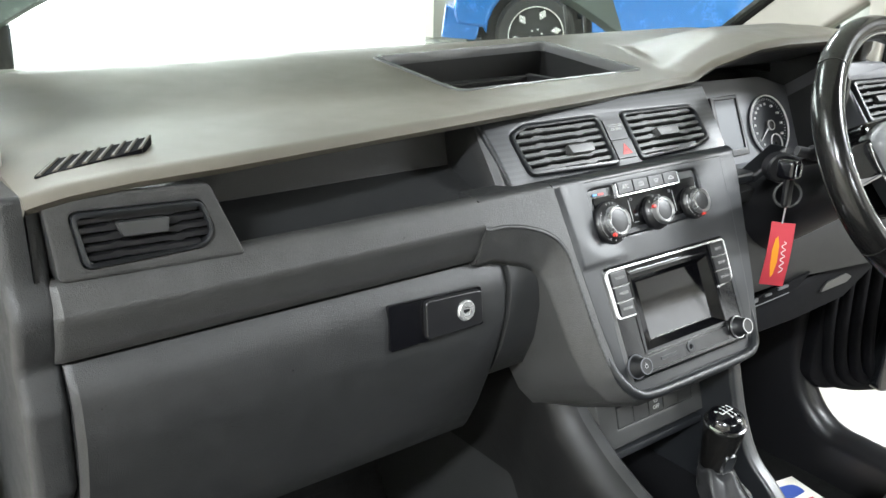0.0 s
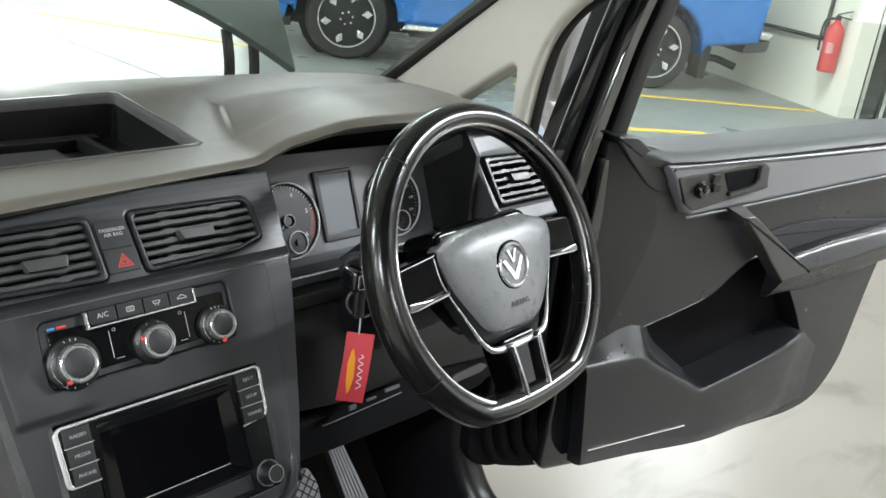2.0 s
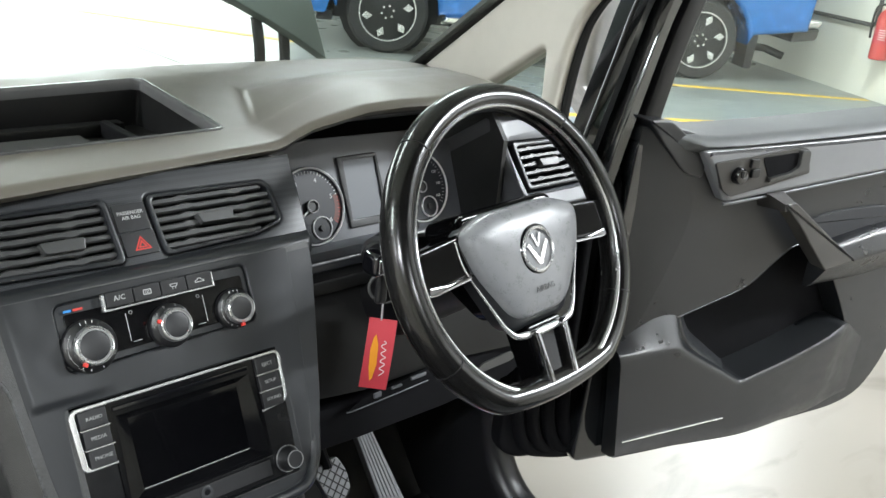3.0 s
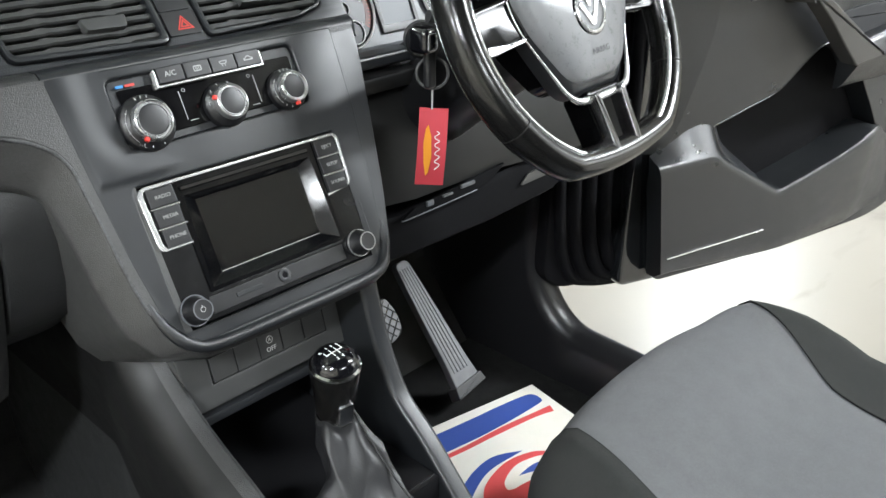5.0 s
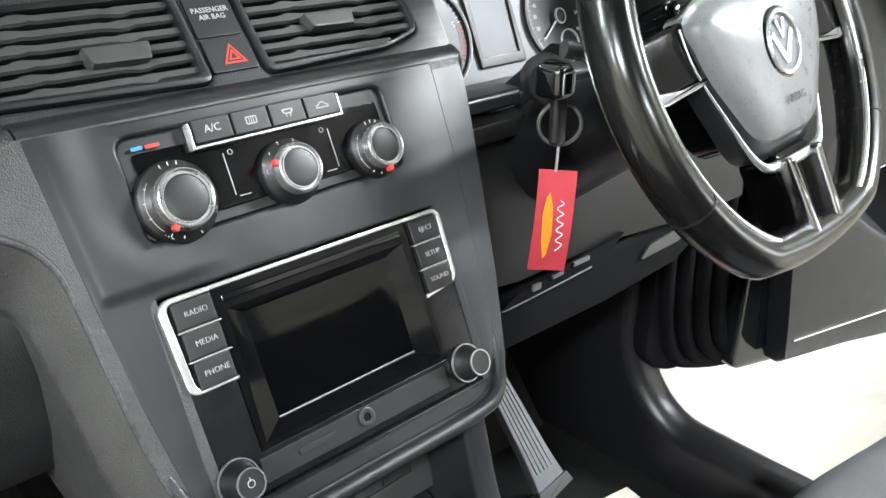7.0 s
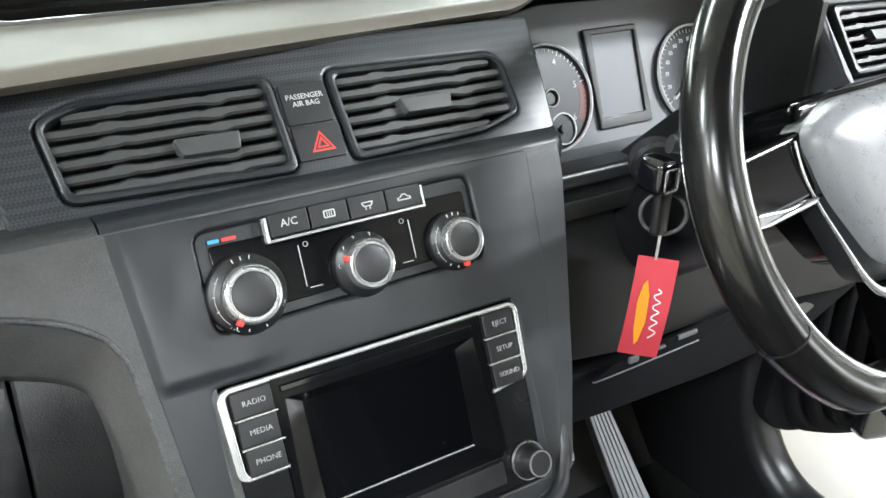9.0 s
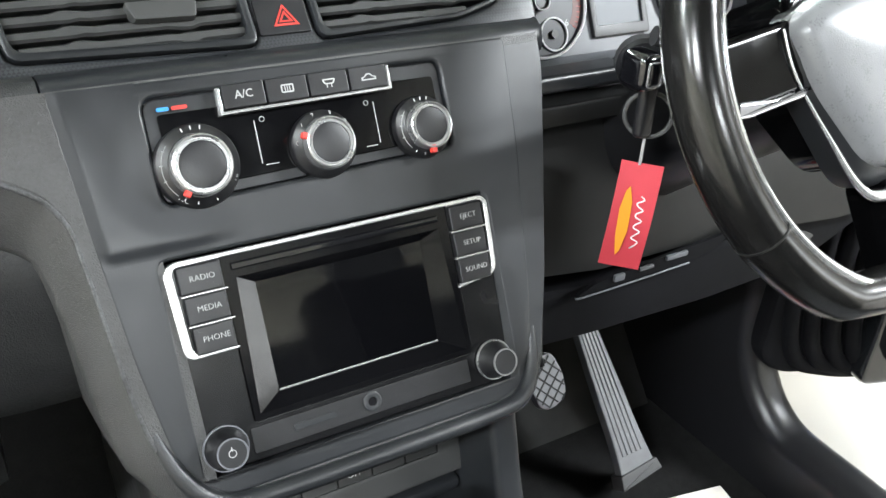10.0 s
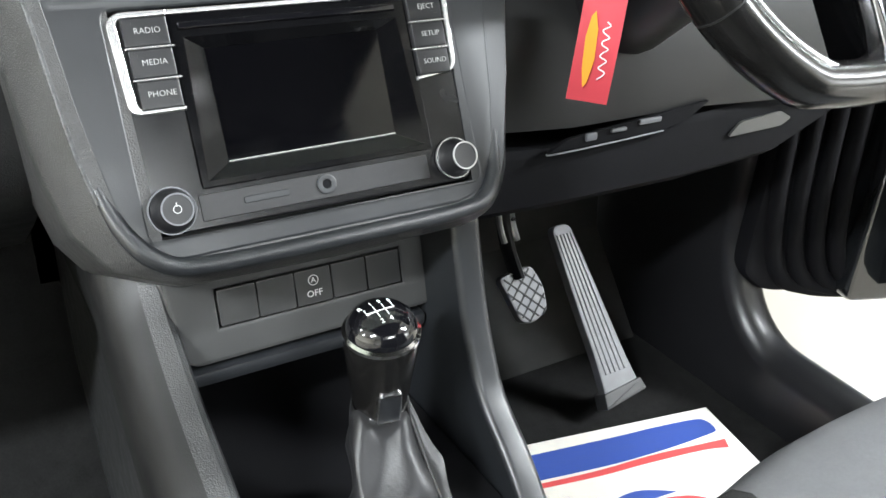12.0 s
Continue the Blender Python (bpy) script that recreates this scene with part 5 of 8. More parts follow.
def head_unit():
    ob = thing("car_radio", SF @ Vector((0, -0.06, 0)), "black car radio with a dark touch screen and silver brackets", "car radio")
    body = [(-0.1085, 0.001), (-0.1080, -0.046), (-0.1085, -0.118), (-0.103, -0.1255), (0.099, -0.1265), (0.1045, -0.120), (0.1055, -0.046), (0.1070, 0.001)]
    scr = rounded([(-0.0765, -0.0020), (0.0765, -0.0020), (0.0770, -0.1020), (-0.0760, -0.1020)], 0.002)
    b = bm_new()
    prism(b, rounded(body, 0.004), -0.02, 0.0, SF, bev=0.001, holes=(scr[::-1],))
    body_ob = part("housing", b, M_RADIO, ob, "satin black radio housing")
    # glossy frame sloping in to the screen
    outer = [(-0.0765, -0.0020), (0.0765, -0.0020), (0.0770, -0.1020), (-0.0760, -0.1020)]
    edge = [(-0.0690, -0.0150), (0.0690, -0.0150), (0.0735, -0.0985), (-0.0722, -0.0985)]
    inner = [(-0.0570, -0.0210), (0.0565, -0.0205), (0.0555, -0.0885), (-0.0565, -0.0890)]
    b = bm_new()
    prism(b, outer, -0.003, 0.0008, SF, holes=(edge[::-1],))
    part("screen_frame", b, M_FASCIA, ob, "piano black screen frame")
    b = bm_new()
    v0 = [b.verts.new((u, v, 0.0006)) for u, v in edge]
    v1 = [b.verts.new((u, v, -0.0050)) for u, v in inner]
    v2 = [b.verts.new((u, v, -0.012)) for u, v in edge]
    for i in range(4):
        b.faces.new((v0[i], v0[(i + 1) % 4], v1[(i + 1) % 4], v1[i]))
        b.faces.new((v0[(i + 1) % 4], v0[i], v2[i], v2[(i + 1) % 4]))
    bmesh.ops.transform(b, matrix=SF, verts=b.verts)
    part("bevel", b, M_BEVEL, ob, "shiny black bevel round the screen", 10)
    b = bm_new()
    tube(b, [SF @ Vector((-0.0563, -0.0888, -0.0046)), SF @ Vector((0.0553, -0.0883, -0.0046))], 0.0007, 6)
    part("bright_line", b, M_SILVER, ob, "thin bright line under the screen", 60)
    b = bm_new()
    prism(b, [(u * 1.02, v - 0.0002) for u, v in inner], -0.0075, -0.0051, SF)
    part("screen", b, M_SCREEN, ob, "switched-off dark touch screen")
    b = bm_new()
    prism(b, rect(-0.071, -0.0105, 0.069, -0.0062, 0.0008, 2), 0.0008, 0.0026, SF, bev=0.0008)
    part("disc_slot", b, M_GLOSS, ob, "thin glossy lip of the disc slot")
    # silver brackets
    lb = [(-0.0765, 0.0012), (-0.1040, 0.0014), (-0.1104, -0.0035), (-0.1080, -0.0525), (-0.1040, -0.0560), (-0.0760, -0.0560), (-0.0755, -0.0540), (-0.1010, -0.0530), (-0.1030, -0.0500), (-0.1052, -0.0050), (-0.1028, -0.0020), (-0.0765, -0.0018)]
    b = bm_new()
    prism(b, rounded(lb, [0, 0.004, 0.004, 0.004, 0.004, 0, 0, 0.003, 0.003, 0.003, 0.003, 0], 3), 0.0, 0.0030, SF, bev=0.0007)
    part("bracket", b, M_SILVER, ob, "silver bracket round the keys")
    rb = [(0.0765, 0.0012), (0.1040, 0.0012), (0.1082, -0.0030), (0.1062, -0.0490), (0.1020, -0.0535), (0.0755, -0.0570), (0.0760, -0.0545), (0.1010, -0.0512), (0.1030, -0.0480), (0.1048, -0.0045), (0.1020, -0.0018), (0.0765, -0.0018)]
    b = bm_new()
    prism(b, rounded(rb, [0, 0.004, 0.004, 0.004, 0.004, 0, 0, 0.003, 0.003, 0.003, 0.003, 0], 3)[::-1], 0.0, 0.0030, SF, bev=0.0007)
    part("bracket", b, M_SILVER, ob, "silver bracket round the keys")
    b = bm_new()
    prism(b, rect(-0.0770, -0.0016, 0.0770, 0.0012), 0.0, 0.0024, SF, bev=0.0006)
    part("top_strip", b, M_SILVER, ob, "thin silver strip along the top")
    for side, words in ((-1, ("RADIO", "MEDIA", "PHONE")), (1, ("EJECT", "SETUP", "SOUND"))):
        for k, w in enumerate(words):
            vt = -0.0022 - 0.0178 * k
            ua, ub = (-0.1030 + 0.0010 * k, -0.0772) if side < 0 else (0.0772, 0.1022 - 0.0006 * k)
            b = bm_new()
            prism(b, rect(ua, vt - 0.0165, ub, vt, 0.001, 2), 0.0, 0.0042, SF, bev=0.0012)
            kb = part("key", b, M_BLACK, ob, "black radio key with white lettering")
            lettering(w, 0.0049, SF @ Matrix.Translation(((ua + ub) / 2 + 0.001, vt - 0.0080, 0.0045)), M_GREYPRINT, kb, thin=0.00010)
            if k < 2:
                b = bm_new()
                box(b, ((ua + ub) / 2 + 0.001, vt - 0.0172, 0.0026), (0.0275, 0.0012, 0.0030), SF, bev=0.0004, seg=1)
                part("key_line", b, M_SILVER, ob, "thin silver line between keys")
    for u, v in ((-0.0965, -0.1115), (0.0915, -0.1110)):
        m = SF @ Matrix.Translation((u, v, 0))
        b = bm_new()
        lathe(b, [(0.0128, -0.001), (0.0128, 0.003), (0.0118, 0.005), (0.0098, 0.010), (0.0098, 0.014), (0.0088, 0.0165), (0.0004, 0.0165)], m, 32)
        kn = part("knob", b, M_BLACK, ob, "black volume knob with silver rings")
        # the left knob's silver rings are coloured dull grey for their darker reflection
        b = bm_new()
        ring_lathe(b, [(0.0130, 0.001), (0.0138, 0.001), (0.0138, 0.003), (0.0130, 0.003)], m, 32)
        part("ring", b, M_DOORBAND if u < 0 else M_KNOBRING, kn, "thin silver ring")
        b = bm_new()
        ring_lathe(b, [(0.0083, 0.0160), (0.0092, 0.0160), (0.0092, 0.0172), (0.0083, 0.0172)], m, 32)
        part("ring", b, M_DOORBAND if u < 0 else M_KNOBRING, kn, "thin silver ring")
        if u < 0:
            b = bm_new()
            ring_lathe(b, [(0.0020, 0.0165), (0.0024, 0.0165), (0.0024, 0.0168), (0.0020, 0.0168)], m, 16)
            box(b, (0, 0.0026, 0.0166), (0.0005, 0.0024, 0.0004), m)
            part("power_symbol", b, M_GREYPRINT, kn)
    # lower groove, card slot and audio socket
    b = bm_new()
    prism(b, rect(-0.0800, -0.1210, 0.0720, -0.1055, 0.001, 2), -0.001, 0.0006, SF, bev=0.0005)
    part("lower_band", b, M_BLACK, ob, "dark band under the screen")
    b = bm_new()
    prism(b, rect(-0.054, -0.1150, -0.026, -0.1110, 0.001, 2), 0.0004, 0.0014, SF, bev=0.0004)
    part("card_slot", b, M_PANEL, ob)
    b = bm_new()
    ring_lathe(b, [(0.0030, 0.0), (0.0064, 0.0), (0.0064, 0.0016), (0.0052, 0.0020), (0.0030, 0.0016)], SF @ Matrix.Translation((-0.001, -0.1125, 0)), 24)
    sk = part("audio_socket", b, M_PANEL, ob, "round audio socket")
    b = bm_new()
    lathe(b, [(0.0030, 0.0), (0.0030, 0.0008), (0.0004, 0.0008)], SF @ Matrix.Translation((-0.001, -0.1125, 0)), 16)
    part("hole", b, M_DEEP, sk)


def driver_side(dash):
    # hood: dark underside between pad and instruments
    b = bm_new()
    rings = []
    for k in range(15):
        x = 0.200 + 0.335 * k / 14
        zf = pad_height(x, pad_front(x)) - 0.012
        y0 = pad_front(x) + 0.014
        rings.append([(x, y0, zf), (x, y0 + 0.004, zf - 0.006), (x, 0.225, 0.168), (x, 0.245, 0.172), (x, 0.245, zf + 0.002)])
    loft(b, rings)
    part("hood_lining", b, M_BLACK, dash, "black underside of the instrument hood", 50)
    for xs in (0.545,):
        b = bm_new()
        prism(b, [(0.10, 0.03), (0.24, 0.03), (0.24, 0.18), (0.13, 0.19), (0.10, 0.155)], xs - 0.004, xs + 0.004, frame_of((0, 0, 0), (0, 1, 0), (0, 0, 1), (1, 0, 0)))
        part("hood_cheek", b, M_DUSTY, dash, "black cheek beside the instruments")
    b = bm_new()
    prism(b, [(0.078, 0.050), (0.078, 0.094), (0.130, 0.163), (0.215, 0.168), (0.215, 0.040), (0.09, 0.040)], 0.170, 0.1885, frame_of((0, 0, 0), (0, 1, 0), (0, 0, 1), (1, 0, 0)), bev=0.003, bev_back=True)
    part("hood_cheek", b, M_PANEL, dash, "charcoal cheek between vents and instruments")
    # steering column shroud and the panel under it
    b = bm_new()
    rings = []
    for k in range(8):
        t = k / 7
        y = lerp(0.13, -0.045, t)
        z = lerp(-0.052, 0.050, t)
        r = lerp(0.064, 0.046, t)
        rings.append([(0.372 + r * 1.05 * math.cos(a), y + 0.2 * r * math.sin(a), z + lerp(1.05, 0.72, t) * r * math.sin(a)) for a in [2 * math.pi * i / 20 for i in range(20)]])
    loft(b, rings)
    part("column_shroud", b, M_BLACK, dash, "black steering column shroud", 50)
    b = bm_new()
    box(b, (0.30, 0.165, 0.000), (0.24, 0.13, 0.02), Matrix.Identity(4), bev=0.004)
    part("shelf_edge", b, M_KNEE, dash, "black shelf under the instruments")
    b = bm_new()
    box(b, (0.262, 0.114, 0.0285), (0.118, 0.030, 0.016), bev=0.005, seg=3)
    part("shelf_lip", b, M_PANEL, dash, "charcoal lip of the shelf beside the column")
    b = bm_new()
    box(b, (0.352, 0.110, 0.043), (0.085, 0.030, 0.016), Matrix.Translation((0.352, 0.110, 0.043)) @ Matrix.Rotation(radians(-24), 4, "Y") @ Matrix.Translation((-0.352, -0.110, -0.043)), bev=0.005, seg=3)
    part("shelf_lip", b, M_PANEL, dash, "charcoal lip rising over the column")
    # knee panel
    prof = [(0.128, 0.018), (0.112, -0.02), (0.084, -0.08), (0.078, -0.150)]
    b = bm_new()
    rings = []
    for x in (0.150, 0.165, 0.30, 0.45, 0.60, 0.69, 0.71):
        k = 0.02 if x in (0.150, 0.71) else 0.0
        rings.append([(x, y + k + 0.03 * (x < 0.2) - 0.03 * bump01((x - 0.42) / 0.2), z) for y, z in prof] + [(x, 0.20, -0.17), (x, 0.22, 0.018)])
    loft(b, rings)
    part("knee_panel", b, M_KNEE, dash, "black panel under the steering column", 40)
    b = bm_new()
    rings = []
    for x, zt, zb, y in ((0.150, -0.150, -0.225, 0.105), (0.20, -0.168, -0.238, 0.098), (0.30, -0.172, -0.236, 0.088), (0.45, -0.160, -0.232, 0.078), (0.58, -0.150, -0.222, 0.072), (0.70, -0.135, -0.185, 0.080), (0.712, -0.130, -0.175, 0.095)):
        rings.append([(x, y, zt), (x, y - 0.006, zt - 0.008), (x, y - 0.004, zb + 0.010), (x, y + 0.008, zb), (x, 0.26, zb + 0.02), (x, 0.26, zt)])
    loft(b, rings)
    # near-black stands in for shade on the cover; its plastic is charcoal
    low = part("fuse_cover", b, M_DEEP, dash, "charcoal lower cover with a coin slot, painted near-black for shade", 40)
    # the slot is only a near-black plate, its inner shade painted on
    b = bm_new()
    prism(b, rounded([(0.268, -0.1675), (0.290, -0.1575), (0.445, -0.1450), (0.467, -0.1430), (0.440, -0.1590), (0.410, -0.1650)], 0.003), -0.0735, -0.0695, frame_of((0, 0, 0), (1, 0, 0), (0, 0, 1), (0, -1, 0)))
    part("coin_slot", b, M_DEEP, low, "near-black plate for the shade inside the coin slot")
    b = bm_new()
    tube(b, smooth_path([(0.266, 0.0690, -0.1675), (0.275, 0.0688, -0.1690), (0.34, 0.0688, -0.1680), (0.408, 0.0688, -0.1660)]), 0.0009, 6)
    part("slot_rim", b, M_DOORBAND, low, "thin pale rim of the coin slot", 60)
    for x, z, w, h in ((0.316, -0.1580, 0.013, 0.0075), (0.349, -0.1560, 0.019, 0.0040), (0.388, -0.1525, 0.028, 0.0055)):
        b = bm_new()
        box(b, (x, 0.0685, z), (w, 0.004, h), Matrix.Identity(4), bev=0.0016)
        part("slot_clip", b, M_DOORBAND, low, "pale clip inside the coin slot")
    b = bm_new()
    prism(b, rounded([(0.50, -0.186), (0.515, -0.172), (0.575, -0.168), (0.595, -0.178), (0.58, -0.185)], 0.005), -0.0685, -0.0655, frame_of((0, 0, 0), (1, 0, 0), (0, 0, 1), (0, -1, 0)))
    part("grip", b, M_VENT, low, "shallow grip recess")
    # driver's outer vent pod
    dm = frame_of((0.625, 0.085, 0.115), (1, 0, 0), (0, 0.55, 0.835), (0, -0.835, 0.55))
    b = bm_new()
    prism(b, rounded([(-0.088, 0.085), (0.075, 0.07), (0.085, -0.052), (-0.062, -0.060)], 0.012), -0.12, -0.002, dm, bev=0.008,
          holes=(rounded([(-0.064, 0.042), (-0.058, -0.034), (0.072, -0.034), (0.066, 0.038)], 0.008),))
    part("vent_pod", b, M_DOORBAND, dash, "satin grey pod round the outer vent", 40)
    vent(dash, dm, [(-0.056, -0.032), (0.071, -0.032), (0.065, 0.036), (-0.062, 0.040)], 5, (0.002, 0.004), frame_w=0.007, slat_mat=M_BLACK)
    b = bm_new()
    prism(b, rect(-0.055, -0.062, 0.085, -0.040, 0.004), -0.05, 0.004, dm, bev=0.003)
    part("switch_panel", b, M_DOORBAND, dash, "satin grey light switch panel")
    # passenger's outer vent
    pm = frame_of((-0.599, 0.047, 0.125), (1, 0, -0.03), (0, 0.13, 0.99), (0, -0.99, 0.13))
    b = bm_new()
    prism(b, rounded([(-0.072, 0.036), (-0.067, -0.030), (0.086, -0.032), (0.060, 0.034)], 0.006), -0.08, 0.0, pm, bev=0.003,
          holes=(rounded([(-0.053, 0.0225), (-0.047, -0.0225), (0.050, -0.019), (0.060, -0.008), (0.052, 0.0205)], 0.006),))
    part("vent_pod", b, M_DUSTY_LIT, dash, "charcoal frame round the outer vent", 40)
    vent(dash, pm, [(-0.047, -0.0225), (0.050, -0.019), (0.060, -0.008), (0.052, 0.0205), (-0.053, 0.0225)], 5, (0.001, 0.006), frame_w=0.004, slat_mat=M_BLACK)


def dashboard():
    dash = thing("dashboard", (0, 0.2, -0.2), "grey and charcoal van dashboard with an open top bin", "dashboard")
    top_pad(dash)
    passenger_side(dash)
    centre_stack(dash)
    driver_side(dash)


dashboard()
climate_panel()
head_unit()


def instrument_cluster():
    cm = frame_of((0.376, 0.186, 0.0795), (1, 0, 0), (0, 0.387, 0.922), (0, -0.922, 0.387))
    ob = thing("instrument_cluster", (0.37, 0.18, 0.04), "instrument cluster with two dials and a blank display", "instrument cluster")
    b = bm_new()
    out = [(-0.194, -0.060), (0.165, -0.060), (0.165, 0.055), (0.10, 0.076), (-0.09, 0.080), (-0.194, 0.060)]
    prism(b, rounded(out, 0.01), -0.02, 0.0, cm, bev=0.002)
    part("face", b, M_CLUSTER, ob)
    b = bm_new()
    loft(b, [[(u, -0.056, -0.004), (u, -0.056, 0.001), (u, -0.0665, 0.0125), (u, -0.0690, 0.0130), (u, -0.0745, 0.0080), (u, -0.0745, -0.004)] for u in (-0.160, -0.05, 0.05, 0.160)], m=cm)
    part("lower_lip", b, M_CLUSTER, ob, "pale lower lip of the cluster")
    revs = [(str(k), 275 - 52 * k) for k in range(1, 7)]
    miles = [("0", 235), ("10", 216), ("20", 195), ("30", 174), ("40", 155), ("50", 138), ("60", 122), ("70", 106), ("80", 88), ("100", 60), ("120", 31), ("140", 2), ("160", -27)]
    for u, nums in ((-0.098, revs), (0.091, miles)):
        g = cm @ Matrix.Translation((u, -0.006, 0.0)) @ Matrix.Diagonal((0.95, 0.95, 1, 1))
        b = bm_new()
        lathe(b, [(0.054, 0.0), (0.054, 0.003), (0.050, 0.0045), (0.049, 0.002), (0.0004, 0.002)], g, 48)
        d = part("dial", b, M_GAUGE, ob, "dark dial with white figures")
        b = bm_new()
        ring_lathe(b, [(0.0508, 0.003), (0.0532, 0.003), (0.0532, 0.006), (0.0520, 0.007), (0.0508, 0.006)], g, 48)
        part("bezel", b, M_WHITE, d, "bright dial ring")
        if u < 0:
            b = bm_new()
            arc = [radians(a) for a in range(-35, 16, 5)]
            prism(b, [(0.0395 * math.cos(a), 0.0395 * math.sin(a)) for a in arc] + [(0.0490 * math.cos(a), 0.0490 * math.sin(a)) for a in arc[::-1]], 0.002, 0.00215, g)
            part("red_zone", b, M_REDZONE, d, "dull red band at the end of the scale")
        n = len(nums)
        for word, turn in nums:
            a = radians(turn)
            r = 0.0365 if n < 7 else 0.0375
            lettering(word, 0.0088 if n < 7 else 0.0062, g @ Matrix.Translation((r * math.cos(a), r * math.sin(a), 0.0022)), M_WHITE, d)
        for k in range(41):
            a = lerp(215, -35, k / 40)
            b = bm_new()
            box(b, (0.0462, 0, 0.0023), (0.0050 if k % 4 == 0 else 0.003, 0.0006, 0.0004), g @ Matrix.Rotation(radians(a), 4, "Z"))
            part("tick", b, M_RED if (u < 0 and k > 32) else M_WHITE, d)
        b = bm_new()
        lathe(b, [(0.0085, 0.002), (0.0085, 0.006), (0.007, 0.008), (0.0055, 0.006), (0.0004, 0.006)], g, 24)
        part("hub", b, M_VENT, d)
        b = bm_new()
        ring_lathe(b, [(0.0078, 0.006), (0.0090, 0.006), (0.0090, 0.0084), (0.0078, 0.0084)], g, 28)
        part("hub_ring", b, M_GREYPRINT, d, "pale ring round the hub")
        b = bm_new()
        prism(b, [(0.0, -0.0014), (0.040, -0.0005), (0.040, 0.0005), (0.0, 0.0014)], 0.0045, 0.0055, g @ Matrix.Rotation(radians(215), 4, "Z"))
        part("needle", b, M_WHITE, d)
        s2 = g @ Matrix.Translation((0.012, -0.031, 0))
        b = bm_new()
        ring_lathe(b, [(0.0145, 0.002), (0.0160, 0.002), (0.0160, 0.004), (0.0145, 0.004)], s2, 28)
        part("small_dial", b, M_WHITE, d, "small inset dial")
        b = bm_new()
        lathe(b, [(0.004, 0.002), (0.004, 0.005), (0.0004, 0.005)], s2, 16)
        part("small_hub", b, M_VENT, d)
    b = bm_new()
    prism(b, rounded([(-0.042, -0.044), (0.026, -0.044), (0.022, 0.052), (-0.046, 0.052)], 0.003), 0.0, 0.004, cm, bev=0.0015,
          holes=(rect(-0.036, -0.033, 0.018, 0.046)[::-1],))
    part("display_frame", b, M_BLACK, ob)
    b = bm_new()
    prism(b, rect(-0.036, -0.033, 0.018, 0.046), 0.0, 0.0012, cm)
    part("display", b, M_DISPLAY, ob, "blank grey display")


instrument_cluster()


# ---- steering wheel, key ----
WM = frame_of((0.370, -0.090, 0.094), (1, 0, 0), (0, 0.47, 0.883), (0, -0.883, 0.47)) @ Matrix.Rotation(radians(2.5), 4, "Z")


def steering_wheel():
    ob = thing("steering_wheel", WM.translation, "black leather steering wheel with silver trim and flat bottom", "steering wheel")

    def rim_point(a, r):
        u, v = r * math.cos(a), r * math.sin(a)
        if v < -0.150:
            v = -0.150 - (abs(v) - 0.150) * 0.35
        return u, v
    n = 96
    rings = []
    for i in range(n):
        a = 2 * math.pi * i / n
        u, v = rim_point(a, 0.1750)
        th = 0.0165
        c, s = u / math.hypot(u, v), v / math.hypot(u, v)
        rings.append([(u + c * th * math.cos(t), v + s * th * math.cos(t), th * 1.18 * math.sin(t)) for t in [2 * math.pi * j / 14 for j in range(14)]])
    b = bm_new()
    loft(b, rings, closed=True, m=WM)
    rim = part("rim", b, M_LEATHER, ob, "worn black leather rim", 60)
    # silver inlay round the inner front of the rim
    b = bm_new()
    rings = []
    for i in range(n):
        a = 2 * math.pi * i / n
        u, v = rim_point(a, 0.1626)
        wide = 0.0018 + 0.0022 * max(0.0, -math.sin(a)) ** 2
        c, s = u / math.hypot(u, v), v / math.hypot(u, v)
        rings.append([(u + c * wide * math.cos(t), v + s * wide * math.cos(t), 0.0128 + 0.0030 * math.sin(t)) for t in [2 * math.pi * j / 8 for j in range(8)]])
    loft(b, rings, closed=True, m=WM)
    part("rim_inlay", b, M_SILVER, ob, "silver inlay ring", 60)
    for a in (131, 48, 212, 328):
        b = bm_new()
        u, v = rim_point(radians(a), 0.1750)
        mm = WM @ Matrix.Translation((u, v, 0)) @ Matrix.Rotation(radians(a), 4, "Z") @ Matrix.Rotation(radians(90), 4, "X")
        ring_lathe(b, [(0.0160, -0.0006), (0.0170, -0.0006), (0.0170, 0.0006), (0.0160, 0.0006)], mm @ Matrix.Diagonal((1, 1.17, 1, 1)), 24)
        part("seam", b, M_SEAL, rim)
    # punched leather grips on both flanks
    for a0, a1 in ((-38, 40), (140, 218)):
        rings = []
        for i in range(25):
            a = radians(lerp(a0, a1, i / 24))
            u, v = rim_point(a, 0.1750)
            c, sn = u / math.hypot(u, v), v / math.hypot(u, v)
            rings.append([(u + c * q * math.cos(t), v + sn * q * math.cos(t), q * 1.18 * math.sin(t)) for q, t in [(0.0169, radians(k)) for k in range(165, 316, 10)] + [(0.0160, radians(k)) for k in range(315, 164, -10)]])
        b = bm_new()
        loft(b, rings, m=WM)
        part("grip_patch", b, M_PUNCHED, rim, "punched black leather grip", 60)
    # hub behind the airbag
    b = bm_new()
    prism(b, rounded([(-0.085, 0.055), (0.085, 0.055), (0.080, -0.01), (0.035, -0.075), (-0.035, -0.075), (-0.080, -0.01)], 0.02), -0.055, -0.002, WM, bev=0.008)
    part("hub", b, M_SPOKE, ob, "piano black hub")
    pad = rounded([(-0.098, 0.050), (-0.055, 0.066), (0.055, 0.066), (0.098, 0.050), (0.092, 0.008), (0.049, -0.072), (-0.049, -0.072), (-0.092, 0.008)], [0.015, 0.02, 0.02, 0.015, 0.02, 0.022, 0.022, 0.02], 5)
    PADM = WM @ Matrix.Translation((0, -0.016, -0.0085)) @ Matrix.Rotation(radians(5), 4, "X")
    b = bm_new()
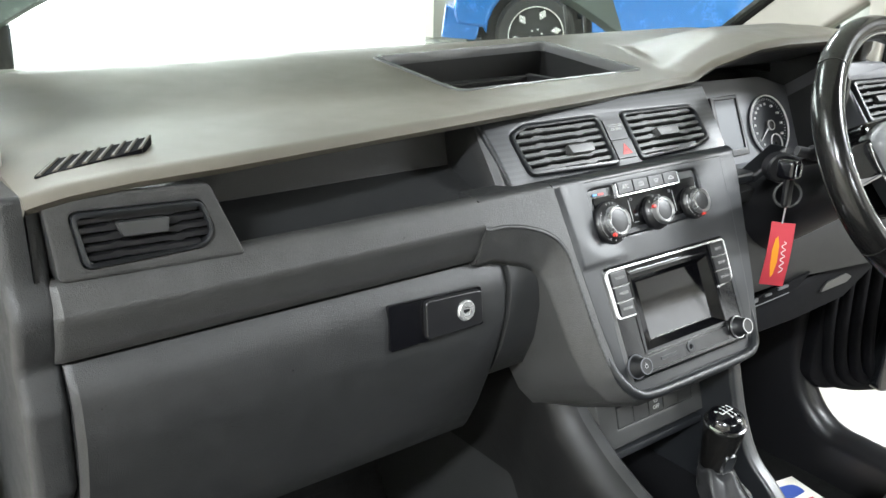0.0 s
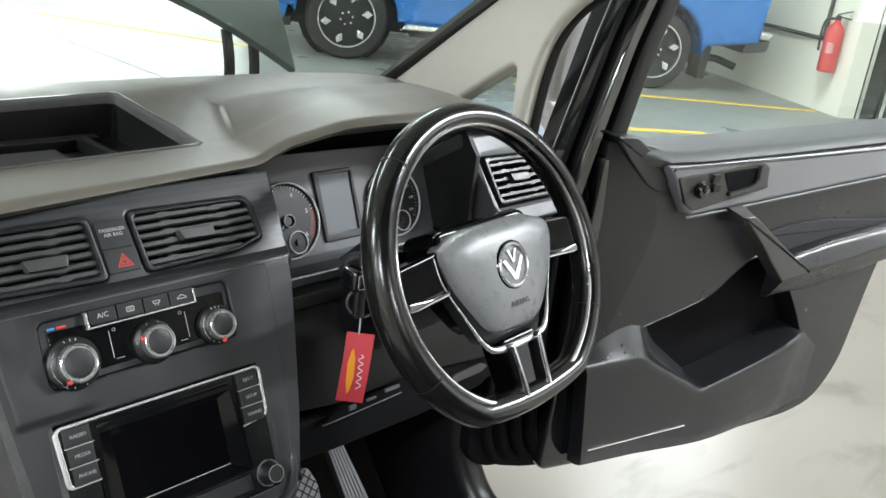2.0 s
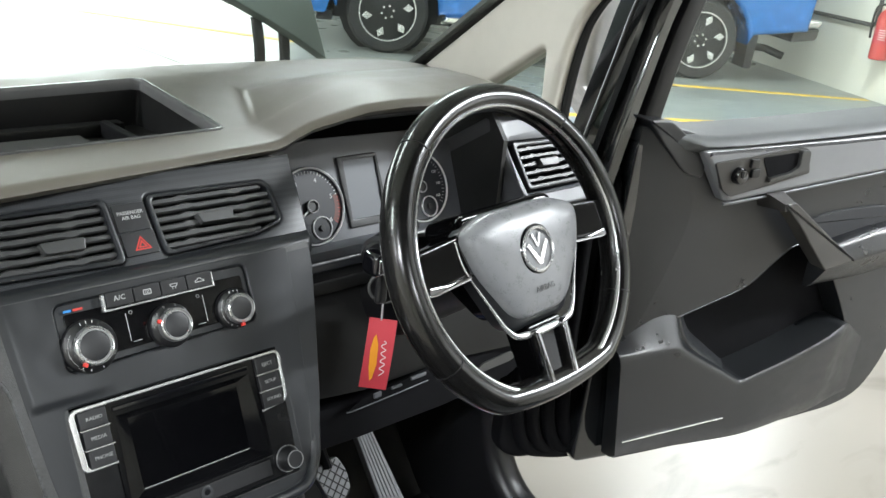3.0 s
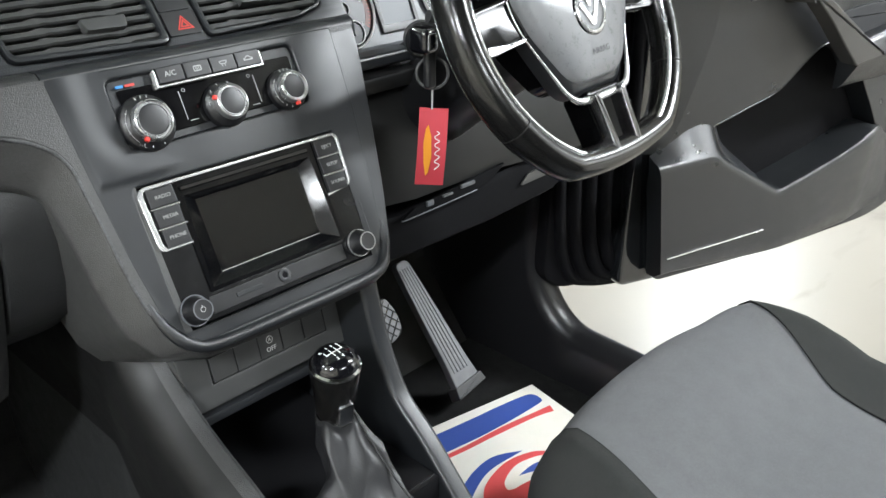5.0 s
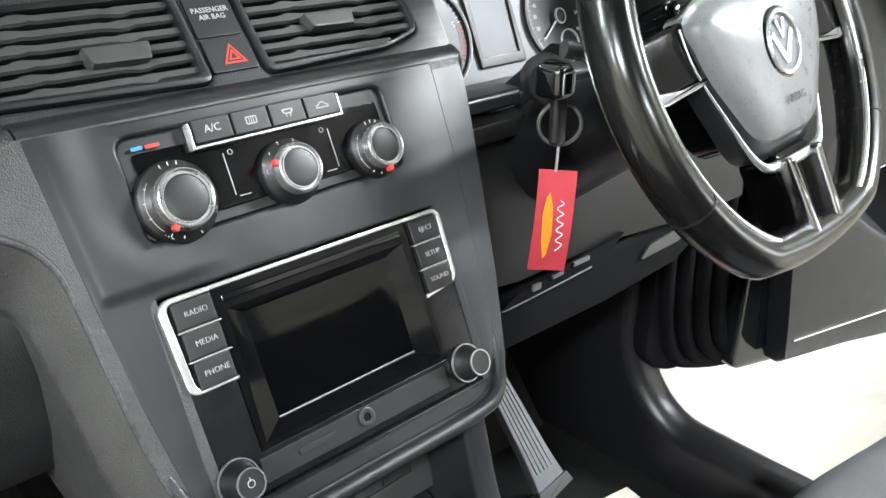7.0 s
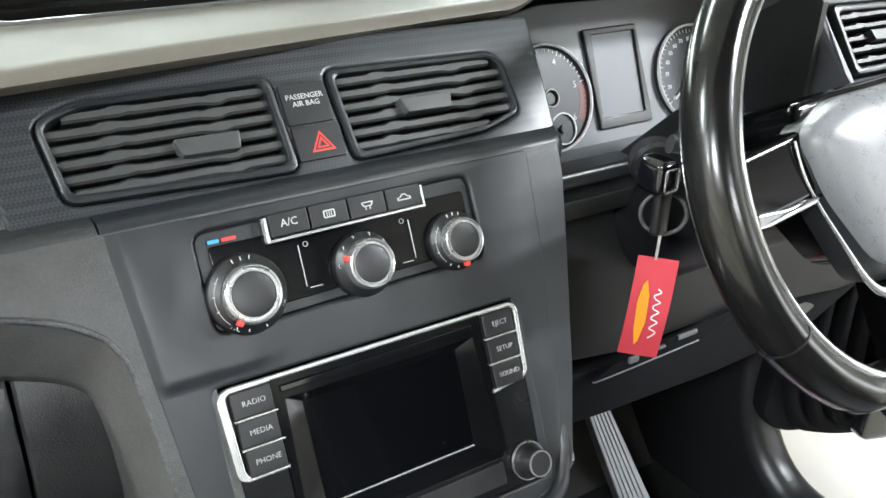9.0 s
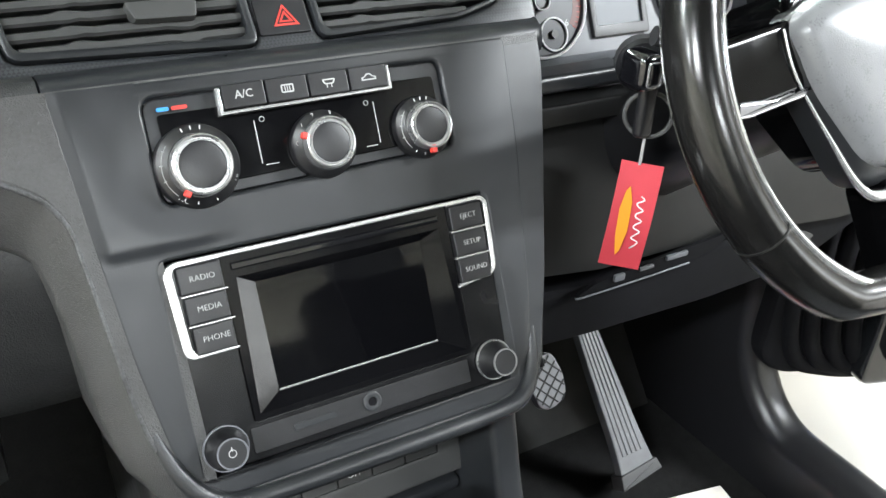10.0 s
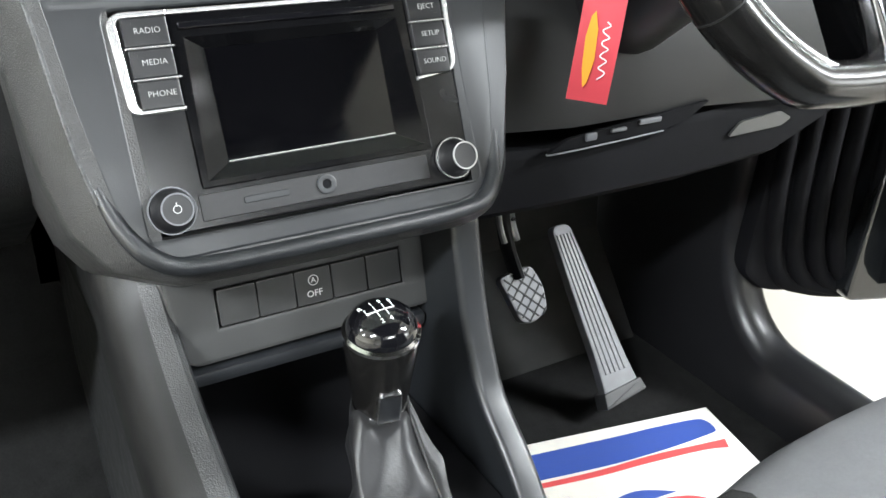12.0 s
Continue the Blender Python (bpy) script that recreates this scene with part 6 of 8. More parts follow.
    loft(b, [[(u * k, v * k, w) for u, v in pad] for k, w in ((1.0, -0.006), (1.0, 0.008), (0.97, 0.0145), (0.80, 0.021), (0.5, 0.022))], m=PADM)
    part("cover_border", b, M_PANEL, ob, "dark border round the airbag cover", 50)
    pad = rounded([(-0.097, 0.050), (-0.055, 0.066), (0.055, 0.066), (0.097, 0.050), (0.088, 0.008), (0.044, -0.060), (-0.044, -0.060), (-0.088, 0.008)], [0.015, 0.02, 0.02, 0.015, 0.02, 0.022, 0.022, 0.02], 5)
    b = bm_new()
    rings = []
    for k, w in ((1.0, 0.004), (1.0, 0.015), (0.975, 0.0225), (0.90, 0.0285), (0.70, 0.0325), (0.40, 0.0345), (0.12, 0.035)):
        rings.append([(u * k, v * k, w) for u, v in pad])
    loft(b, rings, m=PADM)
    bag = part("airbag_cover", b, M_AIRBAG, ob, "grained grey airbag cover", 50)
    lettering("AIRBAG", 0.0092, PADM @ Matrix.Translation((0.0, -0.030, 0.0354)) @ Matrix.Rotation(radians(-6), 4, "X"), M_BLACK, bag)
    # silver V trim under the cover
    vtrim = smooth_path([(-0.1005, 0.046, 0.012), (-0.0965, 0.014, 0.014), (-0.0745, -0.032, 0.017), (-0.0560, -0.066, 0.020), (-0.034, -0.0765, 0.0225), (0.034, -0.0765, 0.0225), (0.0560, -0.066, 0.020), (0.0745, -0.032, 0.017), (0.0965, 0.014, 0.014), (0.1005, 0.046, 0.012)], 5)
    b = bm_new()
    nv = len(vtrim)
    tube(b, vtrim, [0.0011 + 0.0041 * bump01(2.2 * min(i, nv - 1 - i) / nv - 0.25) for i in range(nv)], 8, m=PADM)
    part("v_trim", b, M_SILVER, ob, "silver trim under the airbag cover", 60)
    # badge, as plain chrome shapes
    gm = PADM @ Matrix.Translation((0, 0.014, 0.0335))
    b = bm_new()
    lathe(b, [(0.0285, -0.004), (0.0285, 0.001), (0.0265, 0.002), (0.024, -0.0015), (0.0004, -0.002)], gm, 40)
    badge = part("badge", b, M_GLOSS, ob, "round badge with plain chrome shapes")
    b = bm_new()
    ring_lathe(b, [(0.0225, -0.001), (0.0260, -0.001), (0.0260, 0.0035), (0.0243, 0.0045), (0.0225, 0.0035)], gm, 40)
    part("badge_ring", b, M_SILVER, badge, "chrome ring")
    b = bm_new()
    prism(b, [(-0.0085, 0.0175), (-0.0045, 0.0185), (0.0, 0.0075), (0.0045, 0.0185), (0.0085, 0.0175), (0.0018, 0.0025), (-0.0018, 0.0025)], -0.001, 0.003, gm, bev=0.0008)
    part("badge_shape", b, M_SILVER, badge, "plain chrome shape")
    b = bm_new()
    prism(b, [(-0.0185, 0.0065), (-0.0140, 0.0095), (0.0, -0.0095), (0.0140, 0.0095), (0.0185, 0.0065), (0.0030, -0.0175), (-0.0030, -0.0175)], -0.001, 0.003, gm, bev=0.0008)
    part("badge_shape", b, M_SILVER, badge, "plain chrome shape")
    # side spokes with glossy key fields and silver lower blades
    for s in (-1, 1):
        b = bm_new()
        prism(b, rounded([(s * 0.080, 0.036), (s * 0.164, 0.028), (s * 0.165, -0.018), (s * 0.086, -0.012)][::s], 0.008), -0.018, 0.006, WM, bev=0.005)
        spoke = part("side_spoke", b, M_SPOKE, ob, "piano black spoke")
        b = bm_new()
        prism(b, rounded([(s * 0.084, -0.0100), (s * 0.120, -0.0120), (s * 0.152, -0.0090), (s * 0.155, -0.0190), (s * 0.144, -0.0200), (s * 0.120, -0.0180), (s * 0.092, -0.0160)][::s], 0.003), -0.010, 0.008, WM, bev=0.002)
        part("spoke_blade", b, M_BRIGHT, ob, "silver blade under the spoke")
        b = bm_new()
        prism(b, rounded([(s * 0.0195, -0.092), (s * 0.0300, -0.090), (s * 0.0275, -0.122), (s * 0.0260, -0.162), (s * 0.0150, -0.162), (s * 0.0165, -0.140)][::s], 0.004), 0.004, 0.0185, WM, bev=0.004)
        part("lower_spoke", b, M_BRIGHT, ob, "silver lower spoke")
    b = bm_new()
    prism(b, rounded([(-0.032, -0.085), (0.032, -0.085), (0.026, -0.156), (-0.026, -0.156)], 0.008), -0.025, 0.0085, WM, bev=0.005)
    part("lower_spoke_core", b, M_SPOKE, ob, "black core of the lower spoke")
    b = bm_new()
    prism(b, rounded([(-0.026, -0.150), (0.026, -0.150), (0.040, -0.161), (-0.040, -0.161)], 0.004), -0.004, 0.0175, WM, bev=0.004)
    part("lower_spoke_foot", b, M_BRIGHT, ob, "silver foot of the lower spoke")
    for s in (-1, 1):
        b = bm_new()
        tube(b, smooth_path([WM @ Vector(p) for p in ((s * 0.04, 0.03, -0.075), (s * 0.10, 0.040, -0.072), (s * 0.135, 0.048, -0.068))]), [0.011] * 7 + [0.007] * 6, 10, flat=0.6)
        part("stalk", b, M_BLACK, ob, "black column stalk")


steering_wheel()


def ignition_key():
    c = Vector((0.232, -0.004, 0.074))
    ob = thing("ignition_key", c, "black ignition key with a red card tag", "key")
    b = bm_new()
    lathe(b, [(0.021, -0.01), (0.021, 0.012), (0.018, 0.016), (0.0004, 0.016)], frame_of(c + Vector((0.035, 0.035, -0.01)), (0, 0, 1), (0.6, -0.5, 0), (-0.55, -0.7, 0.1)), 24)
    part("lock_barrel", b, M_BLACK, ob)
    b = bm_new()
    box(b, c, (0.022, 0.028, 0.028), Matrix.Identity(4), bev=0.007, seg=3)
    head = part("key_head", b, M_GLOSS, ob, "black key head")
    b = bm_new()
    prism(b, rect(-0.007, -0.009, 0.007, 0.009, 0.003, 3), 0.0, 0.0012, frame_of(c + Vector((0, -0.0138, 0)), (1, 0, 0), (0, 0, 1), (0, -1, 0)), holes=(rect(-0.0060, -0.0080, 0.0060, 0.0080, 0.002, 3)[::-1],))
    part("key_frame", b, M_SILVER, head, "thin silver frame on the key")
    b = bm_new()
    box(b, (0.2500, 0.004, 0.040), (0.015, 0.010, 0.046), Matrix.Identity(4), bev=0.0045, seg=3)
    part("key_fob", b, M_BLACK, ob, "black fob under the key")
    b = bm_new()
    ring = Vector((0.258, 0.008, 0.032))
    ring_lathe(b, [(0.0175 + 0.0018 * math.cos(t), 0.0018 * math.sin(t)) for t in [2 * math.pi * k / 8 for k in range(8)]], frame_of(ring, (0.72, -0.7, 0), (0, 0, 1), (-0.7, -0.72, 0)), 28)
    part("key_ring", b, M_RUBBER, ob, "dull grey key ring", 60)
    b = bm_new()
    tube(b, [(0.258, 0.008, 0.014), (0.2598, 0.010, -0.004), (0.2605, 0.011, -0.010)], 0.0012, 6)
    part("tie", b, M_GREYPRINT, ob)
    tm = frame_of((0.2605, 0.011, -0.053), (0.80, -0.60, 0.0), (0.05, 0.04, 1.0), (-0.60, -0.80, 0.06))
    b = bm_new()
    rings = []
    for k in range(9):
        v = 0.045 - 0.090 * k / 8
        bow = 0.004 * math.sin(k / 8 * math.pi)
        sk = -0.006 * k / 8 + 0.002
        rings.append([(-0.0165 + sk, v, bow), (0.0165 + sk, v - 0.003, bow + 0.001), (0.0165 + sk, v - 0.003, bow + 0.0022), (-0.0165 + sk, v, bow + 0.0012)])
    loft(b, rings, m=tm)
    tag = part("tag", b, M_REDTAG, ob, "red card tag with yellow and white print", 60)
    b = bm_new()
    prism(b, [(-0.008, 0.022), (-0.005, 0.026), (-0.002, 0.012), (-0.002, -0.012), (-0.006, -0.030), (-0.009, -0.034), (-0.011, -0.018), (-0.011, 0.006)], 0.0066, 0.0070, tm)
    part("print", b, M_YELLOW, tag, "yellow printed shape")
    b = bm_new()
    tube(b, smooth_path([tm @ Vector((0.0045 + 0.0032 * math.sin(k * 2.0), 0.018 - 0.0030 * k, 0.0068)) for k in range(16)], 3), 0.0006, 5)
    part("print", b, M_WHITE, tag, "white printed squiggle")


ignition_key()


# ---- centre console, gear lever ----
def centre_console():
    ob = thing("centre_console", (0, -0.2, -0.64), "charcoal centre console with a deep black tray", "centre console")
    m = frame_of((0, 0, 0), (0, 1, 0), (0, 0, 1), (1, 0, 0))
    # flanks: the top edge falls from the stack towards the seats
    right = [(0.20, -0.13), (-0.036, -0.130), (-0.062, -0.222), (-0.088, -0.275), (-0.125, -0.302), (-0.205, -0.386), (-0.27, -0.42), (-0.80, -0.44), (-0.80, -0.66), (0.30, -0.66), (0.30, -0.13)]
    b = bm_new()
    prism(b, rounded(right, [0, 0.01, 0.02, 0.03, 0.02, 0.04, 0.03, 0, 0, 0, 0]), 0.098, 0.122, m, bev=0.006, seg=3, bev_back=True)
    part("flank", b, M_PANEL, ob, "charcoal console flank with a worn edge", 40)
    left = [(0.20, -0.13), (0.050, -0.130), (0.020, -0.184), (-0.031, -0.222), (-0.073, -0.243), (-0.130, -0.266), (-0.27, -0.40), (-0.80, -0.44), (-0.80, -0.66), (0.47, -0.66), (0.47, -0.13)]
    left = rounded(left, [0, 0.01, 0.02, 0.03, 0.02, 0.04, 0.04, 0, 0, 0, 0])
    b = bm_new()
    rings = []
    for x, k in ((-0.089, 0.010), (-0.092, 0.002), (-0.096, 0.0), (-0.108, 0.004), (-0.120, 0.011), (-0.129, 0.022), (-0.133, 0.036), (-0.133, 0.065), (-0.128, 0.11), (-0.112, 0.20)):
        rings.append([(x, y + (0.4 * k if y < 0.19 else 0), max(-0.66, z - k) if z > -0.6 else z) for y, z in left])
    loft(b, rings)
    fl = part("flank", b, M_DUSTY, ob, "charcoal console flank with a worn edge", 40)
    # shade on the flank's outer side is painted by a darker second material
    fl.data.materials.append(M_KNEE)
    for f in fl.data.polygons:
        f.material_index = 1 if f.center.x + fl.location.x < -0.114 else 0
    b = bm_new()
    box(b, (0.003, 0.010, -0.345), (0.186, 0.32, 0.02))
    part("tray", b, M_BLACK, ob, "deep black storage tray")
    b = bm_new()
    prism(b, [(-0.215, -0.398), (-0.146, -0.398), (-0.146, -0.337), (-0.156, -0.337), (-0.156, -0.378), (-0.215, -0.378)], -0.090, 0.096, m)
    part("lever_base", b, M_BLACK, ob, "black step under the gear lever")
    b = bm_new()
    box(b, (0.003, 0.155, -0.28), (0.186, 0.02, 0.15))
    part("tray_back", b, M_BLACK, ob)
    b = bm_new()
    box(b, (0.003, -0.5375, -0.442), (0.186, 0.645, 0.02))
    box(b, (0.003, -0.213, -0.415), (0.186, 0.010, 0.070))
    part("rear_tray", b, M_BLACK, ob, "black rear part of the console")
    b = bm_new()
    box(b, (0.0, 0.175, -0.525), (0.205, 0.63, 0.33), Matrix.Identity(4), bev=0.01)
    part("tunnel", b, M_CARPET, ob, "dark carpeted tunnel under the console")
    b = bm_new()
    box(b, (0.003, 0.012, -0.247), (0.188, 0.05, 0.012), Matrix.Identity(4), bev=0.004)
    part("tray_edge", b, M_PANEL, ob, "charcoal edge above the tray")


centre_console()


def gear_lever():
    top = Vector((0.010, -0.104, -0.172))
    ax = Vector((-0.06, -0.15, 1.0)).normalized()
    ex = Vector((1, 0, 0.06)).normalized()
    ey = ax.cross(ex)
    m = frame_of(top, ex, ey, ax)
    ob = thing("gear_lever", (0.0, -0.16, -0.33), "gear lever with a glossy black knob and leather gaiter", "gear lever")
    b = bm_new()
    lathe(b, [(0.0178, -0.072), (0.0192, -0.060), (0.0216, -0.040), (0.0236, -0.024), (0.0245, -0.014), (0.0242, -0.010), (0.0004, -0.010)], m, 36)
    kn = part("knob", b, M_LEATHER, ob, "black gear knob", 50)
    b = bm_new()
    lathe(b, [(0.0228, -0.010), (0.0224, -0.005), (0.0200, 0.0005), (0.0150, 0.0045), (0.008, 0.0066), (0.0004, 0.0072)], m, 36)
    part("cap", b, M_GLOSS, kn, "glossy black cap with a white shift pattern", 60)
    b = bm_new()
    ring_lathe(b, [(0.0225, -0.0115), (0.0250, -0.0115), (0.0250, -0.0090), (0.0228, -0.0078)], m, 36)
    part("ring", b, M_CHROME, kn, "chrome ring round the cap")
    b = bm_new()
    ring_lathe(b, [(0.0165, -0.0740), (0.0185, -0.0740), (0.0185, -0.0715), (0.0165, -0.0715)], m, 36)
    part("ring", b, M_CHROME, kn, "chrome ring under the knob")
    b = bm_new()
    face = m @ Matrix.Rotation(radians(-11), 4, "Z") @ Matrix.Rotation(radians(90), 4, "X")
    prism(b, rounded([(-0.0082, -0.071), (0.0082, -0.071), (0.0082, -0.046), (-0.0060, -0.046), (-0.0082, -0.049)], 0.002, 2), 0.0150, 0.0222, face, bev=0.0006, holes=(rect(-0.0070, -0.0698, 0.0070, -0.0472)[::-1],))
    part("badge_frame", b, M_CHROME, kn, "small chrome frame")
    b = bm_new()
    prism(b, rect(-0.0071, -0.0699, 0.0071, -0.0471), 0.0150, 0.0212, face)
    part("badge_plate", b, M_PANEL, kn, "dark plate in the chrome frame")
    # shift pattern
    def dome(r):
        prof = ((0.0, 0.0072), (0.008, 0.0066), (0.015, 0.0045), (0.020, 0.0005))
        for (r0, h0), (r1, h1) in zip(prof, prof[1:]):
            if r <= r1:
                return lerp(h0, h1, (r - r0) / (r1 - r0))
        return 0.0
    for u0, v0, u1, v1 in ((-0.010, 0, 0.008, 0), (-0.010, 0, -0.010, 0.005), (-0.004, -0.005, -0.004, 0.005), (0.002, -0.005, 0.002, 0.005), (0.008, 0, 0.008, 0.005)):
        b = bm_new()
        mu, mv = (u0 + u1) / 2, (v0 + v1) / 2
        box(b, (mu, mv, dome(math.hypot(mu, mv)) - 0.0003), (abs(u1 - u0) + 0.0005, abs(v1 - v0) + 0.0005, 0.0012), m)
        part("pattern_line", b, M_WHITE, kn)
    for s, u, v in (("R", -0.0115, 0.0082), ("1", -0.004, 0.0085), ("3", 0.002, 0.0085), ("5", 0.0085, 0.0082), ("2", -0.004, -0.0085), ("4", 0.002, -0.0085)):
        lettering(s, 0.0046, m @ Matrix.Translation((u, v, dome(math.hypot(u, v)))) @ Matrix.Rotation(-v * 28, 4, "X") @ Matrix.Rotation(u * 28, 4, "Y"), M_WHITE, kn, depth=0.0004)
    # gaiter with folds
    b = bm_new()
    neck = m @ Vector((0, 0, -0.073))
    foot = Vector((0.0, -0.185, -0.372))
    rings = []
    nseg = 80
    rnd = random.Random(4)
    ph = [rnd.uniform(0, 6.28) for _ in range(4)]
    for k in range(29):
        t = k / 28
        c = neck.lerp(foot, t)
        r = lerp(0.0190, 0.056, bump01(t) * 0.3 + t ** 0.75 * 0.7)
        z = lerp(0.0, 1.0, t)
        ring = []
        for i in range(nseg):
            a = 2 * math.pi * i / nseg
            sq = 1 + 0.16 * t * math.cos(4 * a + 3.14)
            env = math.sin(t * math.pi) ** 0.6 * bump01(t / 0.16)
            fold = 1 + env * (0.13 * math.sin(3 * a + ph[0] + 7 * t) + 0.30 * (0.5 - abs(math.sin(7.5 * t + 1.5 * math.sin(a + ph[2])))) + 0.12 * (0.5 - abs(math.sin(2 * a - 6 * t + ph[1]))) + 0.04 * math.sin(7 * a + 11 * t + ph[3]))
            rr = r * sq * fold
            ring.append((c.x + rr * math.cos(a), c.y + rr * math.sin(a) * 1.05, c.z + 0.25 * rr * math.sin(a) * (1 - t) + 0.005 * math.sin(4 * a + 6 * t)))
        rings.append(ring)
    loft(b, rings)
    part("gaiter", b, M_BOOT, ob, "creased black leather gaiter", 80)
    b = bm_new()
    tube(b, smooth_path([neck + Vector((0.014, -0.012, 0)), neck.lerp(foot, 0.35) + Vector((0.020, -0.022, 0.004)), neck.lerp(foot, 0.7) + Vector((0.030, -0.045, 0.004)), foot + Vector((0.04, -0.062, 0))]), 0.0012, 6)
    part("stitched_seam", b, M_SEAL, ob)


gear_lever()


# ---- pedals, mat, seat ----
def accelerator():
    top, bot = Vector((0.515, 0.335, -0.405)), Vector((0.540, 0.192, -0.606))
    ev = (top - bot).normalized()
    eu = Vector((1, 0, 0.02)).normalized()
    m = frame_of(bot, eu, ev, eu.cross(ev))
    L = (top - bot).length
    ob = thing("accelerator_pedal", bot, "long ribbed grey accelerator pedal", "pedal")
    b = bm_new()
    prism(b, rounded([(-0.030, 0.0), (0.034, 0.0), (0.028, 0.05), (0.024, 0.14), (0.018, L), (-0.014, L), (-0.021, 0.14), (-0.024, 0.05)], [0.004, 0.004, 0.02, 0.05, 0.012, 0.012, 0.05, 0.02]), -0.014, 0.0, m, bev=0.004)
    pl_ = part("pad", b, M_PEDAL, ob)
    for k in range(5):
        f = (k - 2) / 2
        b = bm_new()
        prism(b, [(0.002 + f * 0.0165 - 0.0026, 0.03), (0.002 + f * 0.0165 + 0.0026, 0.03), (0.002 + f * 0.0115 + 0.0018, L - 0.014), (0.002 + f * 0.0115 - 0.0018, L - 0.014)], -0.001, 0.0014, m, bev=0.0006, seg=1)
        part("rib", b, M_PEDAL, pl_)
    b = bm_new()
    prism(b, rounded([(-0.036, -0.016), (0.040, -0.006), (0.036, 0.012), (-0.032, 0.006)], 0.003), -0.022, 0.003, m, bev=0.003)
    part("foot", b, M_RUBBER, ob)


def brake():
    c = Vector((0.424, 0.282, -0.466))
    ev = Vector((0, 0.50, 0.866))
    m = frame_of(c, (1, 0, 0), ev, Vector((1, 0, 0)).cross(ev))
    ob = thing("brake_pedal", c, "brake pedal with a diamond-patterned rubber pad", "pedal")
    b = bm_new()
    outline = rounded([(-0.034, 0.030), (-0.014, -0.036), (0.006, -0.040), (0.032, -0.028), (0.034, 0.004), (0.022, 0.037)], 0.010)
    prism(b, outline, -0.012, 0.0, m, bev=0.004)
    pd = part("pad", b, M_PEDAL, ob, "pale grey worn rubber pad")

    def span(q, d):
        """Where a line across the pad enters and leaves its outline."""
        hit = []
        for (xa, ya), (xb, yb) in zip(outline, outline[1:] + outline[:1]):
            na, nb = (xa - q.x) * d.y - (ya - q.y) * d.x, (xb - q.x) * d.y - (yb - q.y) * d.x
            if na * nb < 0:
                f = na / (na - nb)
                hit.append((lerp(xa, xb, f) - q.x) * d.x + (lerp(ya, yb, f) - q.y) * d.y)
        return (min(hit), max(hit)) if len(hit) > 1 else (0, 0)
    for s in (1, -1):
        for k in range(-3, 4):
            d = Vector((1, s)).normalized()
            q = Vector((-d.y, d.x)) * k * 0.0125
            t0, t1 = span(q, d)
            if t1 - t0 < 0.014:
                continue
            mid = q + d * (t0 + t1) / 2
            b = bm_new()
            box(b, (0, 0, 0.0002), (t1 - t0 - 0.008, 0.0018, 0.0016), m @ Matrix.Translation((mid.x, mid.y, 0)) @ Matrix.Rotation(math.atan2(d.y, d.x), 4, "Z"))
            part("groove", b, M_SEAL, pd)
    b = bm_new()
    tube(b, smooth_path([c + Vector((-0.004, 0.012, 0.02)), c + Vector((-0.012, 0.035, 0.07)), c + Vector((-0.022, 0.045, 0.15)), c + Vector((-0.03, 0.06, 0.24))]), 0.012, 10, flat=0.5)
    part("arm", b, M_BLACK, ob, "black pedal arm")
    for dx in (-0.011, 0.009):
        b = bm_new()
        tube(b, smooth_path([c + Vector((dx - 0.012, 0.022, 0.072)), c + Vector((dx - 0.016, 0.030, 0.095)), c + Vector((dx - 0.018, 0.034, 0.120))]), 0.0042, 8)
        part("prong", b, M_STEEL, ob, "bare steel prong of the pedal arm")


accelerator()
brake()


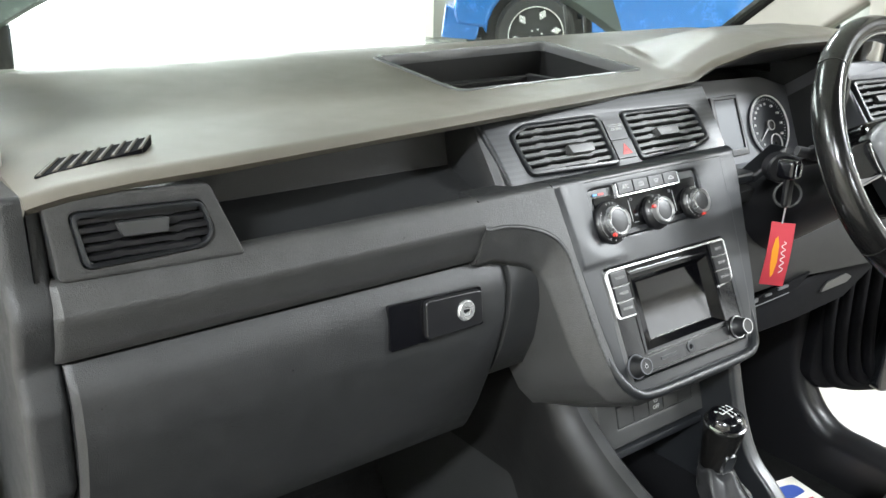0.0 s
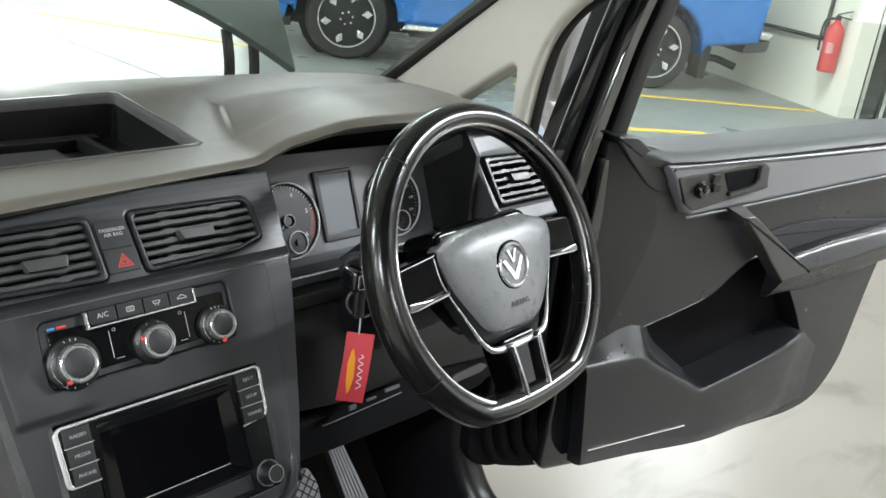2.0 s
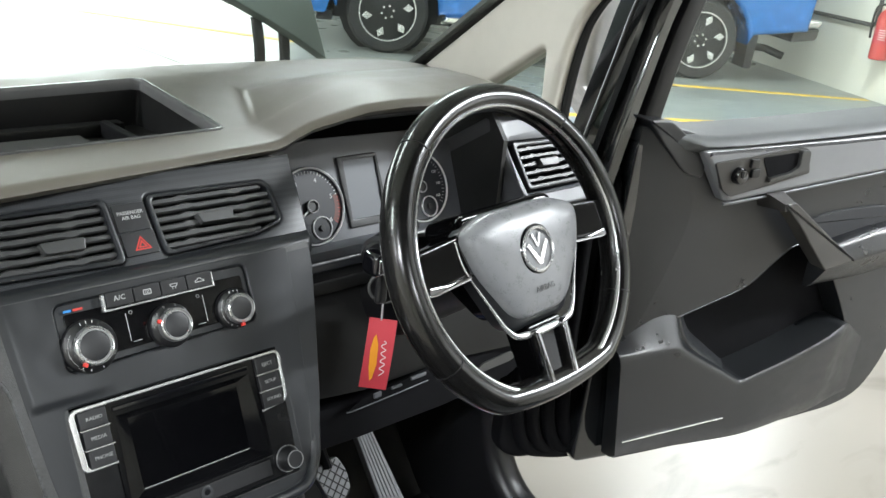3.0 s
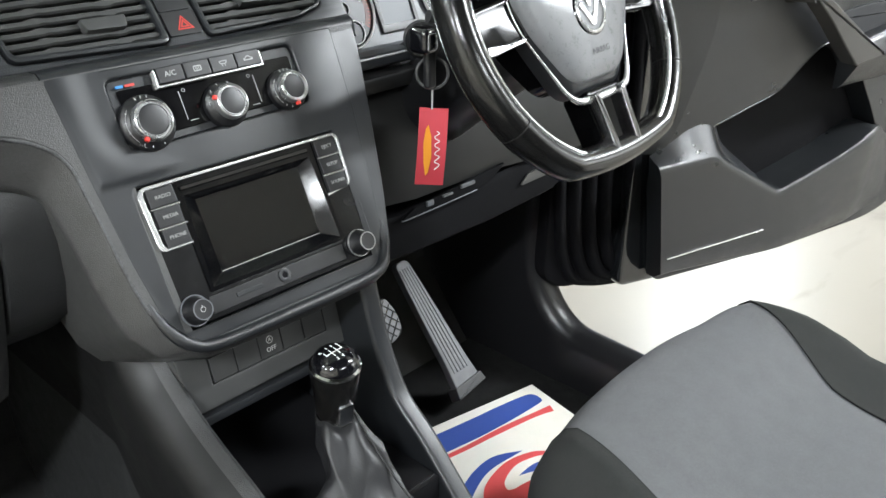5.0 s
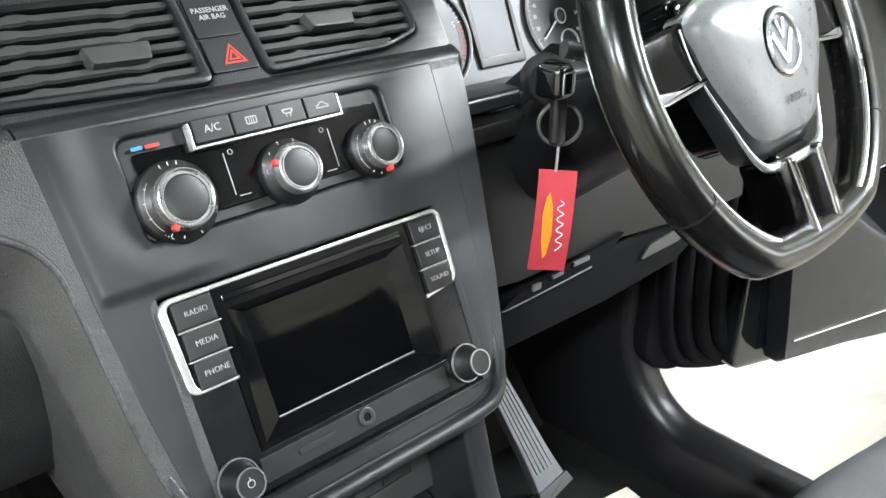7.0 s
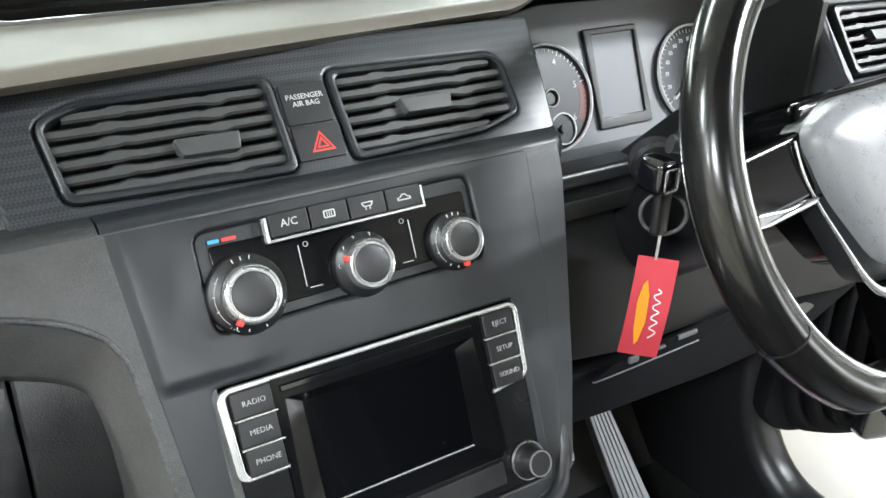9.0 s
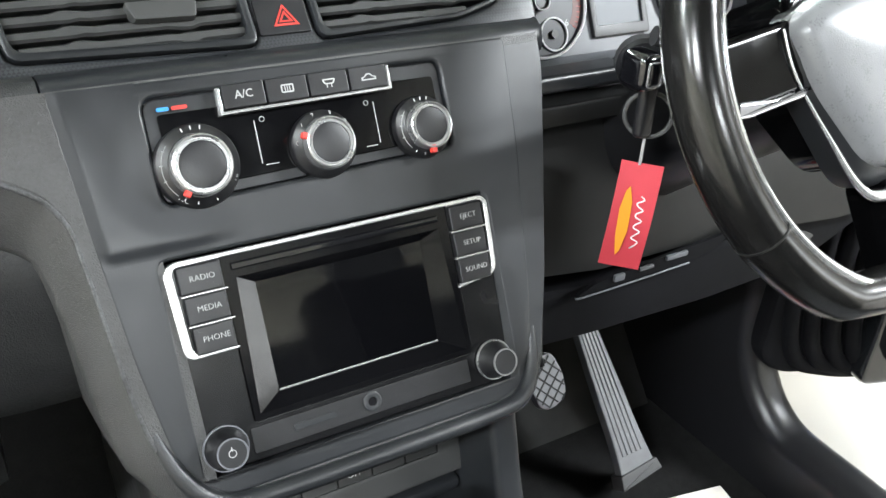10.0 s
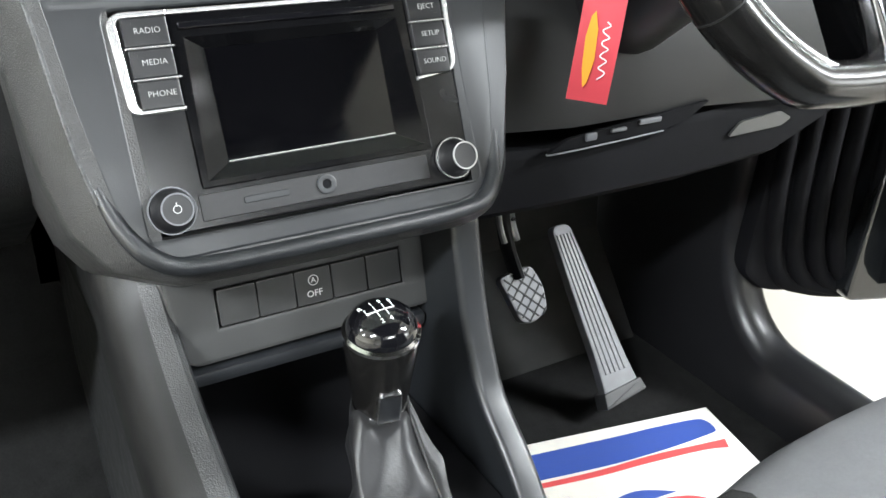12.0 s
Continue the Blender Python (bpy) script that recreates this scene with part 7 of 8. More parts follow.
def paper_mat():
    o = Vector((0.657, 0.142, -0.640))
    ed = Vector((-0.980, 0.198, 0.0)).normalized()
    nr = Vector((-0.198, -0.980, 0)).normalized()
    m = frame_of(o, ed, nr, (0, 0, 1))
    if m.determinant() < 0:
        m = frame_of(o, ed, nr, (0, 0, -1))
    up = 1 if m.col[2][2] > 0 else -1
    ob = thing("paper_floor_mat", (0.45, -0.05, -0.648), "white paper floor mat with blue and red swooshes", "floor mat")
    b = bm_new()
    prism(b, rect(0.0, 0.0, 0.36, 0.50), -0.006 * up, 0.0, m, bev=0.001)
    part("sheet", b, M_PAPER, ob)

    def ribbon(a, c, mat, name, lift=0.0008):
        top, low = smooth_path([(u, v, 0) for u, v in a], 6), smooth_path([(u, v, 0) for u, v in c], 6)
        bb = bm_new()
        prism(bb, [(p.x, p.y) for p in top] + [(p.x, p.y) for p in low[::-1]], 0.0, lift * up, m)
        part("printed_band", bb, mat, ob, name)
    blue, red = "blue printed swoosh", "red printed swoosh"
    ribbon([(0.016, 0.042), (0.019, 0.028), (0.034, 0.020), (0.10, 0.019), (0.16, 0.021), (0.285, 0.022), (0.36, 0.024)], [(0.017, 0.046), (0.020, 0.050), (0.040, 0.054), (0.10, 0.062), (0.186, 0.068), (0.296, 0.068), (0.36, 0.066)], M_BLUEPRINT, blue)
    ribbon([(0.017, 0.068), (0.06, 0.068), (0.13, 0.068), (0.225, 0.074), (0.36, 0.073)], [(0.022, 0.084), (0.06, 0.079), (0.15, 0.080), (0.224, 0.083), (0.36, 0.080)], M_REDPRINT, red)
    ribbon([(0.137, 0.136), (0.186, 0.121), (0.238, 0.134), (0.29, 0.165)], [(0.137, 0.136), (0.204, 0.143), (0.246, 0.161), (0.30, 0.20)], M_BLUEPRINT, blue)
    ribbon([(0.095, 0.167), (0.127, 0.147), (0.18, 0.144), (0.237, 0.168), (0.263, 0.203), (0.248, 0.23), (0.209, 0.244), (0.159, 0.245), (0.10, 0.25)],
           [(0.099, 0.171), (0.129, 0.159), (0.169, 0.158), (0.205, 0.176), (0.216, 0.194), (0.206, 0.200), (0.19, 0.199), (0.151, 0.20), (0.10, 0.21)], M_REDPRINT, red)
    ribbon([(0.18, 0.18), (0.142, 0.172), (0.106, 0.181), (0.06, 0.20)], [(0.18, 0.18), (0.147, 0.187), (0.121, 0.198), (0.07, 0.22)], M_BLUEPRINT, blue)
    ribbon([(0.29, 0.230), (0.24, 0.255), (0.17, 0.270)], [(0.29, 0.245), (0.24, 0.275), (0.17, 0.30)], M_BLUEPRINT, blue)


paper_mat()


def driver_seat():
    ob = thing("driver_seat", (0.43, -0.4, -0.60), "grey cloth driver's seat with charcoal bolsters", "seat")
    cx, hw = 0.438, 0.268

    def surf(s, t):
        """Cushion skin: s across (-1..1), t from the front edge back (0..1)."""
        x = cx + hw * s * (0.90 + 0.10 * bump01(t * 2.5))
        y = -0.140 - 0.055 * abs(s) ** 2.5 * (1 - t) - 0.50 * t
        z = -0.346 + 0.016 * bump01((abs(s) - 0.55) / 0.35) + 0.022 * math.sin(min(1, t * 2.2) * math.pi) - 0.045 * t
        z -= 0.075 * max(0.0, (0.12 - t) / 0.12) ** 2
        z -= 0.090 * max(0.0, (abs(s) - 0.86) / 0.14) ** 2.2
        return x, y, z
    ns, nt = 40, 26
    b = bm_new()
    i0, i1 = 6, ns - 7

    def across(i, t):
        """Columns that follow the two slanting seams."""
        sl, sr = lerp(-0.74, -0.82, min(1, t / 0.45)), lerp(0.90, 0.52, bump01(t / 0.6))
        if i <= i0:
            return lerp(-1, sl, i / i0)
        return lerp(sl, sr, (i - i0) / (i1 - i0)) if i <= i1 else lerp(sr, 1, (i - i1) / (ns - i1))
    g = [[b.verts.new(surf(across(i, j / nt), j / nt)) for i in range(ns + 1)] for j in range(nt + 1)]
    for j in range(nt):
        for i in range(ns):
            if i0 <= i < i1:
                continue
            b.faces.new((g[j][i], g[j][i + 1], g[j + 1][i + 1], g[j + 1][i]))
    # sides and front drop
    edge = [g[j][0] for j in range(nt, -1, -1)] + [g[0][i] for i in range(1, ns + 1)] + [g[j][ns] for j in range(1, nt + 1)]
    drop = []
    for v in edge:
        d = Vector((v.co.x - cx, v.co.y + 0.40, 0)) * 0.006
        drop.append([b.verts.new((v.co.x + d.x, v.co.y + d.y, v.co.z - 0.03)), b.verts.new((v.co.x + d.x * 0.4, v.co.y + d.y * 0.4 - 0.004, v.co.z - 0.085)), b.verts.new((v.co.x - d.x * 2, v.co.y - d.y * 2, -0.545))])
    for k in range(len(edge) - 1):
        for a, c, a2, c2 in ((edge[k], edge[k + 1], drop[k][0], drop[k + 1][0]), (drop[k][0], drop[k + 1][0], drop[k][1], drop[k + 1][1]), (drop[k][1], drop[k + 1][1], drop[k][2], drop[k + 1][2])):
            b.faces.new((a, c, c2, a2))
    part("bolster", b, M_FABRIC2, ob, "charcoal cloth bolsters", 80)
    b = bm_new()
    g = [[b.verts.new(Vector(surf(across(i, j / nt), j / nt)) + Vector((0, 0, 0.004 * math.sin(math.pi * min(1, max(0, (i - i0) / (i1 - i0)))) ** 0.4 - 0.003))) for i in range(i0, i1 + 1)] for j in range(nt + 1)]
    for j in range(nt):
        for i in range(i1 - i0):
            b.faces.new((g[j][i], g[j][i + 1], g[j + 1][i + 1], g[j + 1][i]))
    part("cushion_panel", b, M_FABRIC, ob, "lighter grey cloth cushion panel", 80)
    for i in (i0, i1):
        b = bm_new()
        tube(b, [Vector(surf(across(i, j / nt), j / nt)) + Vector((0, 0, -0.0003)) for j in range(nt + 1)], 0.0010, 6)
        part("seam", b, M_FABRIC2, ob)
    b = bm_new()
    box(b, (cx, -0.42, -0.575), (0.40, 0.42, 0.10), Matrix.Identity(4), bev=0.01)
    part("seat_base", b, M_BLACK, ob, "black seat base")
    b = bm_new()
    rings = []
    for k in range(9):
        t = k / 8
        z = -0.40 + 0.62 * t
        y = -0.66 - 0.16 * t
        w = lerp(0.25, 0.20, t)
        rings.append([(cx + w * c, y + d, z) for c, d in ((-1, 0.03), (-0.8, 0.075), (-0.55, 0.045), (0.55, 0.045), (0.8, 0.075), (1, 0.03), (0.95, -0.06), (-0.95, -0.06))])
    loft(b, rings)
    part("backrest", b, M_FABRIC2, ob, "charcoal cloth backrest", 60)
    # adjuster loop beside the cushion
    b = bm_new()
    tube(b, smooth_path([(0.290, -0.050, -0.640), (0.303, -0.058, -0.592), (0.320, -0.076, -0.576), (0.336, -0.096, -0.592), (0.340, -0.102, -0.640)]), 0.006, 8)
    part("adjuster_bar", b, M_BLACK, ob, "black seat adjuster loop")


driver_seat()


# ---- the driver's open door ----
DU = Vector((0.9595, -0.2817, 0))
DN = Vector((-0.2817, -0.9595, 0))
DM = frame_of((0.926, 0.05, 0.0), DU, (0, 0, 1), DN)     # u towards the latch, v height, w into the cabin


def open_door():
    ob = thing("driver_door", DM @ Vector((0, -0.5, 0)), "driver's door standing open, charcoal trim and dark paint", "door")
    outer = [(-0.030, -0.470), (-0.015, -0.492), (0.33, -0.503), (0.60, -0.492), (0.68, -0.468), (0.735, -0.385), (0.765, -0.17), (0.80, -0.02), (0.82, 0.150), (0.36, 0.135), (0.08, 0.130), (-0.010, 0.150), (-0.032, 0.131), (-0.002, 0.095), (0.034, 0.045), (0.046, 0.005), (0.034, -0.060), (-0.015, -0.185), (-0.048, -0.235), (-0.056, -0.290)]
    pocket = rounded([(0.080, -0.206), (0.110, -0.262), (0.245, -0.360), (0.400, -0.325), (0.510, -0.300), (0.566, -0.290), (0.530, -0.235), (0.470, -0.155), (0.410, -0.088), (0.345, -0.086), (0.300, -0.115), (0.243, -0.163)], [0.006, 0.03, 0.02, 0.04, 0.03, 0.01, 0.03, 0.02, 0.03, 0.02, 0.03, 0.05], 4)
    # metal shell
    b = bm_new()
    prism(b, rounded([(-0.10, -0.49), (0.33, -0.515), (0.60, -0.504), (0.69, -0.480), (0.747, -0.39), (0.777, -0.17), (0.812, -0.02), (0.832, 0.145), (0.36, 0.130), (-0.08, 0.130)], 0.02), -0.105, -0.012, DM, bev=0.008,
          holes=([(lerp(u, 0.34, -0.04), lerp(v, -0.25, -0.04)) for u, v in pocket][::-1],))
    part("shell", b, M_PAINT, ob, "dark grey painted door shell")
    b = bm_new()
    prism(b, rounded(outer, [0.01, 0.01, 0.05, 0.05, 0.05, 0.06, 0.05, 0.03, 0.02, 0.05, 0.05, 0.01, 0.005, 0.03, 0.03, 0.03, 0.06, 0.05, 0.02, 0.02]), -0.012, 0.0, DM, bev=0.004, holes=(pocket[::-1],))
    panel = part("lower_trim", b, M_DASH, ob, "charcoal plastic door trim")
    # the deep pocket: a rolled lip, then walls painted near-black for shade
    cu, cv = 0.46, -0.24

    def drawn_in(k, w):
        return [(lerp(u, cu, k), lerp(v, cv, k * 0.8), w) for u, v in pocket]
    b = bm_new()
    loft(b, [drawn_in(-0.02, -0.002), drawn_in(0.0, 0.0006), drawn_in(0.012, -0.001), drawn_in(0.035, -0.008), drawn_in(0.080, -0.026), drawn_in(0.12, -0.044)], caps=False, m=DM)
    part("pocket_lip", b, M_DASH, panel, "rounded lip of the door pocket", 70)
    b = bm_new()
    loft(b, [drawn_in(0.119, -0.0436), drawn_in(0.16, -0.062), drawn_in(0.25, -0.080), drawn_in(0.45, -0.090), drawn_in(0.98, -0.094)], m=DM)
    part("pocket_back", b, M_DEEP, panel, "inside of the door pocket, painted near-black for shade", 60)
    # outer wall of the pocket: a crest that climbs to the hinge end and ramps back into the trim there
    crest = [(-0.074, -0.247, 0.034, -0.066, -0.236, -0.002), (-0.030, -0.2465, 0.034, -0.030, -0.222, -0.001), (0.020, -0.246, 0.034, 0.012, -0.203, 0.0), (0.050, -0.2455, 0.034, 0.048, -0.196, 0.0008),
             (0.070, -0.251, 0.034, 0.078, -0.204, -0.002), (0.092, -0.265, 0.034, 0.096, -0.226, -0.03), (0.130, -0.287, 0.034, 0.138, -0.268, -0.06), (0.220, -0.338, 0.034, 0.228, -0.330, -0.085),
             (0.246, -0.350, 0.034, 0.250, -0.340, -0.085), (0.278, -0.345, 0.034, 0.278, -0.338, -0.085), (0.400, -0.314, 0.034, 0.400, -0.308, -0.085), (0.490, -0.282, 0.034, 0.490, -0.278, -0.080),
             (0.520, -0.272, 0.030, 0.525, -0.270, -0.070), (0.548, -0.276, 0.020, 0.556, -0.276, -0.030), (0.585, -0.300, 0.008, 0.590, -0.292, -0.003), (0.630, -0.330, 0.001, 0.635, -0.322, -0.005)]
    tops = smooth_path([c[:3] for c in crest], 4)
    backs = smooth_path([c[3:] for c in crest], 4)
    rings = []
    for p, q in zip(tops, backs):
        k = min(1.0, p.z / 0.034)
        flat = bump01((0.56 - p.x) / 0.30)
        uf = p.x + 0.032 * max(0.0, min(1.0, (0.03 - p.x) / 0.104))
        vb = -0.470 - 0.020 * bump01((p.x + 0.05) / 0.35) + 0.030 * bump01((p.x - 0.50) / 0.14)
        mid = (lerp(q.x, p.x, 0.55), lerp(q.y, p.y, 0.62), lerp(q.z, p.z, 0.60))
        rings.append([tuple(q), mid, (p.x, p.y + 0.0035, p.z - 0.0030 * k), (p.x, p.y, p.z), (p.x, p.y - 0.004, p.z + 0.0022 * k), (lerp(p.x, uf, 0.10), p.y - 0.014, p.z + 0.0035 * k),
                      (lerp(p.x, uf, 0.7), lerp(p.y, vb, 0.72), (p.z + 0.0050 * k) * (0.6 + 0.4 * flat)), (uf, vb + 0.014, (p.z + 0.001 * k) * (0.25 + 0.75 * flat)), (uf, vb + 0.003, p.z * 0.6 * flat), (uf, vb, -0.003)])
    b = bm_new()
    loft(b, rings, m=DM)
    part("pocket_front", b, M_DASH, panel, "charcoal outer wall of the door pocket", 50)
    # the trim turns back towards the hinges along a curved crease
    b = bm_new()
    line = smooth_path([(-0.040, 0.150, 0), (-0.028, 0.131, 0), (0.002, 0.095, 0), (0.038, 0.045, 0), (0.050, 0.005, 0), (0.038, -0.060, 0), (-0.011, -0.185, 0), (-0.046, -0.235, 0)], 4)
    loft(b, [[(p.x + 0.005, p.y, -0.008), (p.x + 0.005, p.y, 0.0010), (lerp(p.x, -0.065, 0.10), p.y, -0.0005), (lerp(p.x, -0.070, 0.5), p.y, -0.005), (-0.075, p.y, -0.014), (-0.075, p.y, -0.050)] for p in line], m=DM)
    part("front_return", b, M_DASH, panel, "charcoal return of the trim at the hinge end", 50)
    # upper band, belt shoulder, switch plate, handles
    b = bm_new()
    prism(b, rounded([(0.035, 0.116), (0.108, 0.020), (0.35, 0.044), (0.83, 0.092), (0.83, 0.150), (0.36, 0.128)], 0.012), -0.002, 0.024, DM, bev=0.010, seg=4)
    band = part("upper_band", b, M_BAND, ob, "satin grey band across the door trim", 50)
    b = bm_new()
    rings = []
    for u, z, w in ((-0.030, 0.150, -0.008), (0.0, 0.142, 0.008), (0.042, 0.134, 0.022), (0.12, 0.135, 0.026), (0.36, 0.146, 0.026), (0.83, 0.172, 0.026)):
        rings.append([(u, z - 0.03, 0.0), (u, z - 0.012, w), (u, z - 0.004, w - 0.004), (u, z + 0.004, w - 0.02), (u, z + 0.012, -0.055), (u, z - 0.03, -0.055)])
    loft(b, rings, m=DM)
    part("belt_shoulder", b, M_SHOULDER, ob, "grey soft shoulder under the window", 40)
    b = bm_new()
    prism(b, rounded([(-0.078, 0.165), (-0.028, 0.163), (0.0108, 0.138), (0.045, 0.115), (0.064, 0.094), (0.062, 0.060), (0.020, 0.070), (-0.040, 0.125)], [0.004, 0.008, 0.02, 0.02, 0.01, 0.01, 0.02, 0.01], 3), -0.050, 0.0045, DM, bev=0.004, seg=3)
    part("corner_trim", b, M_DASH, ob, "charcoal corner trim below the window frame", 40)
    b = bm_new()
    prism(b, rounded([(0.062, 0.095), (0.090, 0.046), (0.112, 0.032), (0.299, 0.067), (0.284, 0.112), (0.266, 0.117)], 0.006), 0.018, 0.0275, DM, bev=0.002)
    sw = part("switch_plate", b, M_PULL, ob, "grey plate with mirror and window switches")
    # flat near-black plate, painting in the shade of the handle's recess
    b = bm_new()
    prism(b, rounded([(0.170, 0.101), (0.193, 0.064), (0.259, 0.076), (0.256, 0.108)], 0.006), 0.0276, 0.0290, DM)
    part("handle_recess", b, M_DEEP, sw, "near-black plate for the shade behind the release handle")
    b = bm_new()
    prism(b, rounded([(0.190, 0.056), (0.285, 0.073), (0.280, 0.112), (0.256, 0.112), (0.258, 0.082), (0.240, 0.073), (0.190, 0.064)], 0.006), 0.028, 0.036, DM, bev=0.003)
    part("release_handle", b, M_VENT, sw, "dark grey door release handle")
    b = bm_new()
    lathe(b, [(0.015, 0.0), (0.015, 0.008), (0.012, 0.014), (0.0004, 0.015)], DM @ Matrix.Translation((0.118, 0.072, 0.026)), 24)
    kn = part("mirror_knob", b, M_GLOSS, sw, "round mirror adjuster")
    b = bm_new()
    box(b, (0.116, 0.077, 0.0415), (0.004, 0.012, 0.006), DM, bev=0.001)
    part("pointer", b, M_VENT, kn)
    for v in (0.074, 0.092):
        b = bm_new()
        box(b, (0.156 - (v - 0.074) * 0.3, v, 0.030), (0.020, 0.016, 0.008), DM, bev=0.003)
        part("window_switch", b, M_BLACK, sw)
    b = bm_new()
    tube(b, smooth_path([(0.108, 0.017, 0.018), (0.15, 0.021, 0.020), (0.35, 0.041, 0.020), (0.60, 0.066, 0.020), (0.83, 0.089, 0.020)]), 0.0030, 8, m=DM)
    part("bright_line", b, M_DOORBAND, ob, "pale line under the band", 60)
    # pull handle and armrest
    b = bm_new()
    prism(b, rounded([(0.222, 0.021), (0.251, 0.023), (0.401, -0.074), (0.456, -0.108), (0.376, -0.121), (0.332, -0.080), (0.282, -0.030)], [0.003, 0.006, 0.012, 0.002, 0.002, 0.02, 0.02], 4), 0.020, 0.055, DM, bev=0.0035, seg=3)
    loft(b, [[(0.200, 0.034, -0.002), (0.244, 0.036, -0.002), (0.250, 0.004, -0.002), (0.215, 0.002, -0.002)],
             [(0.206, 0.032, 0.030), (0.244, 0.034, 0.030), (0.256, 0.006, 0.026), (0.226, 0.004, 0.026)],
             [(0.224, 0.020, 0.052), (0.250, 0.022, 0.052), (0.262, 0.008, 0.046), (0.236, 0.004, 0.046)]], m=DM)
    part("pull_handle", b, M_PULL, ob, "satin grey diagonal pull handle", 40)
    b = bm_new()
    rings = []
    for u, l, r, k in ((0.396, -0.096, -0.1175, -0.166), (0.43, -0.082, -0.1135, -0.163), (0.53, -0.064, -0.1030, -0.158), (0.62, -0.054, -0.0900, -0.147), (0.70, -0.045, -0.0770, -0.133), (0.80, -0.036, -0.0620, -0.115)):
        rings.append([(u, l + 0.004, -0.002), (u, l + 0.004, 0.020), (u, l + 0.001, 0.030), (u, l - 0.006, 0.036), (u, r + 0.006, 0.0445), (u, r, 0.046), (u, r - 0.005, 0.0445),
                      (u, lerp(r, k, 0.6), 0.030), (u, k, 0.018), (u, k - 0.010, 0.008), (u, k - 0.014, -0.002)])
    loft(b, rings, m=DM)
    part("armrest", b, M_DASH, ob, "charcoal armrest", 40)
    b = bm_new()
    prism(b, rounded([(0.345, -0.042), (0.369, -0.032), (0.431, -0.022), (0.533, -0.018), (0.70, -0.029), (0.79, -0.034), (0.79, -0.045), (0.70, -0.055), (0.53, -0.075), (0.45, -0.095)], 0.004), -0.002, 0.006, DM, bev=0.003)
    part("cloth_inset", b, M_CLOTH, ob, "dark inset above the armrest")
    b = bm_new()
    tube(b, smooth_path([(0.440, -0.080, 0.028), (0.53, -0.062, 0.028), (0.62, -0.052, 0.028), (0.70, -0.043, 0.028), (0.80, -0.034, 0.028)]), 0.0022, 8, m=DM)
    part("inset_edge", b, M_DOORBAND, ob, "pale edge of the armrest", 60)
    b = bm_new()
    tube(b, [(-0.035, -0.4255, 0.0385), (0.212, -0.4225, 0.0395)], 0.0020, 6, m=DM)
    part("bright_line", b, M_SILVER, ob, "thin bright line low on the trim", 60)
    # window frame, glass, mirror triangle
    # front leg of the window frame: folded glossy flanges, then satin trim, following the slope of the pillar
    left = smooth_path([(-0.180, 0.02, 0), (-0.158, 0.113, 0), (-0.120, 0.251, 0), (-0.092, 0.351, 0), (-0.035, 0.49, 0), (0.10, 0.66, 0), (0.27, 0.745, 0), (0.83, 0.77, 0)], 4)
    right = smooth_path([(-0.045, 0.02, 0), (-0.028, 0.113, 0), (0.000, 0.251, 0), (0.026, 0.340, 0), (0.075, 0.45, 0), (0.19, 0.60, 0), (0.31, 0.675, 0), (0.83, 0.715, 0)], 4)
    for name, prof, mat, label in (("frame_flange", [(0.0, -0.095), (0.0, -0.050), (0.04, -0.036), (0.12, -0.033), (0.17, -0.042), (0.20, -0.056), (0.27, -0.056), (0.31, -0.036), (0.38, -0.026), (0.50, -0.024), (0.57, -0.032), (0.60, -0.048), (0.66, -0.052), (0.66, -0.095)], M_PAINT, "glossy black folded frame flange"),
                                   ("frame_trim", [(0.64, -0.095), (0.64, -0.046), (0.68, -0.030), (0.76, -0.024), (0.90, -0.024), (0.97, -0.032), (1.0, -0.050), (1.0, -0.095)], M_BLACK, "satin black frame trim")):
        b = bm_new()
        loft(b, [[(lerp(p.x, q.x, k), lerp(p.y, q.y, k), w) for k, w in prof] for p, q in zip(left, right)], m=DM)
        part(name, b, mat, ob, label, 40)
    b = bm_new()
    tube(b, [(p.x + 0.003, p.y, -0.055) for p in left], 0.006, 8, m=DM)
    part("frame_seal", b, M_SEAL, ob, "black rubber seal on the frame's edge", 60)
    b = bm_new()
    prism(b, [(-0.03, 0.14), (0.82, 0.165), (0.82, 0.725), (0.30, 0.69), (0.17, 0.60), (0.05, 0.43), (0.0, 0.28)], -0.062, -0.058, DM)
    g = part("window_glass", b, M_GLASS, ob, "clear raised window glass")
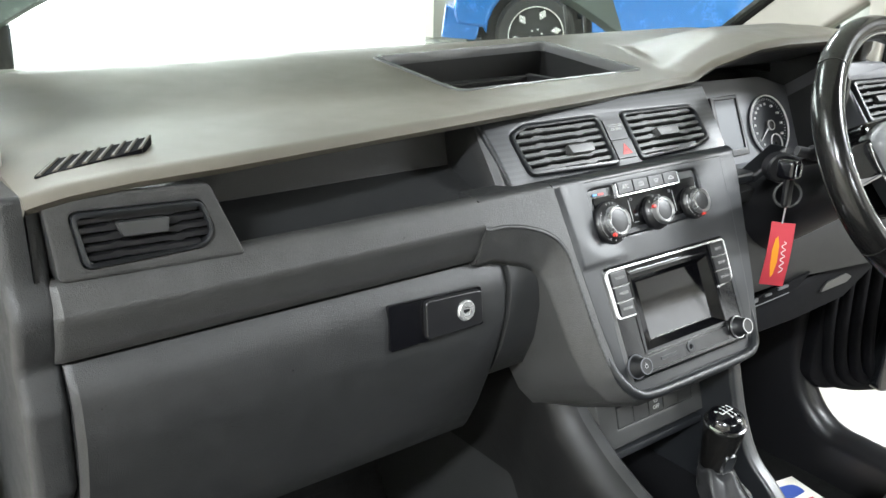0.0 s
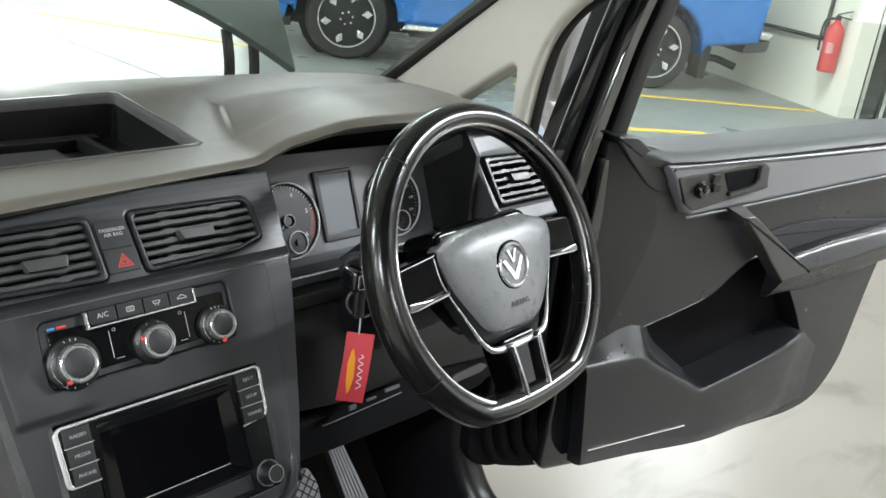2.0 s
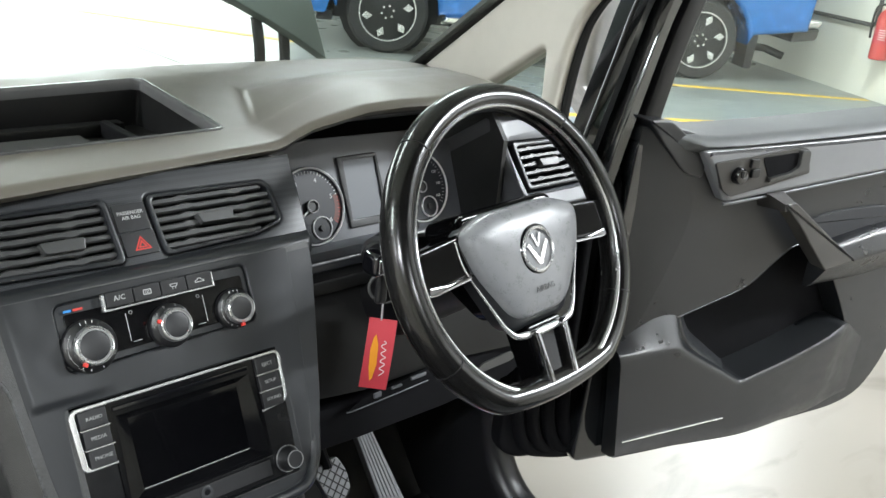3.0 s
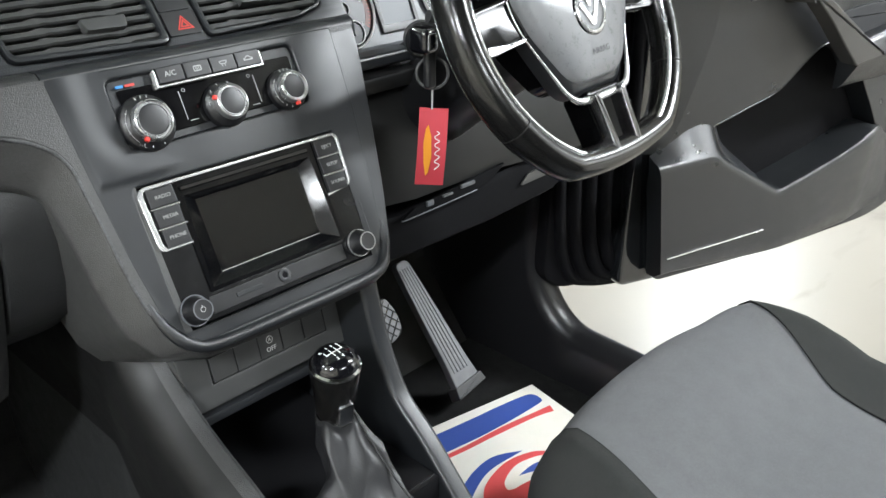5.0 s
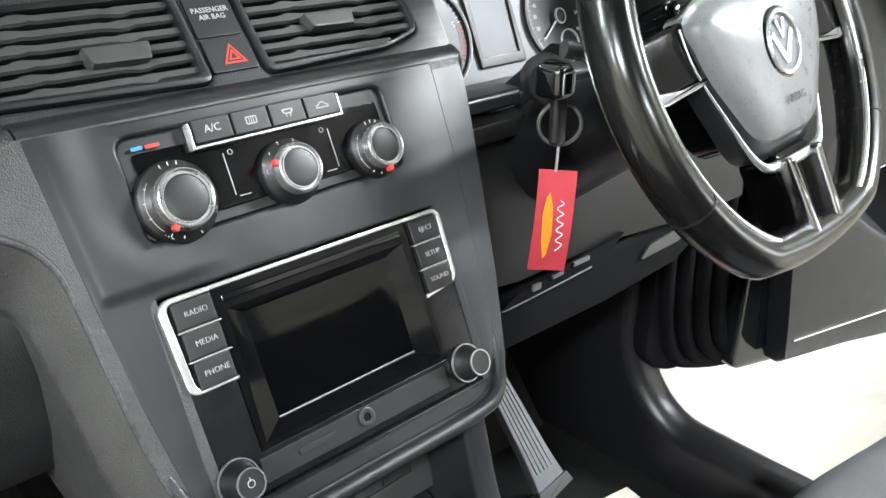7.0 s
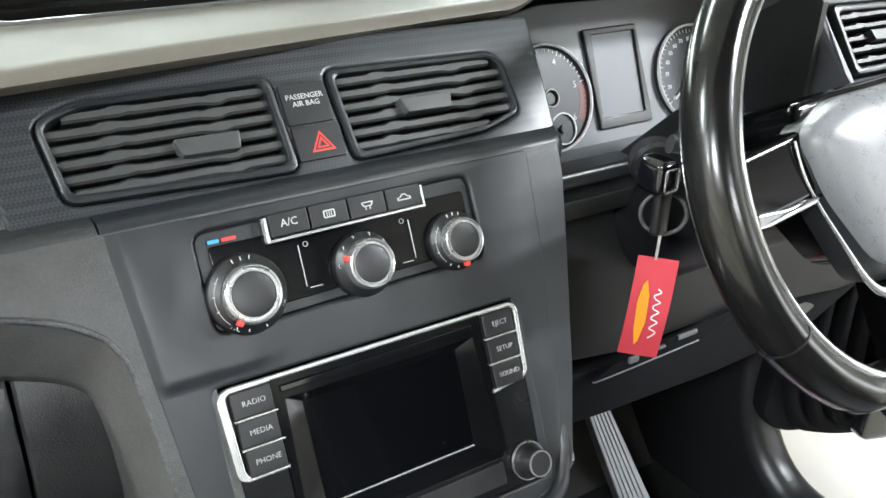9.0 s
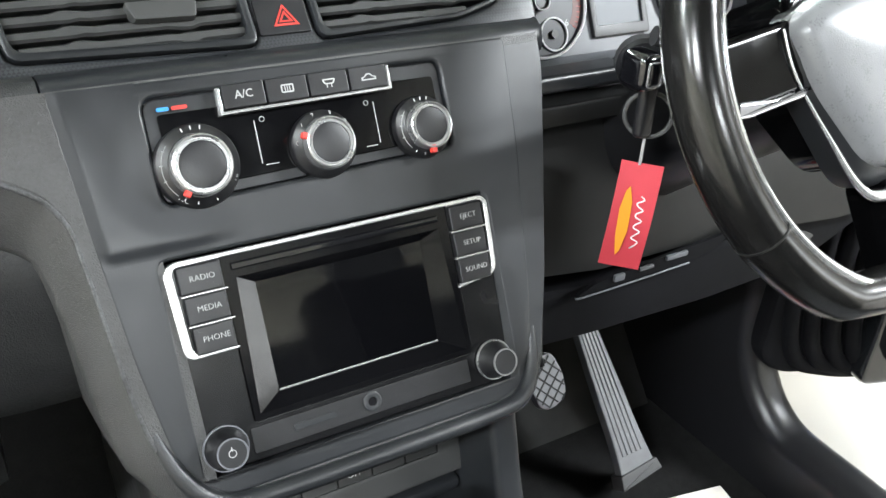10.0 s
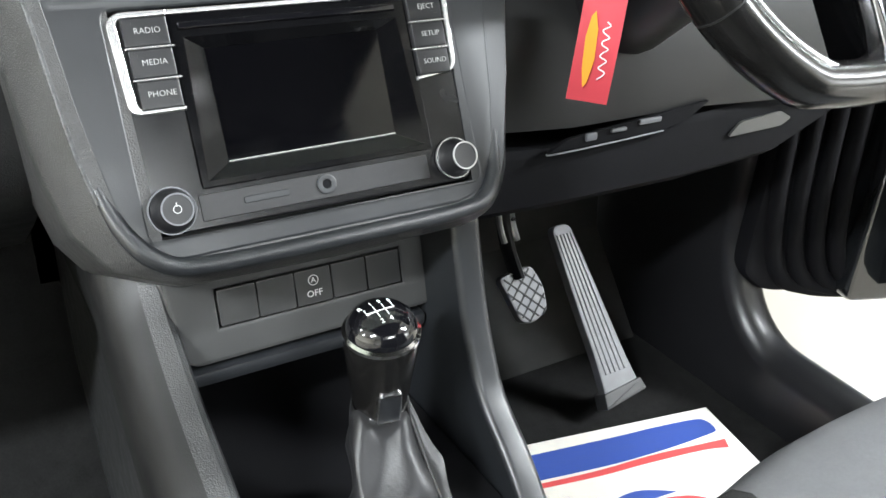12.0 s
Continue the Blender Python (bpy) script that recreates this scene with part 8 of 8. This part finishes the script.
    g.visible_shadow = False
    # mirror outside the front corner, on a short arm
    b = bm_new()
    rings = []
    for sc, d in ((0.70, 0.0), (0.96, 0.012), (1.0, 0.05), (0.95, 0.10), (0.6, 0.15), (0.2, 0.165)):
        c = DM @ Vector((-0.040, 0.262, -0.150 - d))
        rings.append([tuple(c + DU * (0.062 * sc * math.copysign(abs(math.cos(a)) ** 0.6, math.cos(a))) + Vector((0, 0, 0.098 * sc * math.copysign(abs(math.sin(a)) ** 0.6, math.sin(a))))) for a in [2 * math.pi * i / 28 for i in range(28)]])
    loft(b, rings)
    mir = part("door_mirror", b, M_CAP, ob, "bright door mirror outside the window", 60)
    b = bm_new()
    loft(b, [[(-0.095 + k * 0.055, 0.185 - k * 0.085, -0.160 + k * 0.06), (-0.030 + k * 0.02, 0.185 - k * 0.085, -0.160 + k * 0.06), (-0.030 + k * 0.02, 0.170 - k * 0.085, -0.235 + k * 0.06), (-0.095 + k * 0.055, 0.170 - k * 0.085, -0.235 + k * 0.06)] for k in (0.0, 0.5, 1.0)], m=DM)
    part("arm", b, M_CAP, mir, "bright arm of the door mirror", 40)
    # folded rubber seals at the hinge end
    for k, (du, dw) in enumerate(((-0.085, -0.025), (-0.125, -0.04), (-0.155, -0.045), (-0.185, -0.05), (-0.215, -0.055))):
        b = bm_new()
        tube(b, smooth_path([(du + 0.012, 0.06, dw - 0.03), (du, 0.02, dw - 0.01), (du - 0.004, -0.15, dw), (du + 0.004, -0.36, dw), (du + 0.03, -0.455, dw), (du + 0.09, -0.487, dw - 0.004), (du + 0.16, -0.50, dw - 0.006)], 6), 0.012, 8, m=DM)
        part("hinge_seal", b, M_DEEP, ob, "folded black rubber seal", 60)
    b = bm_new()
    prism(b, rounded([(-0.24, -0.455), (-0.20, -0.487), (-0.02, -0.506), (-0.09, 0.04), (-0.19, 0.04), (-0.225, -0.10)], 0.02), -0.10, -0.055, DM, bev=0.012)
    part("hinge_side", b, M_DEEP, ob, "black rubber boot on the hinge face")


open_door()
